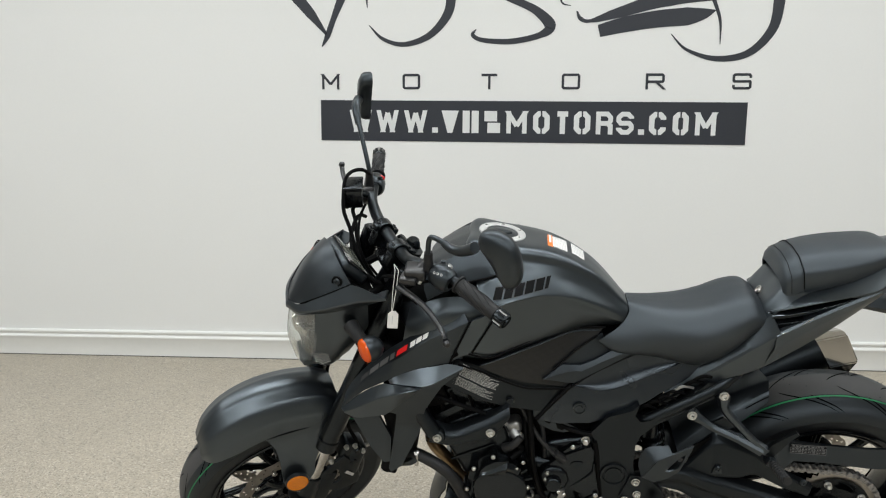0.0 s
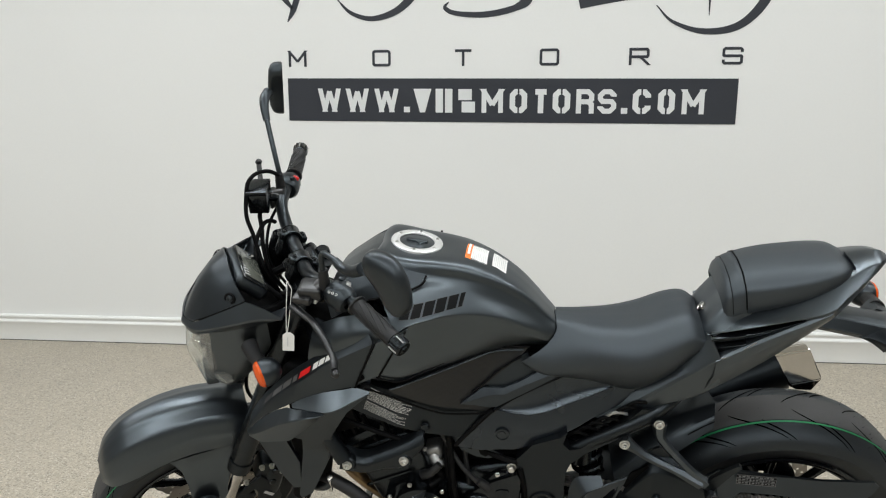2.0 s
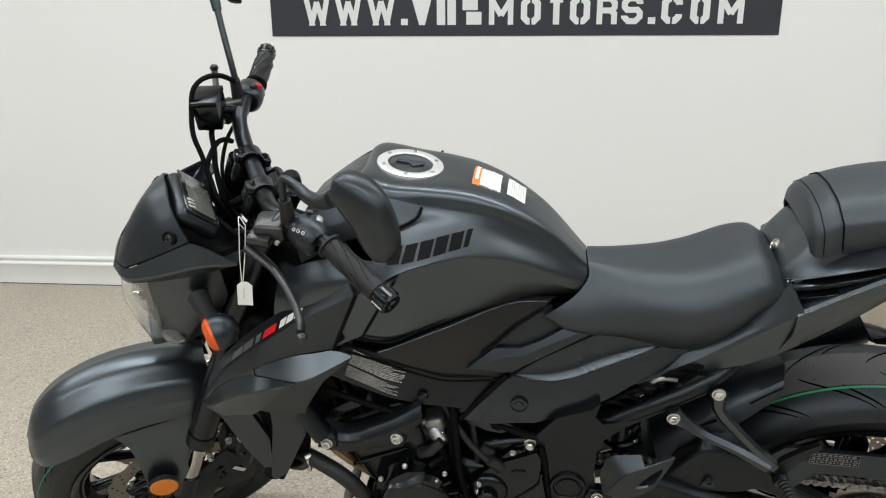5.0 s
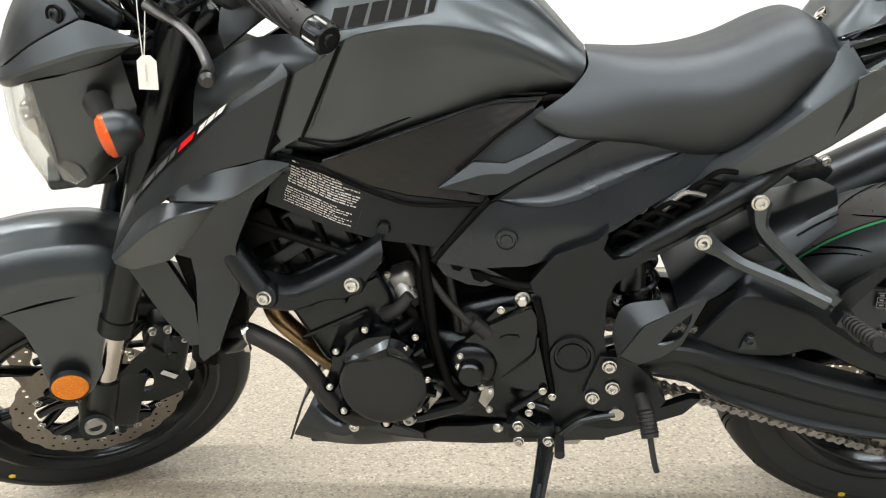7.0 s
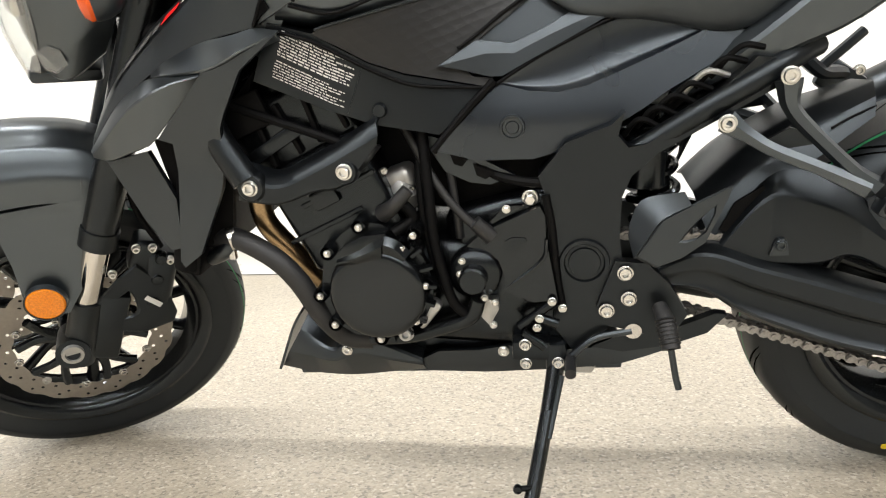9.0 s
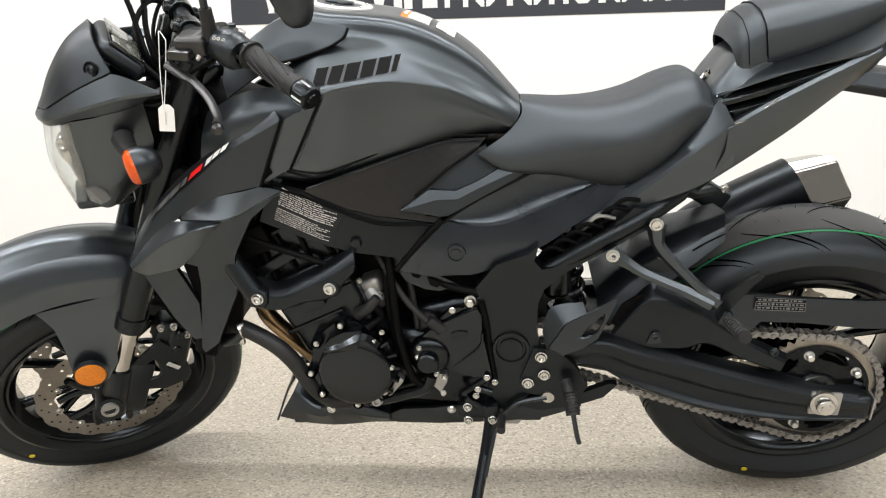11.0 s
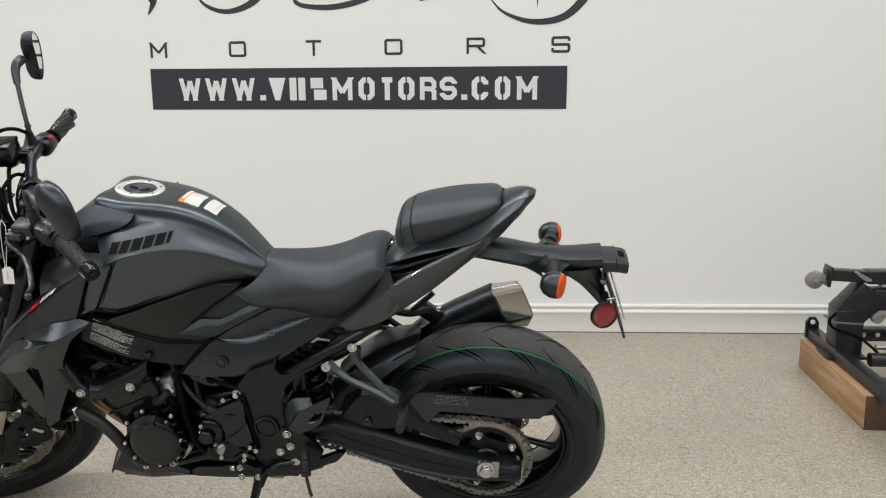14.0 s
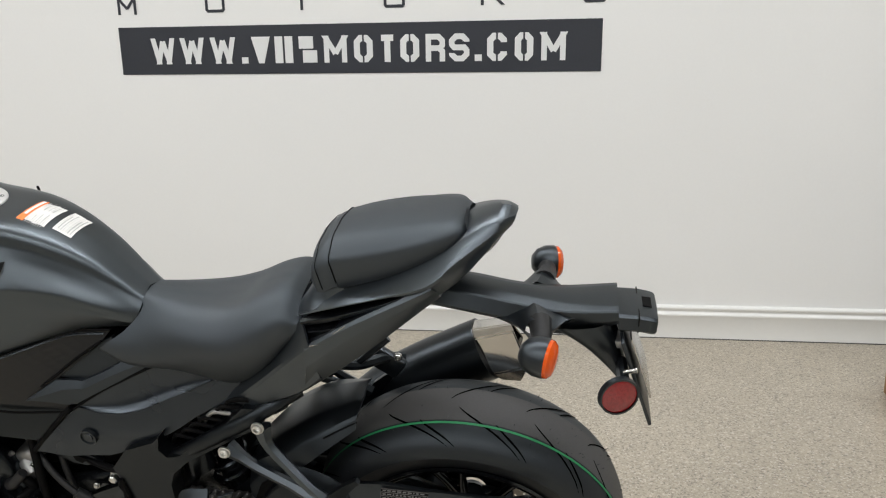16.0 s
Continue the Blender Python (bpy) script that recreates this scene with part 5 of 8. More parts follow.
def chain():
    """A closed run of plates and rollers round both sprockets."""
    c0, r0, c1, r1 = Vector((1.005, 0, 0.3160)), 0.112, Vector((0.500, 0, 0.415)), 0.042
    d = (c1 - c0)
    base = math.atan2(d.z, d.x)
    off = math.acos((r0 - r1) / d.length)
    lo0, lo1 = base + off, base - off
    path = []
    def arc(c, r, a, b, n):
        return [c + r * Vector((math.cos(a + (b - a) * i / n), 0, math.sin(a + (b - a) * i / n))) for i in range(n + 1)]
    path += arc(c0, r0, lo0, lo0 + (2 * math.pi - 2 * off), 60)
    path += arc(c1, r1, lo1, lo1 + 2 * off, 24)[0:]
    path.append(path[0])
    total = [0.0]
    for p, q in zip(path, path[1:]):
        total.append(total[-1] + (q - p).length)
    n = round(total[-1] / 0.01588 / 2) * 2
    pts = []
    j = 0
    for i in range(n):
        s = total[-1] * i / n
        while total[j + 1] < s:
            j += 1
        f = (s - total[j]) / max(1e-9, total[j + 1] - total[j])
        pts.append(path[j].lerp(path[j + 1], f))
    verts, faces = [], []
    for i in range(n):
        p, q = pts[i], pts[(i + 1) % n]
        e = (q - p).normalized()
        nn = Vector((-e.z, 0, e.x))
        inner = i % 2
        for yy in ((-0.0075, -0.0055) if inner else (-0.0105, -0.0085)), ((0.0055, 0.0075) if inner else (0.0085, 0.0105)):
            ring = []
            for k in range(8):
                t = [(-0.0055, 0.0), (-0.003, 0.0068), (0.003, 0.0068), (0.0079, 0.0042), (0.0129, 0.0068), (0.0189, 0.0068), (0.0214, 0.0)][k] if k < 7 else None
                if t:
                    ring.append(t)
            loop = ring + [(x, -z) for x, z in reversed(ring[1:-1])]
            b = len(verts)
            m = len(loop)
            for y in yy:
                verts += [tuple(p + e * x + nn * z + Vector((0, SP_Y + 0.001 + y, 0))) for x, z in loop]
            faces.append(tuple(range(b, b + m)))
            faces.append(tuple(range(b + 2 * m - 1, b + m - 1, -1)))
            faces += [(b + k, b + (k + 1) % m, b + m + (k + 1) % m, b + m + k) for k in range(m)]
        b = len(verts)
        for y in (-0.013, 0.013):
            verts += [tuple(p + Vector((0.0042 * math.cos(a), SP_Y + 0.001 + y, 0.0042 * math.sin(a)))) for a in (math.pi * k / 4 for k in range(8))]
        faces.append(tuple(range(b, b + 8)))
        faces.append(tuple(range(b + 15, b + 7, -1)))
        faces += [(b + k, b + (k + 1) % 8, b + 8 + (k + 1) % 8, b + 8 + k) for k in range(8)]
    me = bpy.data.meshes.new("drive_chain")
    me.from_pydata(verts, [], faces)
    me.materials.append(CHAIN)
    ob = new("drive_chain", me)
    ob.parent = bike
    tagged(ob, "oiled dark steel drive chain", kind="stuff")


chain()

# swingarm
ARM_TOP = [(0.535, 0.418), (0.604, 0.447), (0.680, 0.425), (0.750, 0.405), (0.833, 0.378), (0.915, 0.354), (0.997, 0.335), (1.082, 0.320)]
ARM_LOW = [(0.545, 0.394), (0.609, 0.380), (0.664, 0.344), (0.729, 0.315), (0.801, 0.290), (0.897, 0.272), (0.991, 0.266), (1.080, 0.272)]
ARM_DEEP = (0.0, 0.1, 0.7, 1.0, 1.0, 0.8, 0.5, 0.2)


def arm_rail(f, y, deep=0.0):
    """A line along the swingarm: f from its upper (0) to its lower edge (1), at y, drawn in by deep where it is hollowed."""
    return [(xa + (xb - xa) * f, y + deep * k, za + (zb - za) * f) for (xa, za), (xb, zb), k in zip(ARM_TOP, ARM_LOW, ARM_DEEP)]


both("swingarm", facets([[(x, y, z + 0.004) for x, y, z in arm_rail(0.0, -0.085)], arm_rail(0.0, -0.114), arm_rail(0.10, -0.127), arm_rail(0.40, -0.130), arm_rail(0.50, -0.128, 0.012), arm_rail(0.78, -0.126, 0.006), arm_rail(0.88, -0.129, -0.001), arm_rail(1.0, -0.118), arm_rail(1.0, -0.085)], 40, 0.003, False, 0.004), FRAME, bike, "black cast swingarm", angle=24)
both("swingarm_end", block((0.030, 0.034, 0.050), (1.078, -0.108, 0.296), (0, 4, 0), 0.008, 3), FRAME, bike)
BRACE_BACK = [(0.640, -0.078, 0.468), (0.700, -0.082, 0.538), (0.760, -0.084, 0.532), (0.812, -0.086, 0.500), (0.868, -0.090, 0.440), (0.945, -0.092, 0.396)]
BRACE_FOLD = [(0.628, -0.104, 0.440), (0.690, -0.108, 0.512), (0.745, -0.111, 0.504), (0.800, -0.111, 0.478), (0.860, -0.110, 0.434), (0.940, -0.108, 0.388)]
BRACE_LOW = [(0.626, -0.106, 0.430), (0.680, -0.110, 0.418), (0.755, -0.112, 0.416), (0.800, -0.112, 0.426), (0.868, -0.110, 0.391), (0.932, -0.108, 0.364)]
both("swingarm_brace", facets([BRACE_BACK, BRACE_FOLD, BRACE_LOW, [(x, y + 0.03, z - 0.002) for x, y, z in BRACE_LOW]], 30, 0.004, False, 0.004), FRAME, bike, "black cast swingarm brace", angle=24)
both("brace_recess", panel([(0.648, 0.500), (0.684, 0.524), (0.691, 0.512), (0.689, 0.503), (0.640, 0.459), (0.630, 0.462)], plain(-0.094), thick=0.004, lip=0.001), DARK, bike)
part("brace_tab", panel([(0.692, 0.432), (0.698, 0.452), (0.702, 0.456), (0.710, 0.456), (0.714, 0.452), (0.717, 0.432)], plain(-0.116), thick=0.008, lip=0.002), PANEL, bike)
part("swingarm_bridge", block((0.10, 0.22, 0.07), (0.60, 0, 0.40), (0, 12, 0), 0.02, 3), FRAME, bike)
bolts("brace_bolt", [(0.706, -0.117, 0.447), (0.918, -0.108, 0.408)], 0.008, 0.004, material=PANEL)
part("chain_guard", panel([(0.815, 0.498), (0.838, 0.513), (0.882, 0.515), (0.961, 0.507), (1.066, 0.501), (1.172, 0.503), (1.181, 0.496), (1.172, 0.481), (1.141, 0.452), (1.065, 0.453), (0.959, 0.464), (0.890, 0.466), (0.860, 0.436), (0.828, 0.446)], plain(-0.098, 0, 0.25, 0, 0.47), thick=0.004), PANEL, bike, "black plastic chain guard")
part("chain_slider", block((0.10, 0.02, 0.02), (0.57, -0.085, 0.43), (0, 10, 0), 0.004), DARK, bike)
part("axle_nut", lathe([(0, -0.152), (0.008, -0.152), (0.009, -0.150), (0.0145, -0.150), (0.016, -0.148), (0.016, -0.138), (0.0235, -0.137), (0.0245, -0.135), (0.0245, -0.126)], 24, (1.005, 0, 0.3160)), STEEL, bike, "large bright axle nut")
part("axle_block", block((0.055, 0.008, 0.048), (1.010, -0.127, 0.312), (0, 4, 0), 0.004), CAST, bike)
part("adjuster_plate", block((0.004, 0.030, 0.046), (1.0955, -0.110, 0.296), (0, 4, 0), 0.001), CAST, bike)

# rear mudguard, shock, muffler
HUG_FAR = [(0.602, 0.13, 0.484), (0.661, 0.125, 0.540), (0.742, 0.115, 0.588), (0.825, 0.095, 0.612)]
HUG_TOP = [(0.600, 0.075, 0.500), (0.66, 0.075, 0.556), (0.74, 0.072, 0.603), (0.830, 0.066, 0.632)]
HUG_NEAR = [(0.604, -0.030, 0.498), (0.663, -0.028, 0.556), (0.742, -0.020, 0.606), (0.838, -0.002, 0.640)]
HUG_EDGE = [(0.610, -0.070, 0.474), (0.668, -0.068, 0.532), (0.746, -0.058, 0.584), (0.832, -0.034, 0.622)]
HUG_SIDE = [(0.622, -0.086, 0.440), (0.685, -0.084, 0.498), (0.760, -0.070, 0.556), (0.830, -0.044, 0.600)]
hug = part("rear_mudguard", facets([HUG_FAR, HUG_TOP, HUG_NEAR, HUG_EDGE, HUG_SIDE], 28, 0.004, False, 0.004), PANEL, bike, "black plastic rear hugger", angle=20)
part("hugger_rib", tube([(0.772, -0.060, 0.590), (0.80, -0.050, 0.602), (0.832, -0.037, 0.612)], 0.0016, 6), DARK, hug)
part("shock_body", tube([(0.56, -0.02, 0.40), (0.535, -0.02, 0.66)], 0.024, 20), GLOSS, bike)
coil = [(0.555 - 0.022 * t / 40 + 0.034 * math.cos(t * 0.95), -0.02 + 0.034 * math.sin(t * 0.95), 0.44 + 0.005 * t) for t in range(41)]
part("shock_spring", tube(coil, 0.0065, 8, 160), GLOSS, bike)
part("shock_reservoir", tube([(0.53, -0.085, 0.53), (0.53, -0.085, 0.60)], 0.028, 20), ENGINE, bike)
part("muffler_body", tube([(0.68, 0.17, 0.40), (0.76, 0.19, 0.455), (0.847, 0.212, 0.510), (0.93, 0.226, 0.548), (1.036, 0.236, 0.597)], [0.030, 0.056, 0.066, 0.069, 0.067], 28, 32), FRAME, bike, "black exhaust silencer")
TIP_SHAPE = [(0.018, 0.016, 0.069, 0.088, 0.050), (0.036, 0.017, 0.056, 0.092, 0.042), (0.061, 0.026, -0.022, 0.091, -0.034), (0.050, 0.031, -0.048, 0.060, -0.066), (0.022, 0.036, -0.058, 0.050, -0.076)]


def tip_ring(t, shrink=0.0, sink=0.0):
    """One ring of the faceted end cap: t runs from its seam on the silencer to its slanted mouth."""
    ring = []
    for sgn, corners in ((1, TIP_SHAPE), (-1, TIP_SHAPE[::-1])):
        for u, a0, v0, a1, v1 in corners:
            a, v = a0 + (a1 - a0) * t - sink, v0 + (v1 - v0) * t
            a += 0.010 * sgn * t
            a, v, u = a + (0.082 - a) * shrink * 0.6, v + (-0.006 - v) * shrink, u * (1 - shrink)
            ring.append(Vector((1.023 + 0.91 * a - 0.41 * v, 0.236 - sgn * u, 0.584 + 0.41 * a + 0.91 * v)))
    return ring


tip_shell = grid([tip_ring(0.0, 0.05), tip_ring(0.0), tip_ring(1.0), tip_ring(1.0, 0.10), tip_ring(1.0, 0.16, 0.035)], closed=True)
bmesh.ops.recalc_face_normals(tip_shell, faces=tip_shell.faces[:])
bmesh.ops.bevel(tip_shell, geom=[e for e in tip_shell.edges if not e.is_boundary], offset=0.0028, segments=2, affect="EDGES")
tipm = part("muffler_tip", tip_shell, CHROME, bike, "polished angular exhaust end cap", angle=20)
part("muffler_mouth", grid([tip_ring(1.0, 0.15, 0.028), tip_ring(1.0, 0.6, 0.034), tip_ring(1.0, 0.98, 0.034)], closed=True), DARK, tipm)
part("muffler_bracket", merge(tube([(0.76, 0.06, 0.67), (0.80, 0.10, 0.640), (0.84, 0.14, 0.630), (0.875, 0.17, 0.615)], 0.011, 8), block((0.07, 0.02, 0.05), (0.845, 0.15, 0.615), (0, 35, 0), 0.008), tube([(0.80, 0.10, 0.645), (0.835, 0.11, 0.672), (0.862, 0.12, 0.692)], 0.008, 8)), PANEL, bike)
bolts("bracket_bolt", [(0.870, 0.145, 0.630)], 0.009, 0.006)

# footrest hangers, pegs, levers
both("pillion_hanger", tube([(0.696, -0.126, 0.668), (0.702, -0.130, 0.632), (0.737, -0.140, 0.592), (0.774, -0.150, 0.556), (0.80, -0.156, 0.535)], [0.017, 0.0105, 0.0095, 0.0095, 0.014], 6, 24), PAINT, bike, "black cast pillion footrest hanger", angle=20)
both("pillion_hanger", tube([(0.624, -0.130, 0.621), (0.650, -0.134, 0.603), (0.680, -0.138, 0.584), (0.735, -0.146, 0.560), (0.79, -0.156, 0.535)], [0.017, 0.0105, 0.0095, 0.0095, 0.014], 6, 24), PAINT, bike, angle=20)
both("hanger_web", panel([(0.668, 0.592), (0.700, 0.610), (0.712, 0.606), (0.732, 0.588), (0.700, 0.584)], plain(-0.134), thick=0.006, lip=0.002), FRAME, bike)
bolts("hanger_bolt", [(0.694, -0.140, 0.675), (0.624, -0.144, 0.621)], 0.011, 0.006)
both("hanger_wing", panel([(0.792, 0.530), (0.808, 0.556), (0.835, 0.577), (0.862, 0.594), (0.868, 0.588), (0.850, 0.570), (0.828, 0.540), (0.812, 0.518)], plain(-0.164), thick=0.008, lip=0.003), FRAME, bike)
part("pillion_peg_joint", block((0.022, 0.030, 0.024), (0.811, -0.160, 0.512), (0, 25, 0), 0.005), PANEL, bike)
peg = part("pillion_peg", tube([(0.812, -0.165, 0.511), (0.815, -0.210, 0.520), (0.818, -0.262, 0.532)], [0.0085, 0.0105, 0.0105], 12), GRIP, bike, "rubber pillion footpeg")
for k in range(8):
    f = 0.2 + 0.1 * k
    part("peg_rib", aimed(lathe([(0.0100, -0.0018), (0.0118, 0.0), (0.0100, 0.0018)], 14), (0.812 + 0.006 * f, -0.165 - 0.097 * f, 0.511 + 0.021 * f), (0.06, -0.97, 0.2)), GRIP, peg)
HEEL_OUT = [(0.510, 0.454), (0.527, 0.480), (0.544, 0.506), (0.581, 0.524), (0.632, 0.547), (0.628, 0.534), (0.600, 0.471), (0.571, 0.451), (0.538, 0.438)]
HEEL_HOLE = [(0.571, 0.476), (0.578, 0.486), (0.586, 0.495), (0.596, 0.507), (0.610, 0.520), (0.609, 0.508), (0.600, 0.487), (0.590, 0.479), (0.578, 0.476)]
both("heel_guard", ring_plate(HEEL_OUT, HEEL_HOLE, lambda x, z: -0.170 + 0.10 * max(0, x - 0.56), 0.006), PANEL, bike, "black heel guard plate with a slot", angle=25)
both("heel_guard_wing", facets([[(0.510, -0.171, 0.454), (0.527, -0.171, 0.480), (0.545, -0.171, 0.506), (0.581, -0.168, 0.524)], [(0.504, -0.150, 0.478), (0.508, -0.148, 0.500), (0.524, -0.146, 0.527), (0.575, -0.148, 0.536)]], 14, 0.002, False, 0.005), PANEL, bike, angle=25)
both("footrest_bracket", panel([(0.488, 0.440), (0.530, 0.436), (0.560, 0.405), (0.585, 0.36), (0.570, 0.335), (0.53, 0.330), (0.470, 0.345), (0.462, 0.372)], plain(-0.146), thick=0.014, lip=0.004), FRAME, bike)
bolts("footrest_bolt", [(0.501, -0.150, 0.424), (0.506, -0.150, 0.386), (0.476, -0.150, 0.368)], 0.0105, 0.006)
rp = part("rider_peg", tube([(0.545, -0.160, 0.380), (0.552, -0.185, 0.365), (0.556, -0.205, 0.338)], [0.010, 0.0125, 0.0125], 12), GRIP, bike, "ribbed rubber rider footpeg folded down")
for k in range(7):
    part("peg_rib", aimed(lathe([(0.012, -0.0018), (0.0145, 0.0), (0.012, 0.0018)], 14), (0.5508 + 0.0008 * k, -0.181 - 0.0033 * k, 0.369 - 0.0043 * k), (0.15, -0.6, -0.8)), GRIP, rp)
part("peg_feeler", tube([(0.556, -0.205, 0.338), (0.562, -0.212, 0.300), (0.566, -0.215, 0.284)], 0.0045, 8), PANEL, bike)
part("shift_lever", panel([(0.455, 0.300), (0.49, 0.316), (0.56, 0.325), (0.625, 0.352), (0.640, 0.350), (0.615, 0.322), (0.566, 0.303), (0.50, 0.292)], plain(-0.128), thick=0.012, lip=0.003), FRAME, bike)
part("shift_shaft", tube([(0.512, -0.10, 0.340), (0.512, -0.150, 0.336)], 0.012, 14), STEEL, bike)
part("shift_toe_peg", tube([(0.425, -0.15, 0.292), (0.425, -0.19, 0.290)], 0.008, 12), GRIP, bike)
part("shift_link", tube([(0.425, -0.15, 0.295), (0.46, -0.15, 0.325), (0.51, -0.148, 0.336)], 0.005, 8), PANEL, bike)
stand = part("side_stand", tube([(0.408, -0.135, 0.295), (0.392, -0.180, 0.225), (0.366, -0.255, 0.12), (0.345, -0.325, 0.062)], [0.014, 0.011, 0.011, 0.011], 12), GLOSS, bike, "black steel side stand, lowered")
part("stand_groove", tube([(0.394, -0.187, 0.230), (0.367, -0.266, 0.12)], 0.005, 6), FRAME, stand)
part("stand_foot", block((0.055, 0.035, 0.010), (0.342, -0.335, 0.0745), (-12.5, 0, 10), 0.004), GLOSS, stand)
part("stand_knob", merge(tube([(0.376, -0.245, 0.142), (0.352, -0.250, 0.142)], 0.0045, 8), lathe([(0, -0.007), (0.006, -0.004), (0.007, 0.0), (0.006, 0.004), (0, 0.007)], 12, (0.349, -0.251, 0.142))), GLOSS, stand)
part("stand_bracket", merge(block((0.055, 0.05, 0.03), (0.370, -0.130, 0.306), bevel=0.005), block((0.030, 0.045, 0.045), (0.405, -0.132, 0.295), bevel=0.006)), FRAME, bike)
bolts("stand_bolt", [(0.362, -0.156, 0.318), (0.362, -0.156, 0.288), (0.408, -0.157, 0.290)], 0.0085, 0.006)
part("stand_spring", tube([(0.412, -0.158, 0.27), (0.400, -0.185, 0.225), (0.392, -0.205, 0.195)], 0.005, 8), PANEL, stand)


# ---- engine ----
part("crankcase", merge(block((0.40, 0.26, 0.17), (0.27, 0, 0.385), (0, 4, 0), 0.03, 3), block((0.20, 0.24, 0.12), (0.36, 0, 0.47), (0, -14, 0), 0.02, 3), block((0.24, 0.22, 0.09), (0.20, 0, 0.31), (0, 0, 0), 0.03, 3)), ENGINE, bike, "black painted engine crankcase")
cyl = part("cylinder_block", block((0.155, 0.31, 0.16), (0.108, 0, 0.535), (0, -24, 0), 0.012, 3), ENGINE, bike)
for k in range(2):
    part("cylinder_rib", block((0.120, 0.006, 0.007), (0.094 + 0.022 * k, -0.157, 0.506 + 0.052 * k), (0, -24, 0), 0.002), ENGINE, cyl)
part("cylinder_boss", block((0.040, 0.012, 0.026), (0.098, -0.160, 0.548), (0, -24, 0), 0.004), ENGINE, cyl)
head = part("cylinder_head", block((0.17, 0.30, 0.10), (0.060, 0, 0.645), (0, -24, 0), 0.012, 3), ENGINE, bike)
part("cam_cover", block((0.15, 0.27, 0.05), (0.035, 0, 0.705), (0, -24, 0), 0.015, 3), ENGINE, bike)
for k in range(5):
    part("head_rib", block((0.008, 0.014, 0.075), (-0.010 + 0.034 * k, -0.152, 0.612 + 0.016 * k), (0, -24 + 8 * (k % 2), 0), 0.003), DARK, head)
part("head_step", block((0.11, 0.02, 0.02), (0.03, -0.156, 0.620), (0, -30, 0), 0.004), ENGINE, head)
part("head_cable", tube([(-0.04, -0.16, 0.69), (0.04, -0.165, 0.66), (0.13, -0.165, 0.625), (0.17, -0.15, 0.60)], 0.006, 8), DARK, bike)
part("head_plate", block((0.07, 0.01, 0.05), (0.0, -0.158, 0.665), (0, -20, 0), 0.004), DARK, head)

clutch = part("clutch_cover", lathe([(0.0, -0.197), (0.030, -0.1968), (0.056, -0.1955), (0.063, -0.1935), (0.0675, -0.189), (0.0695, -0.180), (0.071, -0.150)], 56, (0.163, 0, 0.414)), GLOSS, bike, "gloss black round engine cover", angle=50)
part("cover_flange", panel([(0.078, 0.418), (0.086, 0.455), (0.098, 0.478), (0.118, 0.498), (0.147, 0.515), (0.176, 0.510), (0.206, 0.488), (0.228, 0.462), (0.240, 0.430), (0.238, 0.395), (0.222, 0.364), (0.196, 0.346), (0.160, 0.338), (0.120, 0.342), (0.092, 0.362), (0.080, 0.390)], plain(-0.170), thick=0.035, lip=0.004), ENGINE, clutch)
part("cover_rise", panel([(0.112, 0.462), (0.116, 0.478), (0.128, 0.489), (0.152, 0.500), (0.185, 0.503), (0.176, 0.480), (0.166, 0.462)], lambda x, z: -0.195 + 0.30 * max(0, z - 0.480), thick=0.02, lip=0.003), GLOSS, clutch)
part("cover_ridge", facets([[(0.116, -0.190, 0.474), (0.140, -0.190, 0.484), (0.184, -0.190, 0.500)], [(0.115, -0.202, 0.466), (0.142, -0.202, 0.472), (0.180, -0.202, 0.488)], [(0.114, -0.194, 0.460), (0.144, -0.194, 0.461), (0.176, -0.194, 0.466)]], 12, 0.002, False, 0.003), GLOSS, clutch, angle=24)
part("cover_ridge", facets([[(0.183, -0.190, 0.501), (0.200, -0.186, 0.492), (0.216, -0.182, 0.474)], [(0.178, -0.198, 0.490), (0.194, -0.196, 0.482), (0.208, -0.192, 0.466)], [(0.176, -0.190, 0.470), (0.188, -0.190, 0.466), (0.200, -0.188, 0.456)]], 12, 0.002, False, 0.003), GLOSS, clutch, angle=24)
for k in range(7):
    a = -1.35 + 0.33 * k
    part("cover_web", block((0.020, 0.016, 0.006), (0.160 + 0.078 * math.cos(a), -0.178, 0.425 + 0.080 * math.sin(a)), (0, -math.degrees(a), 0), 0.002), ENGINE, clutch)
for x, z in ((0.147, 0.511), (0.204, 0.480), (0.232, 0.424), (0.214, 0.370), (0.160, 0.342), (0.095, 0.365), (0.079, 0.410), (0.098, 0.474), (0.221, 0.498)):
    part("cover_screw_boss", lathe([(0.010, -0.184), (0.011, -0.170), (0.011, -0.14)], 14, (x, 0, z)), ENGINE, clutch)
    part("cover_screw", aimed(bolt_shape(0.0052, 0.005, False), (x, -0.184, z), (0, -1, 0)), ZINC, clutch)
gear = part("gear_cover", lathe([(0, -0.180), (0.017, -0.180), (0.0195, -0.177), (0.020, -0.160), (0.034, -0.156), (0.037, -0.152), (0.038, -0.13)], 40, (0.296, 0, 0.426)), ENGINE, bike, "round black starter gear cover")
for x, z in ((0.281, 0.450), (0.323, 0.387), (0.277, 0.431), (0.309, 0.394), (0.319, 0.352)):
    part("gear_screw", aimed(bolt_shape(0.0052, 0.005, False), (x, -0.160, z), (0, -1, 0)), ZINC, gear)
plate = part("sprocket_cover", panel([(0.287, 0.466), (0.311, 0.486), (0.350, 0.503), (0.389, 0.519), (0.396, 0.506), (0.396, 0.478), (0.404, 0.424), (0.410, 0.387), (0.376, 0.384), (0.338, 0.400), (0.337, 0.424), (0.330, 0.446), (0.311, 0.460)], plain(-0.148, 0, 0.1, 0, 0.45), thick=0.03, lip=0.005), GLOSS, bike, "black front sprocket cover")
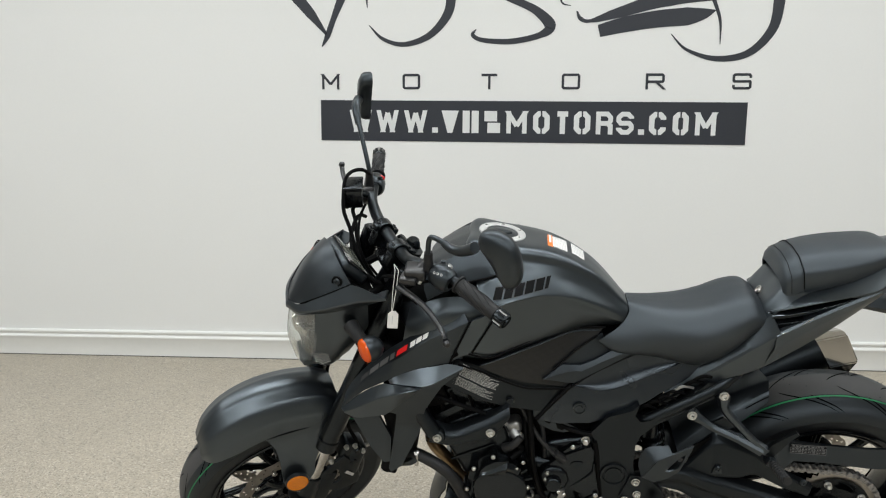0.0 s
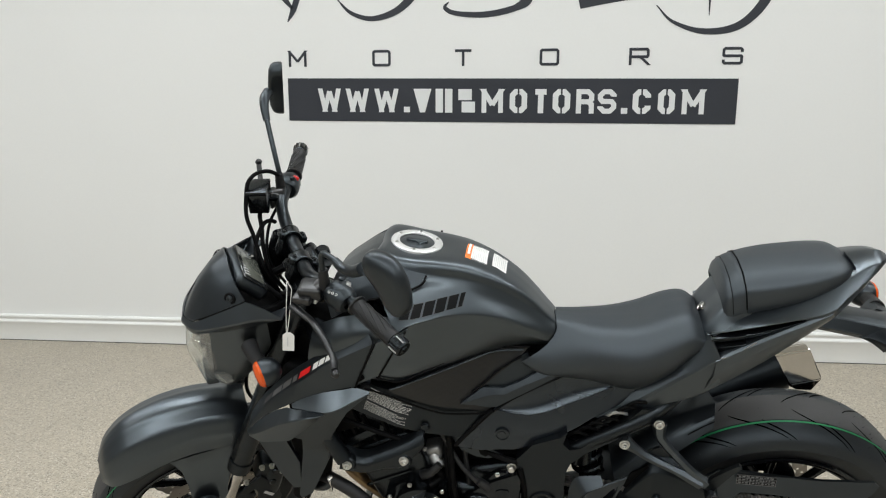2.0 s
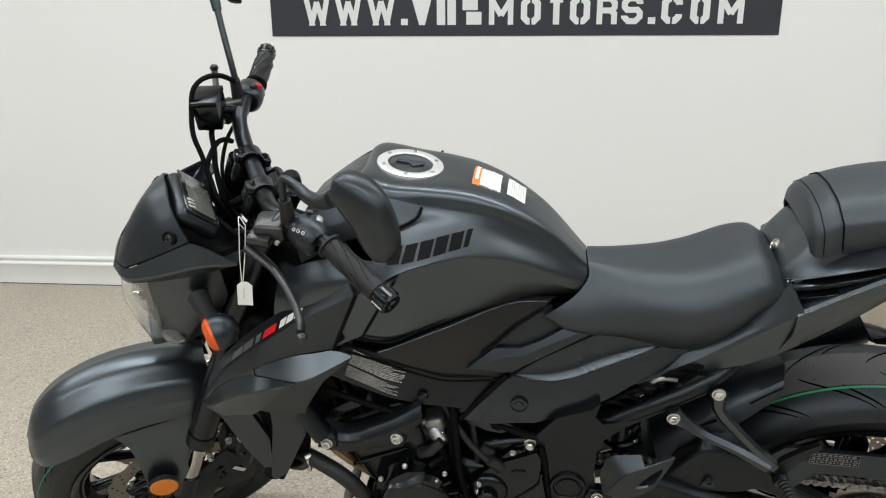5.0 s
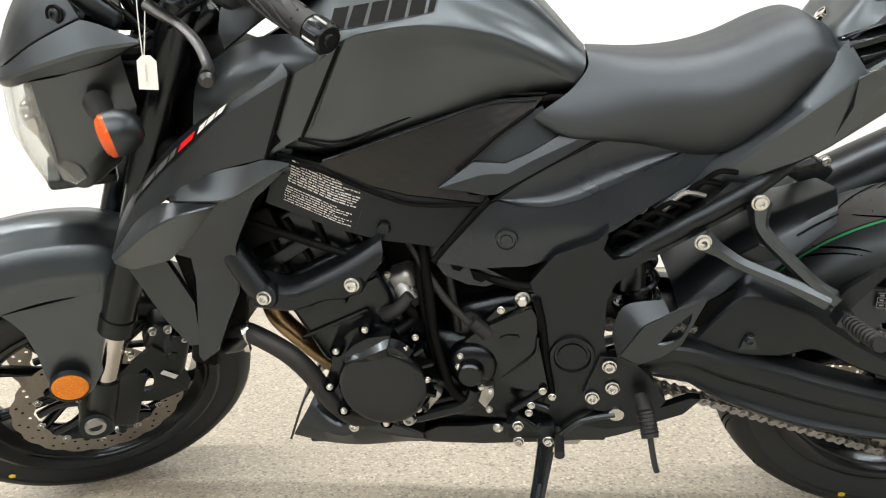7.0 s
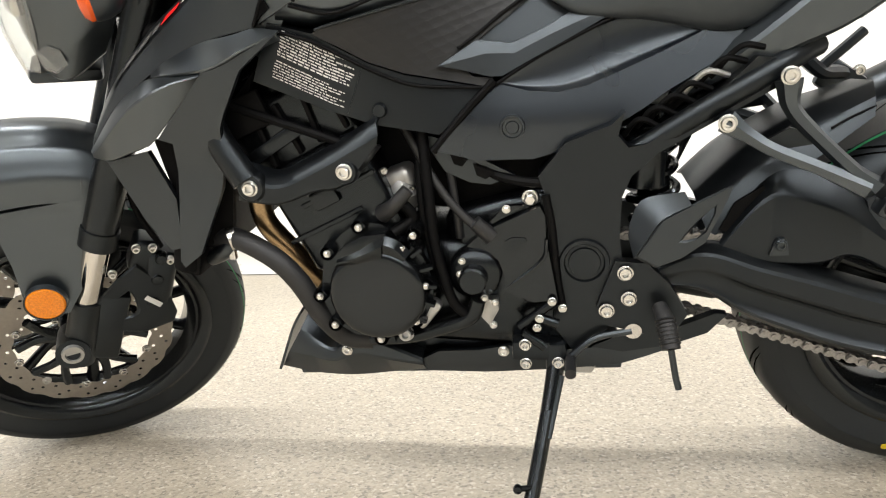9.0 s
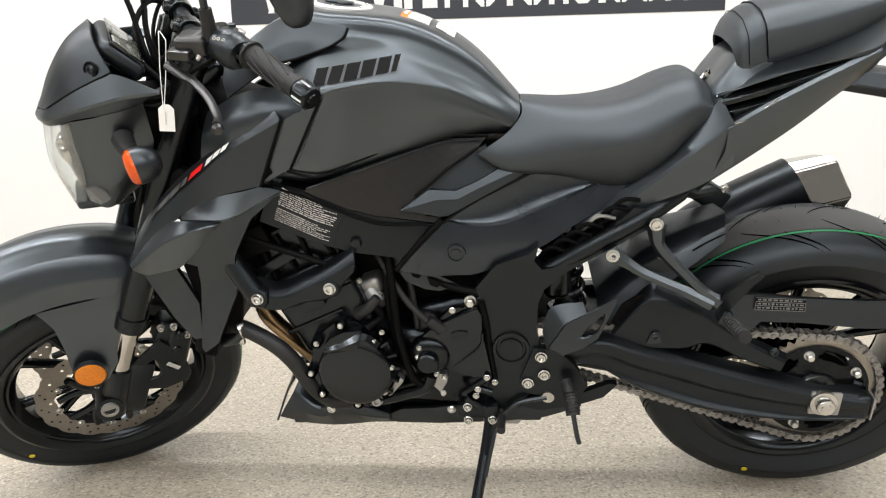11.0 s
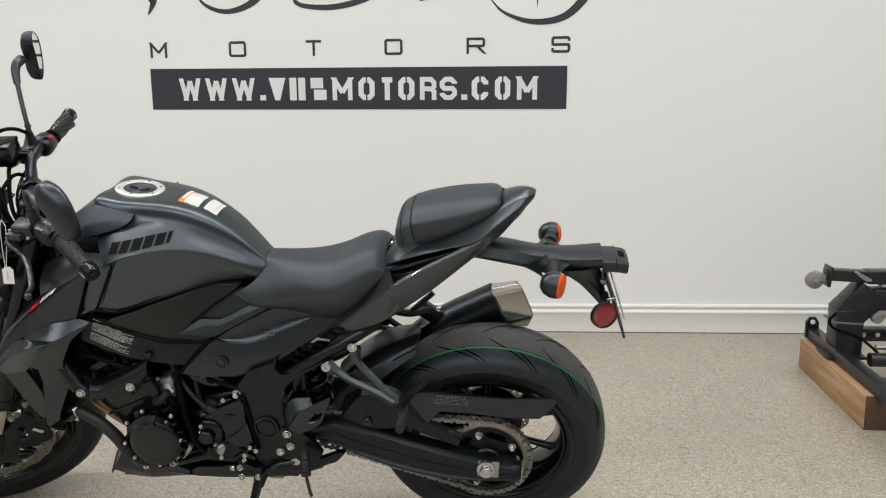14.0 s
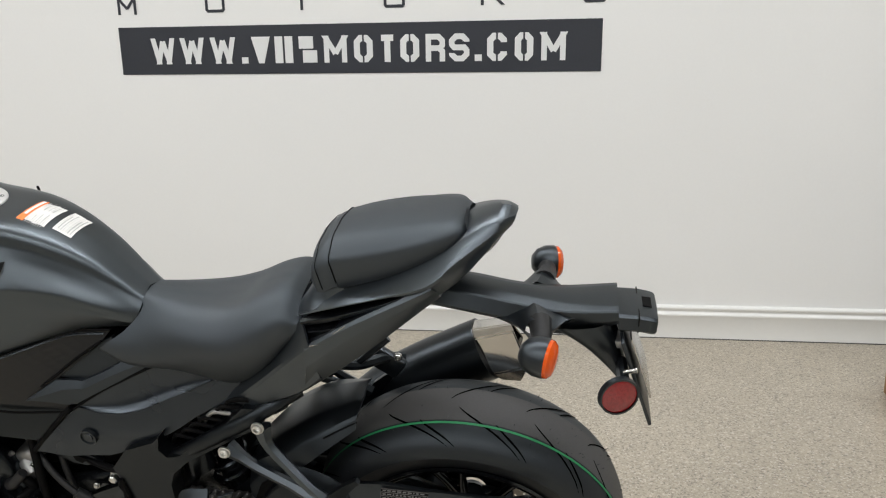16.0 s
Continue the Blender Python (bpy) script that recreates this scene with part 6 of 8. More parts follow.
part("sprocket_cover_mark", panel([(0.338, 0.464), (0.340, 0.473), (0.350, 0.478), (0.368, 0.477), (0.370, 0.472), (0.358, 0.461), (0.346, 0.458)], plain(-0.151, 0, 0.1, 0, 0.45), thick=0.004, lip=0.002), ENGINE, plate)
part("cover_gusset", panel([(0.308, 0.487), (0.328, 0.506), (0.342, 0.521), (0.368, 0.520)], plain(-0.138), thick=0.006, lip=0.003), GLOSS, plate)
bolts("cover_bolt", [(0.344, -0.141, 0.517)], 0.006, 0.005, socket=False)
part("cover_rib", tube([(0.340, -0.150, 0.405), (0.366, -0.151, 0.424), (0.392, -0.151, 0.448), (0.397, -0.149, 0.475)], 0.003, 6), GLOSS, plate)
part("cover_rib", tube([(0.345, -0.150, 0.400), (0.362, -0.150, 0.388), (0.372, -0.149, 0.386)], 0.003, 6), GLOSS, plate)
part("cover_gasket", tube([(0.397, -0.14, 0.535), (0.404, -0.14, 0.49), (0.408, -0.14, 0.43), (0.415, -0.14, 0.37)], 0.006, 8), DARK, bike)
part("water_pump_hose", tube([(-0.085, -0.13, 0.480), (-0.045, -0.155, 0.490), (0.012, -0.170, 0.466), (0.045, -0.172, 0.430), (0.072, -0.165, 0.371), (0.098, -0.150, 0.330), (0.135, -0.140, 0.320)], 0.0155, 14, 60), GRIP, bike, "thick black rubber coolant hose")
part("pump_pipe", tube([(0.135, -0.145, 0.324), (0.193, -0.150, 0.330), (0.246, -0.152, 0.345), (0.287, -0.158, 0.364), (0.300, -0.160, 0.392)], 0.0115, 12, 40), ENGINE, bike, "black pipe to the water pump")
part("hose_clamp", aimed(lathe([(0.0165, -0.006), (0.0178, -0.006), (0.0178, 0.006), (0.0165, 0.006)], 20), (-0.050, -0.154, 0.4895), (-0.9, -0.45, -0.2)), STEEL, bike, "bright steel hose clamp")
part("clamp_screw", block((0.010, 0.010, 0.016), (-0.051, -0.160, 0.468), bevel=0.002), STEEL, bike)
for k, (pp, rr) in enumerate(((((0.235, -0.13, 0.640), (0.241, -0.150, 0.545), (0.245, -0.158, 0.474), (0.263, -0.163, 0.395), (0.285, -0.158, 0.365)), 0.0075), (((0.205, -0.12, 0.640), (0.257, -0.140, 0.546), (0.300, -0.145, 0.495), (0.320, -0.14, 0.475)), 0.006),
                              (((0.225, -0.11, 0.640), (0.228, -0.14, 0.545), (0.236, -0.150, 0.47), (0.252, -0.15, 0.40)), 0.006), (((0.26, -0.10, 0.62), (0.27, -0.12, 0.54), (0.275, -0.12, 0.47)), 0.006), (((0.18, -0.13, 0.53), (0.205, -0.15, 0.53), (0.215, -0.15, 0.51), (0.19, -0.165, 0.495)), 0.008))):
    part("engine_hose", tube(pp, rr, 10), GRIP if k % 2 else DARK, bike)
part("cable_boot", tube([(0.300, -0.147, 0.502), (0.322, -0.142, 0.478)], [0.010, 0.012], 12), GRIP, bike)
part("thermostat", merge(block((0.05, 0.05, 0.036), (0.192, -0.105, 0.556), (0, -18, 0), 0.012, 3), tube([(0.195, -0.12, 0.545), (0.215, -0.14, 0.530)], [0.018, 0.014], 14)), CAST, bike, "bare cast aluminium thermostat housing")
bolts("thermostat_screw", [(0.178, -0.133, 0.575), (0.213, -0.133, 0.548)], 0.005, 0.005)
part("spark_cap", tube([(0.175, -0.155, 0.520), (0.195, -0.165, 0.535), (0.215, -0.16, 0.555)], [0.013, 0.010, 0.009], 12), GRIP, bike)
for y, dx in ((-0.125, 0.0), (-0.045, 0.012), (0.045, 0.012), (0.125, 0.0)):
    part("exhaust_header", tube([(0.045 + dx, y, 0.560), (-0.005 + dx, y, 0.555), (-0.012 + dx, y * 0.95, 0.505), (0.018 + dx, y * 0.85, 0.450), (0.055 + dx, y * 0.6, 0.38), (0.10 + dx, y * 0.4, 0.305), (0.20, y * 0.35, 0.275), (0.32, y * 0.3, 0.275)], 0.0165, 14, 48), BRONZE, bike, "heat-tinted steel exhaust header pipe")
part("collector_pipe", tube([(0.30, 0.0, 0.275), (0.45, 0.04, 0.29), (0.60, 0.09, 0.31), (0.72, 0.15, 0.35), (0.83, 0.20, 0.40)], 0.026, 16, 30), GLOSS, bike)
part("pump_bracket", block((0.018, 0.02, 0.05), (0.228, -0.160, 0.372), (0, 40, 0), 0.006), CAST, bike)
part("drain_plug", aimed(bolt_shape(0.011, 0.008), (0.196, -0.180, 0.349), (0, -1, 0)), CAST, bike)
part("case_web", panel([(0.308, 0.384), (0.325, 0.385), (0.326, 0.368), (0.312, 0.344), (0.301, 0.358)], plain(-0.146), thick=0.02, lip=0.003), CAST, bike, "bare cast aluminium web")
for p, q in (((0.355, -0.15, 0.345), (0.405, -0.155, 0.385)), ((0.385, -0.155, 0.36), (0.41, -0.158, 0.352)), ((0.36, -0.15, 0.335), (0.39, -0.152, 0.312))):
    part("shift_linkage", tube([p, mid(p, q), q], 0.007, 10), ENGINE, bike)
bolts("linkage_bolt", [(0.384, -0.162, 0.362), (0.402, -0.162, 0.388), (0.416, -0.162, 0.378), (0.38, -0.162, 0.348)], 0.006, 0.005, socket=False)
part("wiring_bundle", tube([(0.41, -0.10, 0.57), (0.40, -0.13, 0.55), (0.33, -0.12, 0.56), (0.28, -0.11, 0.60)], 0.007, 8), DARK, bike)
part("engine_core", block((0.38, 0.18, 0.18), (0.28, 0, 0.585), (0, 4, 0), 0.03), DARK, bike)
part("frame_core", block((0.34, 0.10, 0.13), (0.32, 0, 0.73), (0, 0, 0), 0.03), DARK, bike)
part("airbox", block((0.26, 0.09, 0.12), (0.62, 0.02, 0.70), (0, -30, 0), 0.03), DARK, bike)
for k in range(7):
    rnd = random.Random(40 + k)
    part("wiring", tube([(0.50 + 0.018 * k, -0.10, 0.60 + 0.012 * k), (0.52 + 0.02 * k, -0.112, 0.625 + 0.014 * k), (0.55 + 0.02 * k, -0.105, 0.610 + 0.016 * k)], 0.004, 8), (CAST if k == 4 else DARK), bike)
part("shock_mount", block((0.06, 0.10, 0.05), (0.535, -0.03, 0.665), (0, 20, 0), 0.01), CAST, bike)

# belly pan
both("belly_pan", facets([[(0.022, -0.096, 0.342), (0.044, -0.100, 0.318), (0.072, -0.106, 0.304), (0.107, -0.108, 0.332), (0.157, -0.108, 0.310), (0.205, -0.106, 0.285)], [(0.012, -0.112, 0.322), (0.040, -0.124, 0.306), (0.072, -0.136, 0.300), (0.107, -0.140, 0.328), (0.157, -0.138, 0.306), (0.205, -0.132, 0.280)],
                          [(-0.012, -0.116, 0.284), (0.030, -0.130, 0.284), (0.072, -0.143, 0.284), (0.110, -0.146, 0.298), (0.157, -0.143, 0.286), (0.205, -0.134, 0.272)], [(-0.032, -0.100, 0.250), (0.022, -0.112, 0.246), (0.072, -0.118, 0.245), (0.110, -0.118, 0.246), (0.157, -0.116, 0.250), (0.205, -0.112, 0.252)]], 24, 0.003), PANEL, bike, "black plastic belly pan", angle=24)
both("belly_pan_rear", panel([(0.195, 0.272), (0.23, 0.290), (0.29, 0.292), (0.335, 0.300), (0.40, 0.292), (0.47, 0.298), (0.56, 0.318), (0.575, 0.300), (0.50, 0.270), (0.42, 0.258), (0.30, 0.250), (0.215, 0.252)],
                             lambda x, z: -0.125 + 0.3 * max(0, 0.28 - z), thick=0.005), PANEL, bike)
part("belly_floor", block((0.50, 0.22, 0.01), (0.25, 0, 0.252), (0, -1.5, 0), 0.004), PANEL, bike)
part("belly_nose", patch([[(-0.034, -0.115, 0.252), (-0.045, 0, 0.25), (-0.034, 0.115, 0.252)], [(-0.005, -0.11, 0.32), (-0.012, 0, 0.32), (-0.005, 0.11, 0.32)], [(0.012, -0.11, 0.348), (0.01, 0, 0.35), (0.012, 0.11, 0.348)]], 10, 8, False, 0.004), PANEL, bike)
bolts("pan_screw", [(0.094, -0.146, 0.303), (0.328, -0.130, 0.293)], 0.008, 0.004)
part("kick_plate", panel([(0.40, 0.258), (0.47, 0.268), (0.455, 0.246), (0.42, 0.246)], plain(-0.11), thick=0.004, lip=0.001), CAST, bike)

# radiator and shrouds
rad = part("radiator", block((0.035, 0.34, 0.30), (-0.085, 0, 0.585), (0, 14, 0), 0.006), DARK, bike)
for k in range(14):
    part("radiator_fin", block((0.004, 0.31, 0.003), (-0.107 + 0.005 * k - 0.026, 0, 0.475 + 0.0185 * k), (0, 14, 0), 0.0), ENGINE, rad)
both("radiator_tank", tube([(-0.125, -0.16, 0.45), (-0.055, -0.16, 0.73)], 0.020, 12), DARK, bike)


STRIP = [(-0.228, -0.150, 0.640), (-0.216, -0.146, 0.674), (-0.176, -0.146, 0.726), (-0.115, -0.148, 0.782), (-0.06, -0.150, 0.820), (-0.004, -0.152, 0.855), (0.085, -0.168, 0.899)]
SHROUD_EDGE = [(-0.234, -0.160, 0.628), (-0.215, -0.165, 0.657), (-0.163, -0.175, 0.716), (-0.102, -0.182, 0.766), (-0.047, -0.186, 0.807), (0.004, -0.188, 0.842), (0.096, -0.186, 0.888)]
VALLEY = [(-0.230, -0.160, 0.625), (-0.205, -0.170, 0.656), (-0.167, -0.180, 0.691), (-0.118, -0.190, 0.721), (-0.074, -0.193, 0.746), (-0.026, -0.193, 0.765), (0.046, -0.188, 0.779)]
both("shroud", facets([STRIP, SHROUD_EDGE, VALLEY], 30, 0.003, False, 0.005), PANEL, bike, "black radiator shroud", angle=24)
CREST_TOP = [(-0.100, -0.193, 0.731), (-0.074, -0.195, 0.747), (-0.026, -0.195, 0.765), (0.018, -0.192, 0.772), (0.048, -0.191, 0.778), (0.082, -0.198, 0.774)]
CREST_RIDGE = [(-0.094, -0.205, 0.728), (-0.053, -0.217, 0.731), (-0.014, -0.228, 0.7345), (0.012, -0.227, 0.742), (0.040, -0.220, 0.755), (0.080, -0.203, 0.770)]
both("shroud_facet", facets([CREST_TOP, CREST_RIDGE, [(x, y + 0.014, z - 0.008) for x, y, z in CREST_RIDGE]], 22, 0.0025), PAINT, bike, angle=24)
SCOOP_RIM = [(-0.232, -0.164, 0.628), (-0.167, -0.182, 0.690), (-0.118, -0.193, 0.720), (-0.092, -0.206, 0.7270), (-0.053, -0.214, 0.7285), (-0.018, -0.226, 0.7310)]
SCOOP_RIDGE = [(-0.222, -0.176, 0.627), (-0.180, -0.198, 0.656), (-0.133, -0.216, 0.689), (-0.095, -0.227, 0.708), (-0.055, -0.232, 0.7225), (-0.016, -0.230, 0.7295)]
SCOOP_LOW = [(-0.224, -0.172, 0.619), (-0.188, -0.190, 0.618), (-0.150, -0.200, 0.629), (-0.125, -0.206, 0.637), (-0.102, -0.211, 0.650), (-0.020, -0.222, 0.726)]
both("shroud_scoop", facets([SCOOP_RIM, SCOOP_RIDGE, SCOOP_LOW, [(x, y + 0.012, z + 0.004) for x, y, z in SCOOP_LOW]], 24, 0.0025), PAINT, bike, angle=24)
both("shroud_fang", panel([(-0.016, 0.7325), (0.002, 0.738), (0.033, 0.7515), (0.079, 0.769), (0.031, 0.731), (-0.001, 0.680), (-0.013, 0.659), (-0.037, 0.571), (-0.060, 0.526), (-0.084, 0.479), (-0.112, 0.460), (-0.117, 0.470), (-0.096, 0.577), (-0.085, 0.641), (-0.104, 0.648)],
                          lambda x, z: -0.190 - 0.036 * min(1, max(0, (z - 0.60) / 0.13)) + 0.25 * max(0, x + 0.005) + 0.12 * max(0, x + 0.085 - 0.9 * max(0, z - 0.58)), 0.006, 0.004, 0.014), PANEL, bike)
both("shroud_fin", panel([(-0.206, 0.622), (-0.190, 0.616), (-0.135, 0.628), (-0.106, 0.560), (-0.113, 0.488), (-0.131, 0.484), (-0.162, 0.528)], plain(-0.181, -0.10, 0, -0.15), 0.006), PANEL, bike)
both("neck_panel", panel([(0.052, 0.782), (0.104, 0.888), (0.141, 0.903), (0.172, 0.922), (0.160, 0.900), (0.112, 0.812)], plain(-0.184), 0.006, 0.003, 0.02), PAINT, bike)
both("shroud_backing", panel([(0.070, 0.800), (0.03, 0.770), (-0.05, 0.720), (-0.12, 0.660), (-0.12, 0.72), (-0.05, 0.79), (0.05, 0.84)], plain(-0.178, -0.15, 0, 0.0), 0.004), DARK, bike)
# dark sheet between fin and fang, painted as the shade of the opening
both("shroud_vent_shade", panel([(-0.128, 0.642), (-0.085, 0.642), (-0.098, 0.560), (-0.112, 0.550)], plain(-0.172), 0.004, 0.0), DARK, bike)
both("shroud_inner", panel([(-0.12, 0.62), (-0.02, 0.68), (0.02, 0.72), (-0.03, 0.60), (-0.05, 0.50), (-0.10, 0.47)], plain(-0.150), 0.006), DARK, bike)
both("radiator_foot", tube([(-0.095, -0.14, 0.455), (-0.065, -0.155, 0.470), (-0.045, -0.155, 0.488)], 0.012, 10), PANEL, bike)

# ---- fork, wheel guard, lamp, bars: all turned with the steering ----
def fork_at(y, z, off=0.0):
    return (-0.45 + 0.4727 * (z - 0.299) + off, y, z)


for sgn in (-1, 1):
    y = sgn * 0.102
    leg = part("fork_tube", tube([fork_at(y, 0.500), fork_at(y, 1.0)], 0.027, 24), ENGINE, bike, "black upside-down fork tube", m=STEER)
    part("fork_collar", tube([fork_at(y, 0.492), fork_at(y, 0.520)], 0.0295, 24), FRAME, leg)
    part("fork_slider", tube([fork_at(y, 0.36), fork_at(y, 0.500)], 0.0205, 24), CHROME, bike, "polished fork slider", m=STEER)
    foot = part("fork_foot", merge(tube([fork_at(y, 0.290, 0.004), fork_at(y, 0.34, 0.004), fork_at(y, 0.398)], [0.028, 0.026, 0.025], 20), tube([(-0.448, y + 0.030 * sgn, 0.320), (-0.448, y - 0.035 * sgn, 0.312)], 0.027, 20),
                                   block((0.05, 0.03, 0.13), fork_at(y, 0.34, 0.045), (0, 25, 0), 0.008)), FRAME, bike, m=STEER)
    part("axle_end", aimed(lathe([(0, -0.002), (0.011, -0.002), (0.012, -0.006), (0.017, -0.006), (0.0185, 0.004)], 20), (-0.448, y + sgn * 0.028, 0.321), (0, sgn, 0)), CAST, foot)
    outer = [(-0.414, 0.350), (-0.404, 0.384), (-0.380, 0.404), (-0.350, 0.428), (-0.313, 0.448), (-0.296, 0.420), (-0.281, 0.394), (-0.276, 0.334), (-0.286, 0.316), (-0.333, 0.312), (-0.389, 0.334)]
    inner = [(-0.364, 0.358), (-0.363, 0.372), (-0.360, 0.384), (-0.352, 0.394), (-0.338, 0.400), (-0.335, 0.394), (-0.333, 0.384), (-0.334, 0.364), (-0.338, 0.356), (-0.346, 0.352), (-0.356, 0.352)]
    plate_half = ring_plate(outer, inner, lambda x, z: -0.116 + 0.10 * max(0, x + 0.31), 0.022)
    cal_shape = merge(plate_half if sgn < 0 else flipped(plate_half), block((0.050, 0.070, 0.105), (-0.288, sgn * 0.080, 0.405), (0, 22, 0), 0.012, 3), block((0.040, 0.050, 0.060), (-0.300, sgn * 0.086, 0.452), (0, 30, 0), 0.010, 3))
    cal = part("brake_caliper", cal_shape, FRAME, bike, "black radial brake caliper", angle=30, m=STEER)
    for dz in (-0.045, 0.005, 0.05):
        part("caliper_piston", aimed(lathe([(0, -0.006), (0.008, -0.005), (0.0115, 0.0), (0.012, 0.008)], 20), (-0.292 + dz * 0.35, sgn * 0.113, 0.405 + dz * 0.8), (0, sgn, 0)), ENGINE, cal)
    for px, pz in ((-0.282, 0.470), (-0.352, 0.440), (-0.306, 0.476), (-0.262, 0.440)):
        part("caliper_bolt", aimed(bolt_shape(0.0068, 0.008), (px, sgn * 0.113, pz), (0, sgn, 0)), ZINC, cal)
    part("caliper_mark", block((0.030, 0.001, 0.009), (-0.306, sgn * 0.1185, 0.372), (0, 50, 0), 0.0), PALE_INK, cal)
    part("caliper_pin", tube([(-0.285, sgn * 0.09, 0.425), (-0.235, sgn * 0.09, 0.43)], 0.006, 8), CAST, cal)
    part("brake_hose", tube([(-0.27, sgn * 0.10, 0.46), (-0.29, sgn * 0.09, 0.56), (-0.25, sgn * 0.075, 0.70), (-0.19, sgn * 0.05, 0.82)], 0.005, 8), DARK, bike, m=STEER)

part("front_axle", tube([(-0.448, -0.10, 0.312), (-0.448, 0.10, 0.295)], 0.012, 16), STEEL, bike, m=STEER)
FEND_TOP = [(-0.668, 0, 0.560), (-0.64, 0, 0.607), (-0.585, 0, 0.651), (-0.51, 0, 0.674), (-0.43, 0, 0.676), (-0.35, 0, 0.658), (-0.30, 0, 0.63)]


def fend(y, dz, tip=0.5):
    """A line along the mudguard at a sideways place y, lowered by dz, drawn in towards the nose."""
    k = (tip, 0.80, 0.95, 1, 1, 1, 0.97)
    d = (0.3, 0.75, 1, 1, 1, 1, 1)
    return [(x + 0.004 * (1 - f), y * f, z - dz * g) for (x, _, z), f, g in zip(FEND_TOP, k, d)]


fend_rails = [FEND_TOP, fend(-0.020, 0.002), fend(-0.036, 0.009), fend(-0.050, 0.015), fend(-0.060, 0.020), fend(-0.069, 0.031), fend(-0.078, 0.046), fend(-0.085, 0.058), fend(-0.088, 0.070), fend(-0.091, 0.098)]
part("front_fender", patch(fend_rails, 42, 40, True, 0.003), PAINT, bike, "matt black front mudguard with moulded ribs", angle=60, m=STEER)
both("fender_stay", panel([(-0.505, 0.576), (-0.36, 0.570), (-0.350, 0.60), (-0.355, 0.555), (-0.372, 0.52), (-0.40, 0.43), (-0.428, 0.398), (-0.470, 0.402), (-0.484, 0.425), (-0.482, 0.49), (-0.486, 0.535)],
                          lambda x, z: -0.091 - 0.22 * max(0, 0.56 - z), 0.006), PAINT, bike, m=STEER)
for sgn in (-1, 1):
    fr = part("fork_reflector", aimed(lathe([(0, -0.005), (0.026, -0.005), (0.0285, -0.003), (0.029, 0.0)], 36), (-0.452, sgn * 0.138, 0.434), (-0.1, sgn, 0)), AMBER, bike, "round amber reflector on the fork", m=STEER)
    part("reflector_rim", aimed(lathe([(0.029, -0.004), (0.031, -0.004), (0.0315, 0.006), (0.02, 0.014), (0, 0.014)], 36), (-0.452, sgn * 0.138, 0.434), (-0.1, sgn, 0)), PANEL, fr)
    part("reflector_bolt", aimed(bolt_shape(0.006, 0.012), (-0.452, sgn * 0.125, 0.398), (0, sgn, -0.4)), ZINC, fr)

# headlamp
COWL_MID = [(-0.379, 0, 0.930), (-0.343, 0, 0.990), (-0.300, 0, 1.038), (-0.259, 0, 1.059)]
COWL_A = [(-0.372, -0.024, 0.933), (-0.333, -0.040, 0.986), (-0.293, -0.047, 1.027), (-0.262, -0.048, 1.048)]
COWL_A2 = [(-0.366, -0.036, 0.940), (-0.325, -0.060, 0.981), (-0.287, -0.071, 1.012), (-0.258, -0.075, 1.031)]
COWL_C = [(-0.360, -0.045, 0.945), (-0.320, -0.075, 0.974), (-0.284, -0.090, 0.992), (-0.249, -0.098, 1.005)]
cowl = part("headlight_cowl", facets([COWL_MID, COWL_A, COWL_A2, COWL_C], 22, 0.012, True, 0.004), PANEL, bike, "black plastic fly screen cowl", angle=40, m=STEER)
for sgn in (-1, 1):
    part("cowl_screw", aimed(bolt_shape(0.007, 0.003), (-0.277, sgn * 0.083, 1.009), (-0.62, sgn * 0.72, 0.3)), PANEL, cowl)
    part("cowl_screw_cup", aimed(lathe([(0.0085, -0.0005), (0.0125, -0.001), (0.0135, 0.002)], 20), (-0.277, sgn * 0.083, 1.009), (-0.62, sgn * 0.72, 0.3)), DARK, cowl)
WING_TOP = [(-0.381, 0, 0.928), (-0.362, -0.047, 0.943), (-0.321, -0.078, 0.972), (-0.285, -0.093, 0.990), (-0.248, -0.102, 1.003), (-0.186, -0.158, 0.983)]
WING_MID = [(-0.388, 0, 0.920), (-0.371, -0.056, 0.929), (-0.331, -0.094, 0.948), (-0.288, -0.114, 0.961), (-0.242, -0.130, 0.971), (-0.186, -0.161, 0.980)]
WING_LOW = [(-0.387, 0, 0.905), (-0.367, -0.053, 0.914), (-0.324, -0.087, 0.931), (-0.280, -0.107, 0.938), (-0.236, -0.123, 0.948), (-0.186, -0.159, 0.978)]
both("cowl_wing", facets([WING_TOP, WING_MID, WING_LOW, [(x + 0.02, y * 0.8, z) for x, y, z in WING_LOW]], 30, 0.003), PAINT, bike, angle=24, m=STEER)
# shadow line under the cowl's lower edge, drawn with a dark tube
both("cowl_seam_shade", tube([(x - 0.001, y * 1.02, z - 0.001) for x, y, z in COWL_C], 0.0017, 6, 24), DARK, cowl)
LAMP_TOP = [(-0.381, 0, 0.904), (-0.364, -0.046, 0.911), (-0.336, -0.074, 0.924)]
LAMP_MID = [(-0.394, 0, 0.825), (-0.378, -0.046, 0.822), (-0.341, -0.071, 0.822)]
LAMP_LOW = [(-0.382, 0, 0.740), (-0.373, -0.030, 0.741), (-0.356, -0.044, 0.752)]
lamp_unit = part("headlight", patch([[mid(p, (-0.20, 0, 0.83), 0.14) for p in r] for r in (LAMP_TOP, LAMP_MID, LAMP_LOW)], 12, 12, False), GLOSS, bike, "faceted headlight reflector bowl", m=STEER)
part("reflector_half", flipped(patch([[mid(p, (-0.20, 0, 0.83), 0.14) for p in r] for r in (LAMP_TOP, LAMP_MID, LAMP_LOW)], 12, 12, False)), GLOSS, lamp_unit)
lens_l = patch([LAMP_TOP, LAMP_MID, LAMP_LOW], 14, 14, False, 0.003)
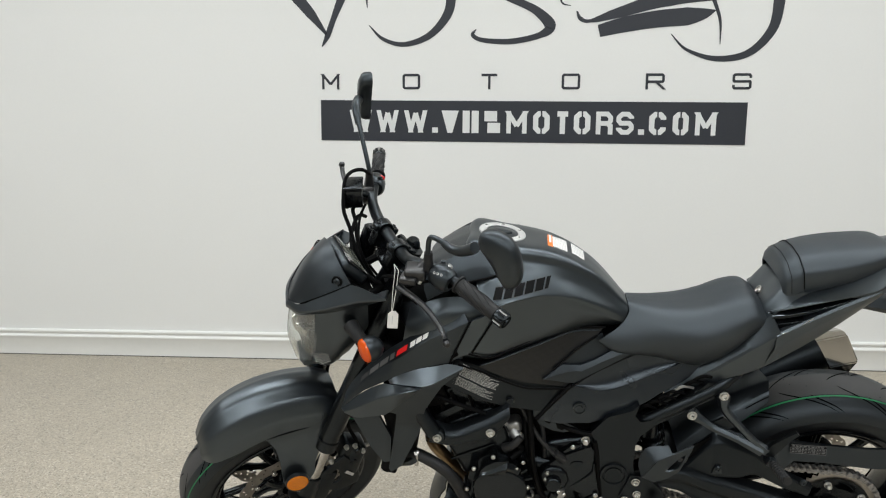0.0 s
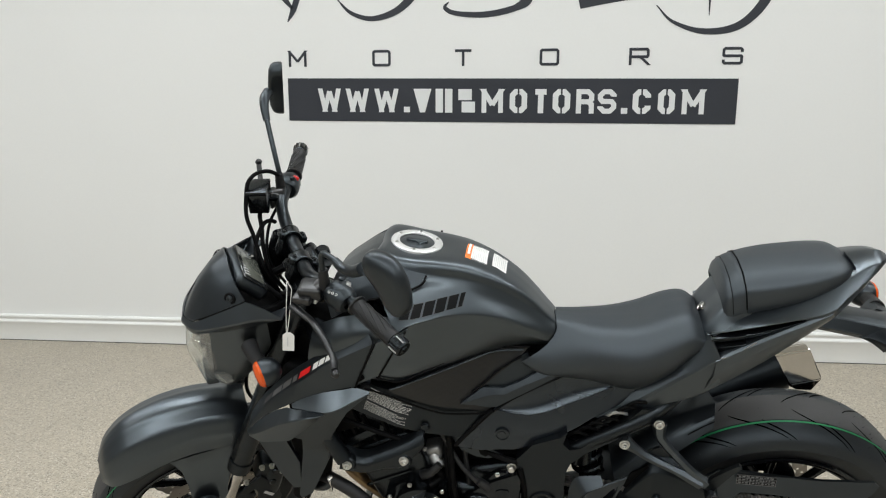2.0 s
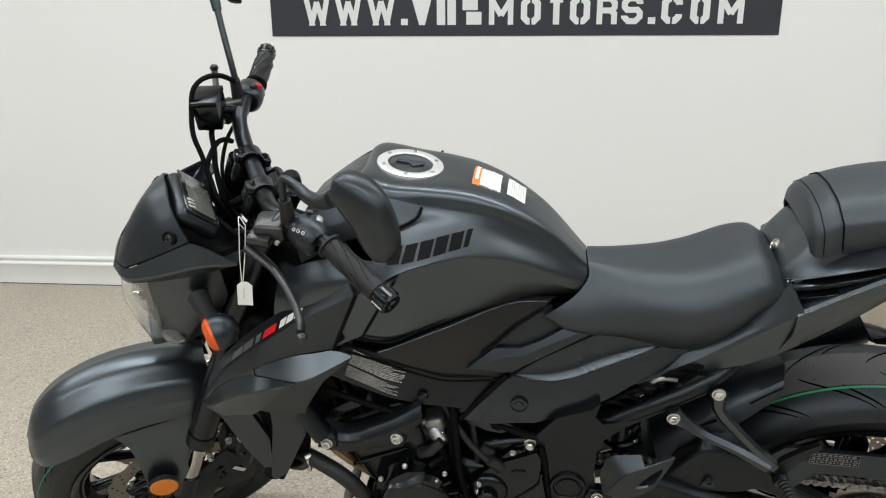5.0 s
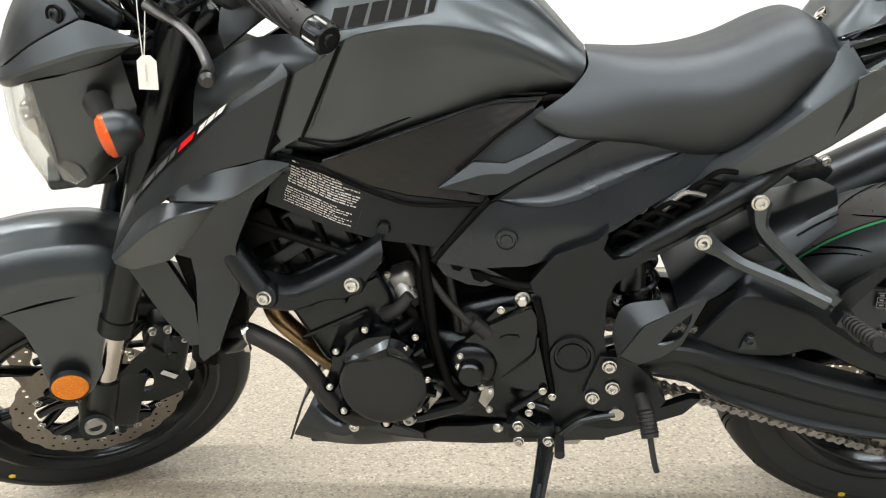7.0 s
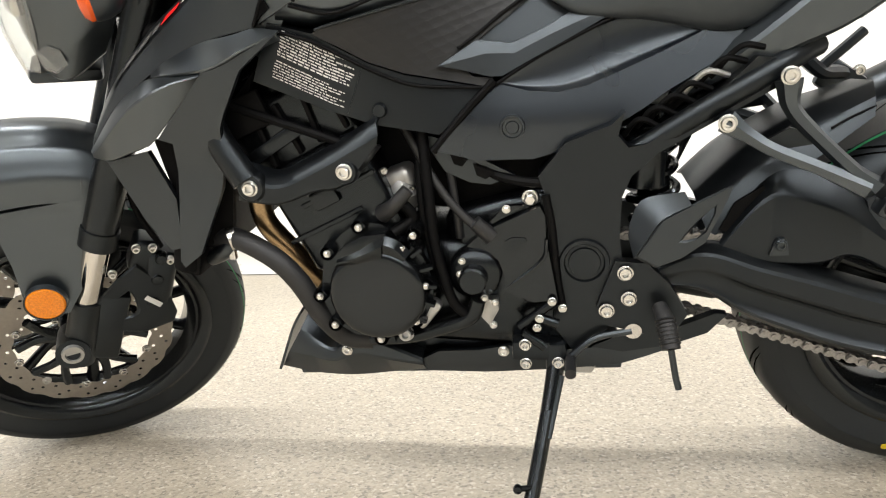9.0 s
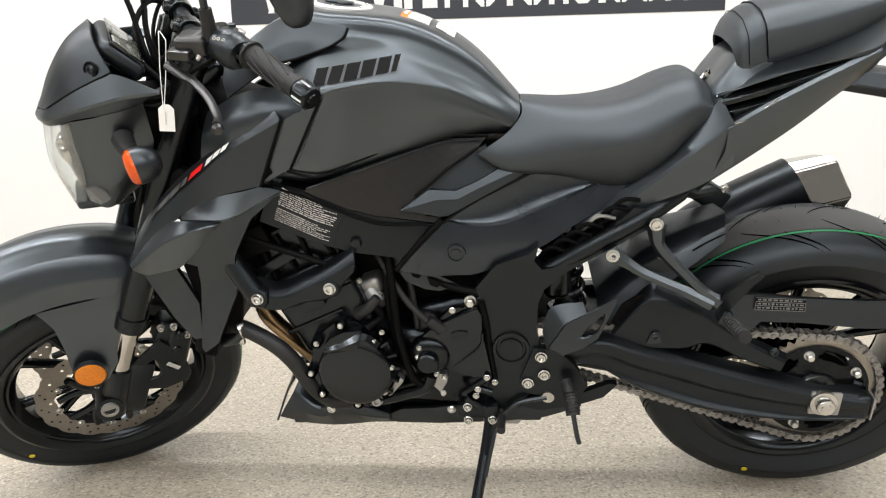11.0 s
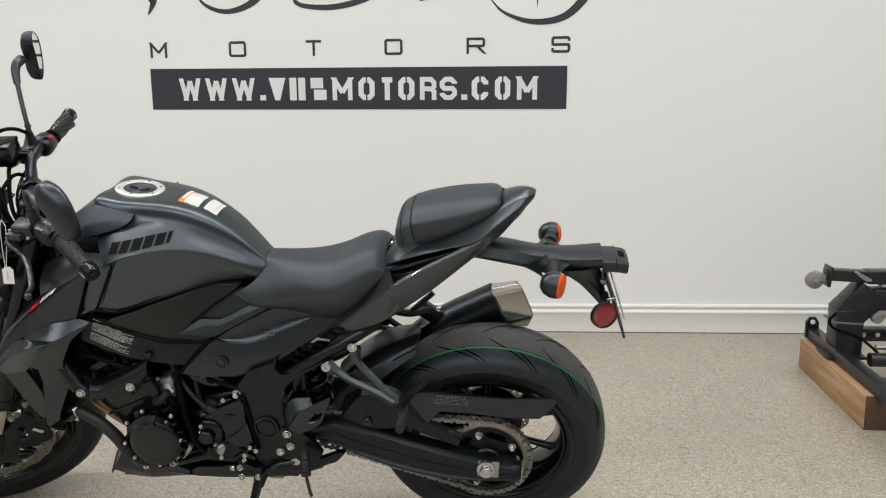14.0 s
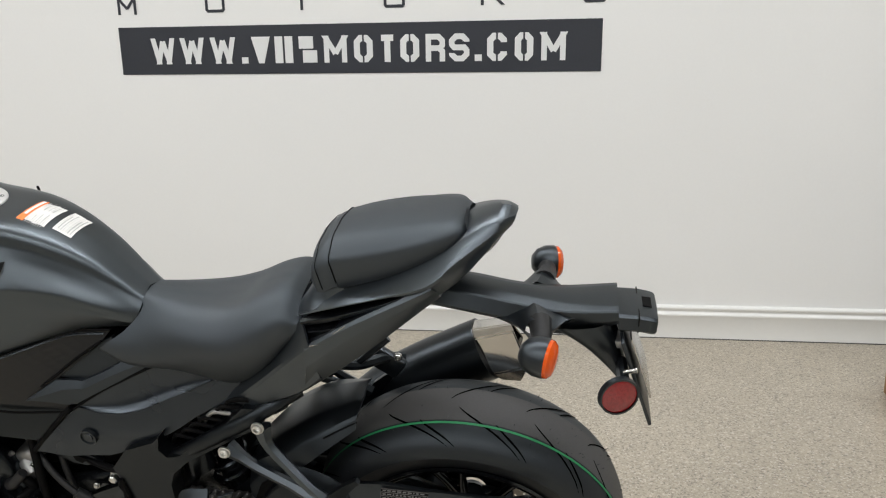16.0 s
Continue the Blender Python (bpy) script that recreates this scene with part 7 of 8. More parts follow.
part("headlight_lens", flipped(lens_l), GLASS, bike, "clear headlight lens", m=STEER)
part("headlight_lens", lens_l, GLASS, bike, "clear headlight lens", m=STEER)
part("lamp_cell", block((0.02, 0.05, 0.03), (-0.36, -0.025, 0.85), (0, 0, 20), 0.006), CHROME, lamp_unit)
part("lamp_cell", block((0.02, 0.05, 0.03), (-0.36, 0.025, 0.85), (0, 0, -20), 0.006), CHROME, lamp_unit)
both("headlight_housing", facets([[(-0.335, -0.078, 0.926), (-0.284, -0.099, 0.935), (-0.215, -0.115, 0.958)], [(-0.345, -0.068, 0.835), (-0.29, -0.098, 0.838), (-0.215, -0.106, 0.872)], [(-0.350, -0.060, 0.796), (-0.30, -0.092, 0.800), (-0.225, -0.098, 0.845)],
                                  [(-0.353, -0.045, 0.756), (-0.32, -0.0702, 0.745), (-0.262, -0.072, 0.775)], [(-0.355, -0.018, 0.750), (-0.31, -0.027, 0.736), (-0.262, -0.027, 0.768)]], 18, 0.003), PAINT, bike, "black plastic headlight housing", angle=24, m=STEER)
both("position_lamp", panel([(-0.350, 0.790), (-0.332, 0.800), (-0.317, 0.794), (-0.314, 0.772), (-0.332, 0.759), (-0.346, 0.766)], plain(-0.075, -0.55, 0.0, -0.335), 0.008, 0.004, 0.01), GLASS, bike, "clear position lamp", m=STEER)
part("lamp_bottom", block((0.10, 0.09, 0.02), (-0.325, 0, 0.742), (0, 8, 0), 0.008), PANEL, bike, m=STEER)
dash = part("instrument_housing", block((0.034, 0.140, 0.084), (-0.229, 0, 1.003), (0, -38, 0), 0.014, 4, 0.9), PANEL, bike, "black instrument pod", m=STEER)
part("display", block((0.004, 0.122, 0.066), (-0.2155, 0, 1.0135), (0, -38, 0), 0.006, 3), SCREEN, dash)
part("display_field", block((0.004, 0.088, 0.050), (-0.2138, -0.006, 1.0132), (0, -38, 0), 0.001), LCD, dash)
# three short pale bars at the upper left of the display
for k in range(3):
    part("pale_streak", block((0.004, 0.004, 0.013), (-0.2275, -0.046 + 0.010 * k, 1.0318), (0, -38, 20), 0.0), PALE_INK, dash)
both("display_button", aimed(lathe([(0, -0.004), (0.004, -0.004), (0.005, -0.002), (0.005, 0.003)], 14), (-0.200, -0.052, 0.988), (0.79, 0, 0.61)), PANEL, dash)
both("dash_bracket", tube([(-0.25, -0.07, 0.95), (-0.19, -0.06, 0.93), (-0.13, -0.05, 0.95)], 0.010, 8), DARK, bike, m=STEER)
part("lamp_bracket", block((0.14, 0.16, 0.10), (-0.24, 0, 0.87), (0, 10, 0), 0.02), DARK, bike, m=STEER)
for sgn in (-1, 1):
    indicator((-0.262, sgn * 0.115, 0.895), (-0.248, sgn * 0.200, 0.885), (-1, sgn * 0.1, -0.05), STEER)

# yokes and bars
part("upper_yoke", merge(block((0.055, 0.245, 0.028), fork_at(0, 0.975, 0.030), (0, -25, 0), 0.010, 3), block((0.09, 0.09, 0.03), (-0.10, 0, 0.982), (0, -25, 0), 0.012, 3)), ENGINE, bike, m=STEER)
part("lower_yoke", block((0.08, 0.25, 0.04), fork_at(0, 0.79, 0.018), (0, -25, 0), 0.012, 3), ENGINE, bike, m=STEER)
both("fork_cap", aimed(lathe([(0, -0.008), (0.010, -0.008), (0.012, -0.004), (0.022, -0.004), (0.024, 0.004)], 24), fork_at(-0.102, 1.0), (0.427, 0, 0.904)), ENGINE, bike, m=STEER)
BAR = [(-0.003, -0.372, 1.030), (-0.035, -0.290, 1.050), (-0.075, -0.205, 1.064), (-0.103, -0.150, 1.056), (-0.109, -0.105, 1.039), (-0.109, -0.05, 1.031), (-0.109, 0, 1.030)]
bar_line = BAR + [(x, -y, z) for x, y, z in reversed(BAR[:-1])]
part("handlebar", tube(bar_line, [0.0112, 0.0112, 0.0115, 0.0135, 0.0145, 0.0145, 0.0145, 0.0145, 0.0145, 0.0135, 0.0115, 0.0112, 0.0112], 18, 96), FRAME, bike, "tapered black handlebar", m=STEER)
for sgn in (-1, 1):
    y = sgn * 0.050
    clamp = part("bar_clamp", merge(tube([(-0.109, y - 0.015, 1.031), (-0.109, y - 0.013, 1.031), (-0.109, y + 0.013, 1.031), (-0.109, y + 0.015, 1.031)], [0.0195, 0.0225, 0.0225, 0.0195], 20), block((0.066, 0.028, 0.017), (-0.106, y, 1.031), (0, 27, 0), 0.005, 3), block((0.056, 0.030, 0.046), (-0.118, y, 1.004), (0, 27, 0), 0.008, 3)), ENGINE, bike, "black handlebar clamp", m=STEER)
    for dx in (-0.0215, 0.0215):
        part("clamp_bolt", aimed(bolt_shape(0.0062, 0.004), (-0.1022 + dx * 0.89, y, 1.0388 - dx * 0.45), (0.45, 0, 0.89)), GLOSS, clamp)
    g0, g1, g2 = Vector((-0.048, sgn * 0.262, 1.055)), Vector((-0.028, sgn * 0.312, 1.0445)), Vector((-0.007, sgn * 0.362, 1.033 + (0.022 if sgn > 0 else 0)))
    grip = part("handlebar_grip", tube([g0, g1, g2], [0.0172, 0.0162, 0.0172], 18, 20), GRIP, bike, "black patterned rubber grip", m=STEER)
    ax = (g2 - g0).normalized()
    for k in range(9):
        pts = []
        for i in range(7):
            a = k * 2 * math.pi / 9 + i * 0.25
            n1 = ax.cross(Vector((0, 0, 1))).normalized()
            n2 = ax.cross(n1)
            pts.append(g0.lerp(g2, 0.12 + 0.72 * i / 6) + 0.0172 * (math.cos(a) * n1 + math.sin(a) * n2))
        part("grip_rib", tube(pts, 0.0016, 5, 12), GRIP, grip)
    part("grip_flange", aimed(lathe([(0.017, -0.003), (0.0215, -0.002), (0.0215, 0.002), (0.017, 0.003)], 22), g0, -ax), GRIP, grip)
    wt = part("bar_end_weight", aimed(lathe([(0, -0.033), (0.007, -0.033), (0.008, -0.030), (0.0155, -0.030), (0.0175, -0.027), (0.0175, -0.004), (0.016, 0.0)], 22), g2, ax), ENGINE, bike, "knurled black bar end weight", m=STEER)
    for k in range(12):
        a = 2 * math.pi * k / 12
        n1 = ax.cross(Vector((0, 0, 1))).normalized()
        n2 = ax.cross(n1)
        q = g2 + 0.0178 * (math.cos(a) * n1 + math.sin(a) * n2)
        part("weight_rib", tube([q + ax * 0.006, q + ax * 0.026], 0.0017, 5), CAST if k % 3 == 0 else ENGINE, wt)
    sw = part("switch_housing", merge(aimed(lathe([(0.012, -0.030), (0.022, -0.028), (0.0275, -0.020), (0.0285, 0.0), (0.0275, 0.016), (0.022, 0.023), (0.012, 0.025)], 28), (-0.071, sgn * 0.221, 1.056), ax), block((0.034, 0.042, 0.046), (-0.070, sgn * 0.220, 1.060), (0, 0, sgn * 22), 0.010, 3)), PANEL, bike, "black handlebar switch housing", m=STEER)
    part("switch_button", block((0.012, 0.014, 0.010), (-0.050, sgn * 0.218, 1.074), (0, 40, sgn * 22), 0.003), RED_INK if sgn > 0 else CAST, sw, "red stop switch" if sgn > 0 else "grey rocker switch")
    part("switch_button", block((0.010, 0.016, 0.008), (-0.046, sgn * 0.226, 1.052), (0, 80, sgn * 22), 0.003), PANEL, sw)
    part("switch_button", block((0.012, 0.010, 0.008), (-0.060, sgn * 0.205, 1.083), (0, 10, sgn * 22), 0.003), PANEL, sw)
    if sgn < 0:
        for place in ((-0.0915, -0.2260, 1.0765), (-0.0865, -0.2335, 1.0775), (-0.0810, -0.2405, 1.0770)):
            part("switch_mark", aimed(lathe([(0.0016, -0.001), (0.0028, -0.001), (0.0029, 0.003)], 10), place, (-0.4, -0.45, 0.80)), PALE_INK, sw)
    part("lever_perch", merge(block((0.050, 0.046, 0.030), (-0.118, sgn * 0.182, 1.058), (0, 0, sgn * 30), 0.008, 3), block((0.040, 0.034, 0.016), (-0.138, sgn * 0.190, 1.050), (0, 0, sgn * 40), 0.005, 2), tube([(-0.085, sgn * 0.175, 1.064), (-0.120, sgn * 0.190, 1.058)], [0.018, 0.014], 12)), LEVER, bike, m=STEER)
    if sgn < 0:
        lev = [(-0.164, -0.185, 1.033), (-0.151, -0.205, 1.025), (-0.136, -0.235, 1.019), (-0.126, -0.290, 1.016), (-0.124, -0.345, 1.010), (-0.130, -0.372, 1.012)]
        ball = (-0.131, -0.378, 1.008)
    else:
        lev = [(-0.164, 0.185, 1.033), (-0.151, 0.205, 1.027), (-0.139, 0.235, 1.024), (-0.128, 0.290, 1.024), (-0.119, 0.350, 1.030), (-0.114, 0.374, 1.042)]
        ball = (-0.113, 0.378, 1.047)
    lever = part("hand_lever", tube(lev, [0.0100, 0.0090, 0.0075, 0.0066, 0.0064, 0.0066], 10, 36, flat=0.8), LEVER, bike, "black clutch lever" if sgn < 0 else "black brake lever", m=STEER)
    part("lever_ball", lathe([(0, -0.009), (0.006, -0.007), (0.009, 0), (0.006, 0.007), (0, 0.009)], 16, ball), LEVER, lever)
    # mirrors
    if sgn < 0:
        stalk = [(-0.094, -0.195, 1.075), (-0.093, -0.195, 1.110), (-0.091, -0.198, 1.146), (-0.085, -0.206, 1.157), (-0.071, -0.240, 1.158), (-0.066, -0.258, 1.156)]
        knuckle = [(-0.073, -0.237, 1.158), (-0.065, -0.262, 1.156), (-0.053, -0.290, 1.166), (-0.042, -0.322, 1.192)]
    else:
        stalk = [(-0.090, 0.196, 1.075), (-0.090, 0.200, 1.112), (-0.089, 0.222, 1.150), (-0.087, 0.255, 1.190), (-0.084, 0.290, 1.228), (-0.078, 0.318, 1.248)]
        knuckle = [(-0.086, 0.276, 1.212), (-0.083, 0.298, 1.235), (-0.076, 0.318, 1.248), (-0.062, 0.340, 1.252)]
    stem = part("mirror_stem", tube(stalk, 0.0060, 10, 36), PANEL, bike, "bent black mirror stem", m=STEER)
    part("stem_boot", tube([(-0.093, sgn * 0.196, 1.065), (-0.092, sgn * 0.195, 1.112)], [0.0125, 0.0095], 12), GRIP, stem)
    part("stem_joint", tube(knuckle, [0.0085, 0.0105, 0.0120, 0.0125], 12), PANEL, stem)

    def mirror_ring(depth, grow):
        """Rounded, drooping shield outline of the mirror head, in its own plane."""
        shield = [(-0.050, 0.030), (-0.046, 0.044), (-0.030, 0.053), (-0.005, 0.054), (0.018, 0.046), (0.036, 0.026), (0.046, 0.0), (0.050, -0.028), (0.044, -0.050), (0.032, -0.060), (0.022, -0.058), (0.010, -0.044), (-0.010, -0.018), (-0.030, 0.002), (-0.046, 0.016)]
        line = cat([(u, v, 0) for u, v in shield[-2:] + shield + shield[:2]], (len(shield) + 3) * 3)[6:6 + len(shield) * 3]
        return [(depth, p.x * grow, p.y * grow) for p in line]

    HEAD = Matrix.Translation((-0.016, -0.384, 1.200) if sgn < 0 else (-0.034, 0.357, 1.253)) @ pose(0, 0, 0, 0 if sgn < 0 else -39, 6, 32 if sgn < 0 else -12)
    rows = [[Vector(p) for p in mirror_ring(d, g)] for d, g in ((0.012, 0.95), (0.010, 1.0), (0.0, 1.0), (-0.009, 0.97), (-0.015, 0.90), (-0.021, 0.68), (-0.024, 0.06))]
    shell = grid(rows, closed=True)
    shell.verts.ensure_lookup_table()
    shell.faces.new([shell.verts[i] for i in range(len(rows) * 45 - 45, len(rows) * 45)])
    for v in shell.verts:
        v.co.y *= sgn
    hd = part("mirror", shell, PANEL, bike, "black plastic rear-view mirror", angle=60, m=STEER @ HEAD)
    gl = bmesh.new()
    gl.faces.new([gl.verts.new((0.0105, p[1] * sgn, p[2])) for p in mirror_ring(0, 0.94)])
    ex = bmesh.ops.extrude_face_region(gl, geom=gl.faces[:])
    bmesh.ops.translate(gl, verts=[v for v in ex["geom"] if isinstance(v, bmesh.types.BMVert)], vec=(-0.002, 0, 0))
    part("mirror_glass", gl, MIRROR, hd, "mirror glass")

res = part("brake_reservoir", block((0.046, 0.058, 0.050), (-0.150, 0.152, 1.085), (0, 0, -22), 0.003, 2), GLOSS, bike, "black brake fluid reservoir", m=STEER)
part("reservoir_lid", block((0.048, 0.061, 0.010), (-0.150, 0.152, 1.114), (0, 0, -22), 0.002, 2), ENGINE, res)
part("reservoir_mount", tube([(-0.13, 0.16, 1.075), (-0.105, 0.17, 1.06)], 0.010, 10), ENGINE, bike, m=STEER)
for pts, rr in (
    ([(-0.108, -0.20, 1.05), (-0.15, -0.17, 1.045), (-0.17, -0.10, 1.00), (-0.14, -0.05, 0.92), (-0.08, -0.08, 0.84)], 0.0042),
    ([(-0.093, 0.190, 1.111), (-0.117, 0.175, 1.136), (-0.146, 0.165, 1.143), (-0.170, 0.150, 1.133), (-0.184, 0.130, 1.101), (-0.192, 0.110, 1.068), (-0.188, 0.085, 1.034), (-0.186, 0.060, 0.999), (-0.180, 0.030, 0.955), (-0.14, 0.03, 0.84)], 0.0048),
    ([(-0.128, 0.136, 1.020), (-0.142, 0.128, 1.033), (-0.158, 0.118, 1.034), (-0.179, 0.090, 1.024), (-0.191, 0.070, 1.006), (-0.192, 0.045, 0.978), (-0.16, 0.02, 0.86)], 0.0050),
    ([(-0.08, 0.215, 1.04), (-0.14, 0.15, 1.01), (-0.165, 0.08, 0.96), (-0.13, 0.04, 0.88)], 0.0038),
    ([(-0.08, -0.215, 1.045), (-0.13, -0.15, 1.00), (-0.15, -0.09, 0.95), (-0.11, -0.05, 0.88)], 0.0038),
    ([(-0.150, 0.150, 1.058), (-0.160, 0.140, 1.045), (-0.164, 0.110, 1.030), (-0.172, 0.080, 1.000), (-0.170, 0.040, 0.950), (-0.13, 0.02, 0.86)], 0.0052),
    ([(-0.20, -0.02, 0.98), (-0.17, -0.05, 0.95), (-0.13, -0.06, 0.93)], 0.006),
):
    part("control_cable", tube(pts, rr, 8), DARK, bike, m=STEER)
part("head_cover", block((0.18, 0.17, 0.21), (-0.072, 0, 0.805), (0, 22, 0), 0.03, 3), DARK, bike)
part("radiator_hood", block((0.10, 0.26, 0.10), (-0.110, 0, 0.735), (0, 22, 0), 0.02, 3), DARK, bike)
part("ignition_switch", lathe([(0, 0.014), (0.012, 0.014), (0.016, 0.010), (0.018, 0.0), (0.018, -0.03)], 20, (-0.052, 0, 1.0), "Z"), ENGINE, bike, m=STEER)
bolts("perch_bolt", [(-0.118, -0.205, 1.045)], 0.005, 0.006, (-0.6, -0.4, -0.6), m=STEER)


# ---- printed marks on the motorcycle ----
def decal(name, quads, material, parent=None, label=""):
    """Thin printed film made of four-cornered patches in space."""
    bm = bmesh.new()
    for q in quads:
        bm.faces.new([bm.verts.new(p) for p in q])
    return part(name, bm, material, parent or bike, label)


def tank_mark():
    """Six slanted plain black blocks along the tank's shoulder, where the maker's name stands."""
    rails = [TANK_TOP, TANK_PLATEAU, TANK_HOLLOW, TANK_RIDGE, TANK_SHOULDER, TANK_CREASE, TANK_SIDE, TANK_FOOT, TANK_UNDER]
    lines = [cat(r, 200) for r in rails]
    def at(x, w):
        col = [min(l, key=lambda p: abs(p.x - x)) for l in lines]
        fine = cat(col, 400)
        p = min(fine, key=lambda q: abs(q.z - w) + (10 if q.y > -0.03 else 0) + (10 if q.z < 0.86 else 0))
        return p
    for k in range(6):
        x0 = 0.152 + 0.0235 * k
        wd = 0.0195 if k < 5 else 0.009
        for rim, mat, dy in ((0.0007, DIM_INK, 0.0012), (0.0, BADGE, 0.0019)):
            quads = []
            for j in range(3):
                xa, xb = x0 + wd * j / 3 - (rim if j == 0 else 0), x0 + wd * (j + 1) / 3 + (rim if j == 2 else 0)
                def corner(x, up):
                    base = 0.934 + 0.06 * (x - 0.152)
                    p = at(x + (0.006 if up else 0), base + (0.0235 + rim if up else -rim))
                    return p + Vector((0, -dy, dy * 0.6))
                quads.append([corner(xa, False), corner(xb, False), corner(xb, True), corner(xa, True)])
            decal("tank_badge", quads, mat, tank)


tank_mark()


def stickers():
    """Two paper warning labels on the rear of the tank, with an orange heading and rows of small print."""
    def top(x, y):
        z = None
        best = min(range(201), key=lambda i: abs(STK_MID[i].x - x))
        zc = STK_MID[best].z
        ze = min(STK_EDGE, key=lambda p: abs(p.x - x)).z
        return Vector((x, y, zc + (ze - zc) * min(1, abs(y) / 0.048) ** 2 + 0.0014))
    STK_MID, STK_EDGE = cat(TANK_TOP, 200), cat(TANK_PLATEAU, 200)
    def sheet(name, x0, x1, y0, y1, mat, up, n=6):
        bm = grid([[top(x0 + (x1 - x0) * i / n, y0 + (y1 - y0) * j / n) + Vector((0.3 * up, 0, up)) for j in range(n + 1)] for i in range(n + 1)])
        return part(name, bm, mat, tank)
    sheet("warning_label", 0.278, 0.325, -0.046, 0.048, PAPER, 0.0)
    sheet("label_heading", 0.278, 0.2905, -0.046, 0.048, ORANGE_INK, 0.0006)
    sheet("label_heading_print", 0.2815, 0.287, -0.02, 0.036, PAPER, 0.0011)
    for k in range(8):
        sheet("label_print", 0.2935 + 0.0038 * k, 0.2945 + 0.0038 * k, -0.040, -0.002 - 0.006 * (k % 3), PALE_INK, 0.0007)
        sheet("label_print", 0.2935 + 0.0038 * k, 0.2945 + 0.0038 * k, 0.005, 0.042 - 0.008 * (k % 2), PALE_INK, 0.0007)
    sheet("caution_label", 0.336, 0.366, -0.030, 0.036, PAPER, 0.0)
    for k in range(7):
        sheet("label_print", 0.3385 + 0.0038 * k, 0.3395 + 0.0038 * k, -0.025, 0.030 - 0.01 * (k % 2), PALE_INK, 0.0007)


stickers()


def frame_label():
    """Two blocks of dense pale print on a dark label on the frame beam."""
    def side(x, z, up=0.0):
        return min(flank(x, z), -0.122) + 0.0005 - up
    lab = part("data_label", panel([(0.078, 0.776), (0.174, 0.724), (0.160, 0.688), (0.149, 0.662), (0.050, 0.711)], lambda x, z: side(x, z), 0.001, 0.0, 0.02), FRAME, bike, "dark data label with rows of pale print")
    rnd = random.Random(3)
    a0, a1, b0, b1 = Vector((0.0785, 0, 0.7745)), Vector((0.0535, 0, 0.7125)), Vector((0.1715, 0, 0.7235)), Vector((0.1475, 0, 0.6645))
    rows_f = [0.04 + 0.055 * k for k in range(9)] + [0.60 + 0.052 * k for k in range(7)]
    for i, f in enumerate(rows_f):
        a, b = a0.lerp(a1, f), b0.lerp(b1, f)
        quads, s = [], 0.02 + rnd.uniform(0, 0.02)
        end = rnd.choice((0.97, 0.97, 0.9, 0.75))
        tall = 0.0023 if i < 9 else 0.0019
        while s < end - 0.03:
            e = min(end, s + rnd.choice((0.018, 0.03, 0.045, 0.06, 0.08)))
            p, q = a.lerp(b, s), a.lerp(b, e)
            k = rnd.uniform(0.6, 1.0)
            quads.append([(x, side(x, z, 0.002), z) for x, z in ((p.x, p.z), (q.x, q.z), (q.x, q.z + tall * k), (p.x, p.z + tall * k))])
            s = e + rnd.uniform(0.008, 0.022)
        decal("label_print", quads, PALE_INK, lab)


frame_label()


def shroud_mark():
    """Slanted plain blocks along the shroud's upper strip: grey, one red, then white."""
    low, high = cat(SHROUD_EDGE, 120), cat(STRIP, 120)

    def at(x, v):
        p = min(low, key=lambda q: abs(q.x - x))
        q = min(high, key=lambda q: abs(q.x - x + 0.012))
        return p.lerp(q, v) + Vector((-0.0012, -0.0012, 0.0012))
    spans = [(-0.172, -0.150, DIM_INK), (-0.147, -0.124, GREY_INK), (-0.120, -0.098, GREY_INK), (-0.094, -0.083, GREY_INK), (-0.077, -0.050, RED_INK), (-0.043, -0.030, PAPER), (-0.028, -0.014, PAPER), (-0.012, 0.002, PAPER)]
    for x0, x1, mat in spans:
        quads = []
        for j in range(3):
            a, b = x0 + (x1 - x0) * j / 3, x0 + (x1 - x0) * (j + 1) / 3
            quads.append([at(a, 0.14), at(b, 0.14), at(b + 0.006, 0.50), at(a + 0.006, 0.50)])
        decal("shroud_badge", quads, mat, bike, "plain slanted badge block")


shroud_mark()
def guard_mark():
    def at(u, v, lift):
        return (0.880 + 0.086 * u - 0.002 * v, -0.0930 - 0.0055 * v + 0.0017 * u - lift, 0.5125 - 0.006 * u - 0.022 * v)

    def cell(u0, u1, v0, v1, lift):
        return [at(u0, v0, lift), at(u1, v0, lift), at(u1, v1, lift), at(u0, v1, lift)]

    lab = decal("guard_label", [cell(0, 1, 0, 1, 0)], BADGE, bike, "small black chain guard label with pale print")
    rules = [cell(0, 1, v, v + 0.05, 0.0006) for v in (0.0, 0.30, 0.62, 0.95)] + [cell(u, u + 0.012, 0.3, 1, 0.0008) for u in (0.0, 0.34, 0.66, 0.988)]
    decal("label_rules", rules, GREY_INK, lab)
    rnd = random.Random(5)
    for v in (0.10, 0.42, 0.74):
        words, u = [], 0.04
        while u < 0.92:
            w = rnd.uniform(0.03, 0.09)
            words.append(cell(u, min(0.96, u + w), v, v + 0.12, 0.0010))
            u += w + 0.03
        decal("label_print", words, GREY_INK, lab)


guard_mark()

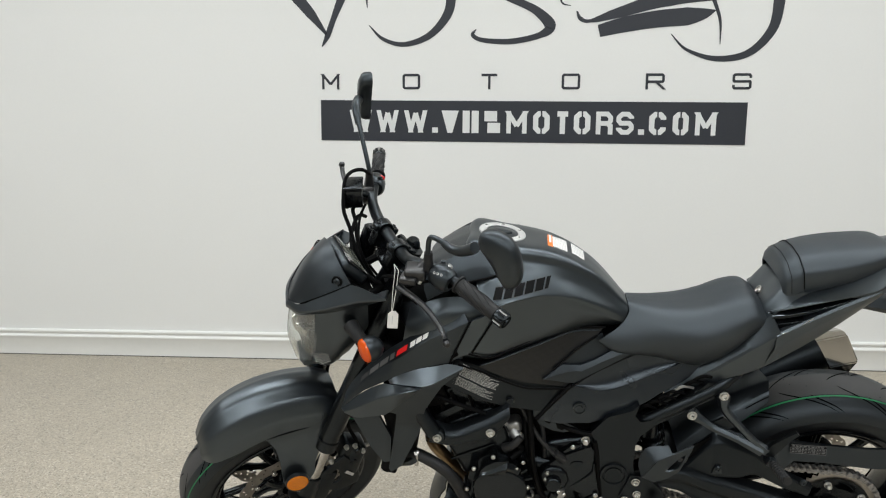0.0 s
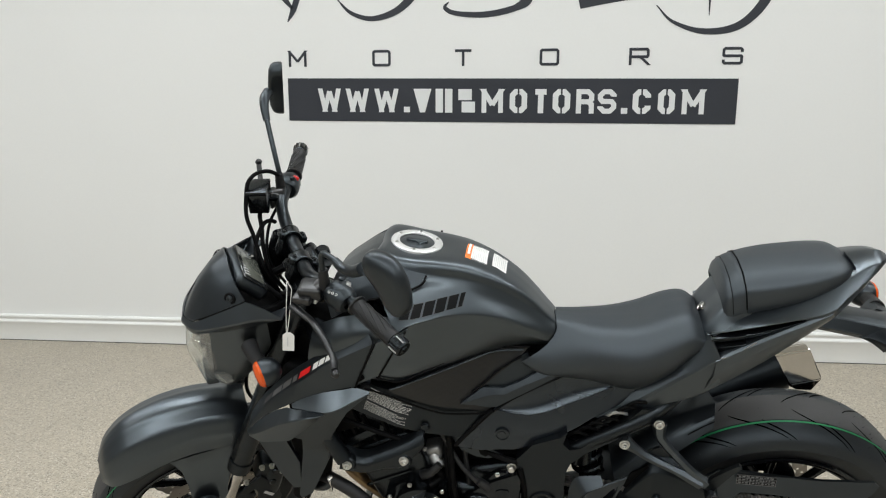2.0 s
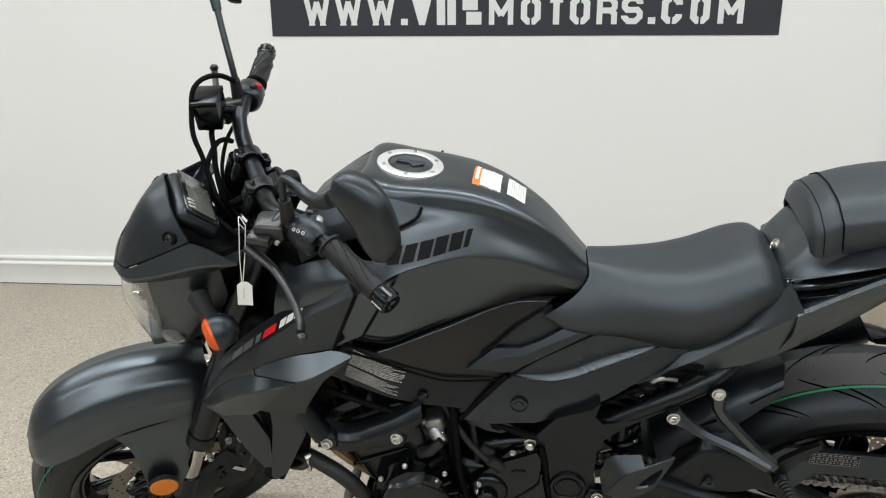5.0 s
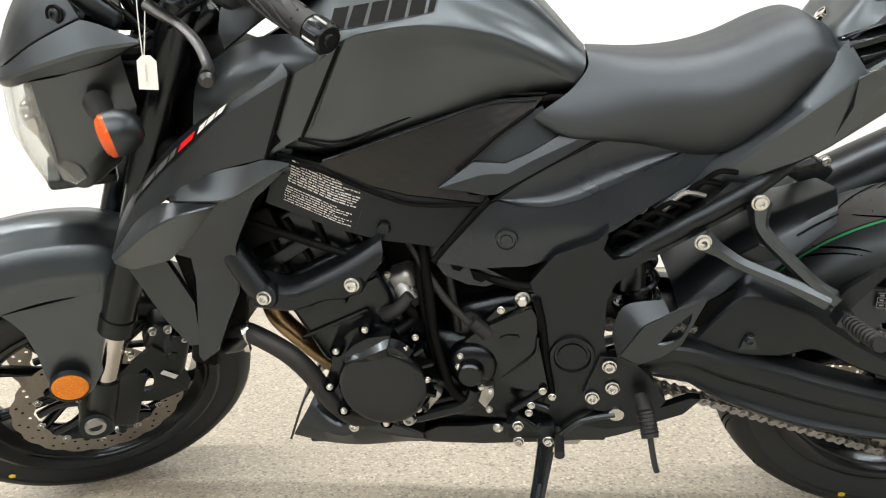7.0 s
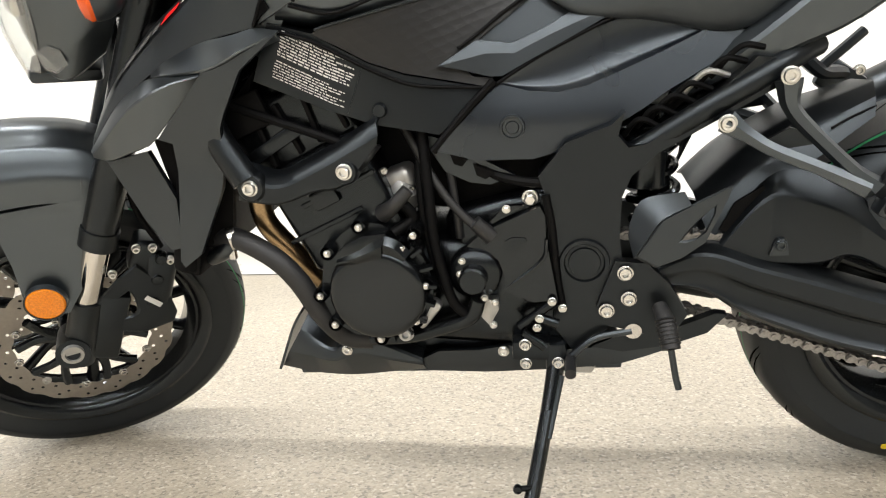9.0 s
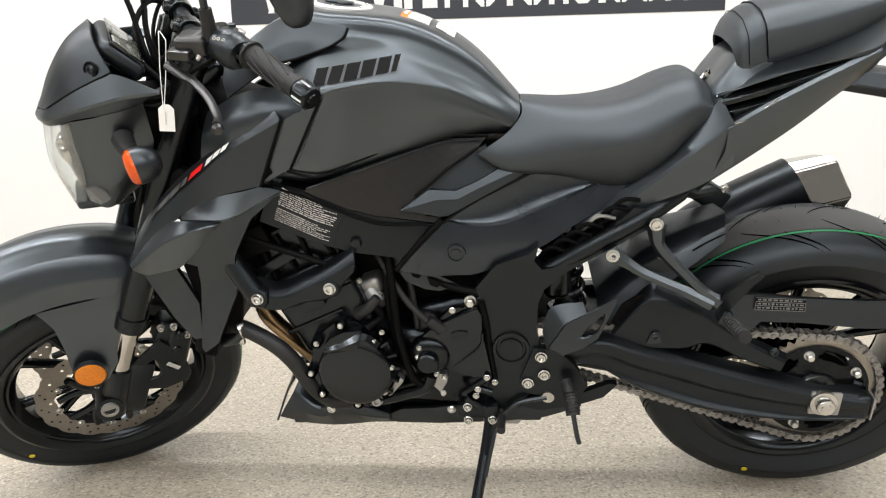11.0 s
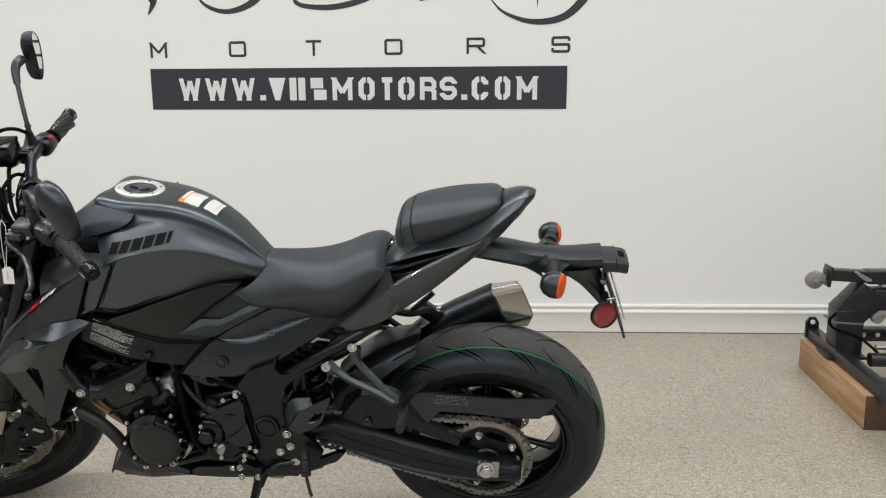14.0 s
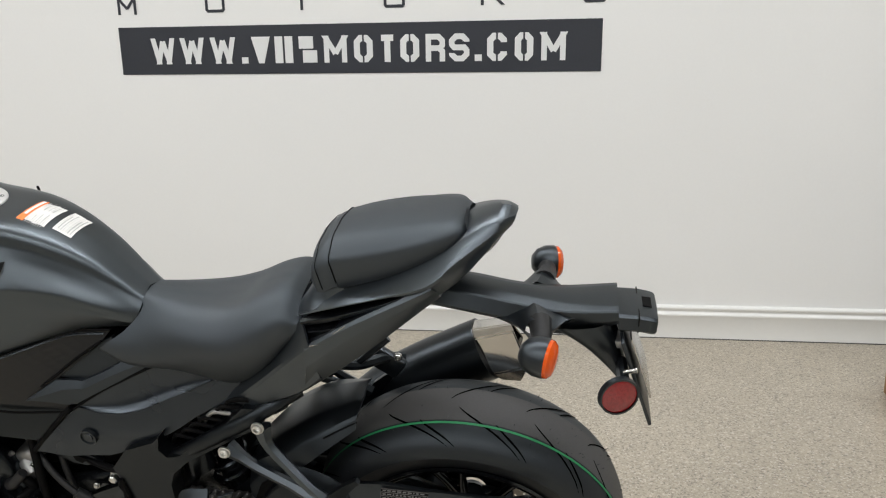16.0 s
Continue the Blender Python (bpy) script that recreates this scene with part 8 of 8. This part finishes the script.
# ---- price tag hanging from the clutch lever perch ----
tag = tagged(group_of("price_tag", m=pose(-0.066, 1.606, 0.945)), "blank white card tag tied to the handlebar with string", "tag")
card = panel([(-0.012, -0.021), (0.012, -0.021), (0.012, 0.014), (0.005, 0.021), (-0.005, 0.021), (-0.012, 0.014)], lambda x, z: 0.0, 0.001, 0.0, 1)
bmesh.ops.transform(card, verts=card.verts[:], matrix=pose(-0.008, 0.020, -0.108, 8, 5, 12))
part("card", card, PAPER, tag)
part("string", merge(tube([(0.004, 0.0, 0.010), (-0.004, 0.008, -0.04), (-0.010, 0.017, -0.092)], 0.0008, 6), tube([(0.010, 0.010, 0.008), (0.002, 0.014, -0.04), (-0.009, 0.018, -0.092)], 0.0008, 6), tube([(0.004, 0, 0.010), (0.0, 0.012, 0.022), (0.010, 0.010, 0.008)], 0.0008, 6)), PAPER, tag)
part("tag_scribble", block((0.0016, 0.0006, 0.020), (-0.009, 0.0186, -0.108), (8, 5, 12), 0.0), PALE_INK, tag)

# ---- timber beam and folded workshop crane at the wall ----
beam = tagged(part("timber_beam", block((0.105, 0.665, 0.130), (2.362, 3.08, 0.065), bevel=0.004), WOOD), "sawn pine timber block lying on the floor", "timber")
part("end_grain", block((0.104, 0.004, 0.129), (2.362, 2.7465, 0.065), bevel=0.002), END_WOOD, beam, "dark end grain")
crane = tagged(group_of("shop_crane", m=pose(2.36, 3.08, 0)), "folded black steel workshop crane with casters, resting on a timber block", "workshop crane")
part("base_rail", block((0.05, 1.00, 0.05), (0.0, -0.15, 0.156), bevel=0.004), BLACK_STEEL, crane)
part("end_lug", panel([(-0.030, 0.135), (-0.030, 0.205), (-0.014, 0.228), (0.010, 0.228), (0.024, 0.205), (0.024, 0.135)], plain(0.33), 0.012, 0.002, 0.05), BLACK_STEEL, crane)
part("lug_hole", lathe([(0, -0.002), (0.010, -0.002), (0.011, 0.002)], 14, (-0.003, 0.329, 0.207)), TRIM, crane)
part("mast", merge(block((0.105, 0.10, 0.200), (0.038, 0.10, 0.238), bevel=0.006), block((0.12, 0.094, 0.15), (0.075, 0.10, 0.355), (0, 42, 0), 0.006)), BLACK_STEEL, crane)
part("mast_band", block((0.120, 0.106, 0.008), (0.030, 0.10, 0.285), (0, 4, 0), 0.002), GREY_INK, crane)
part("mast_foot", block((0.15, 0.13, 0.012), (0.030, 0.10, 0.142), bevel=0.002), BLACK_STEEL, crane)
part("boom", block((0.50, 0.075, 0.085), (0.375, 0.10, 0.378), bevel=0.006), BLACK_STEEL, crane)
part("boom_cap", block((0.48, 0.080, 0.010), (0.39, 0.10, 0.436), bevel=0.002), CAST, crane)
part("upper_rail", block((0.26, 0.055, 0.046), (0.075, 0.10, 0.470), (0, 4, 0), 0.004), BLACK_STEEL, crane)
part("rail_sleeve", block((0.10, 0.068, 0.052), (0.150, 0.10, 0.468), bevel=0.004), BLACK_STEEL, crane)
part("safety_clip", tube([(0.045, 0.06, 0.495), (0.09, 0.058, 0.470), (0.105, 0.058, 0.460), (0.085, 0.058, 0.462), (0.055, 0.06, 0.485)], 0.005, 8), CAST, crane)
part("caster_plate", block((0.010, 0.080, 0.082), (-0.044, 0.10, 0.472), (0, 6, 0), 0.002), BLACK_STEEL, crane)
for side_y in (0.082, 0.118):
    part("caster_fork", block((0.055, 0.004, 0.030), (-0.072, side_y, 0.468), (0, 20, 0), 0.003), CAST, crane)
cw = part("caster_wheel", lathe([(0, -0.014), (0.028, -0.014), (0.034, -0.010), (0.034, 0.010), (0.028, 0.014), (0, 0.014)], 32, (-0.094, 0.10, 0.452)), WHEEL_GREY, crane, "grey caster wheel")
part("caster_axle", aimed(bolt_shape(0.009, 0.012, False), (-0.093, 0.078, 0.453), (0, -1, 0)), CAST, cw)
part("lower_rail", block((0.60, 0.05, 0.055), (0.42, 0.22, 0.190), bevel=0.004), BLACK_STEEL, crane)
for k in range(7):
    part("rail_hole", lathe([(0, -0.002), (0.009, -0.002), (0.010, 0.001)], 12, (0.155 + 0.055 * k, 0.194, 0.192)), PALE_INK, crane)
part("ram", tube([(0.10, 0.0, 0.150), (0.40, 0.0, 0.150), (0.70, 0.0, 0.160)], 0.028, 16), BLACK_STEEL, crane)
part("ram_rod", tube([(0.14, 0.05, 0.185), (0.60, 0.05, 0.180)], 0.010, 12), CAST, crane)
part("hydraulic_hose", tube([(-0.02, 0.045, 0.33), (-0.045, 0.045, 0.30), (-0.025, 0.045, 0.265), (0.06, 0.04, 0.235), (0.12, 0.03, 0.19), (0.19, 0.0, 0.12), (0.26, -0.05, 0.10)], 0.006, 8), DARK, crane)
part("maker_plate", block((0.06, 0.001, 0.05), (0.225, 0.0618, 0.385), bevel=0.0), PALE_INK, crane)
part("second_caster", merge(lathe([(0, -0.014), (0.020, -0.014), (0.024, -0.010), (0.024, 0.010), (0, 0.014)], 24, (0.145, 0.07, 0.305)), block((0.04, 0.03, 0.03), (0.160, 0.07, 0.320), bevel=0.006)), WHEEL_GREY, crane)
part("side_leg", block((0.06, 0.9, 0.06), (0.62, -0.1, 0.03), bevel=0.004), BLACK_STEEL, crane)
part("cross_leg", block((0.66, 0.06, 0.05), (0.33, -0.30, 0.155), bevel=0.004), BLACK_STEEL, crane)
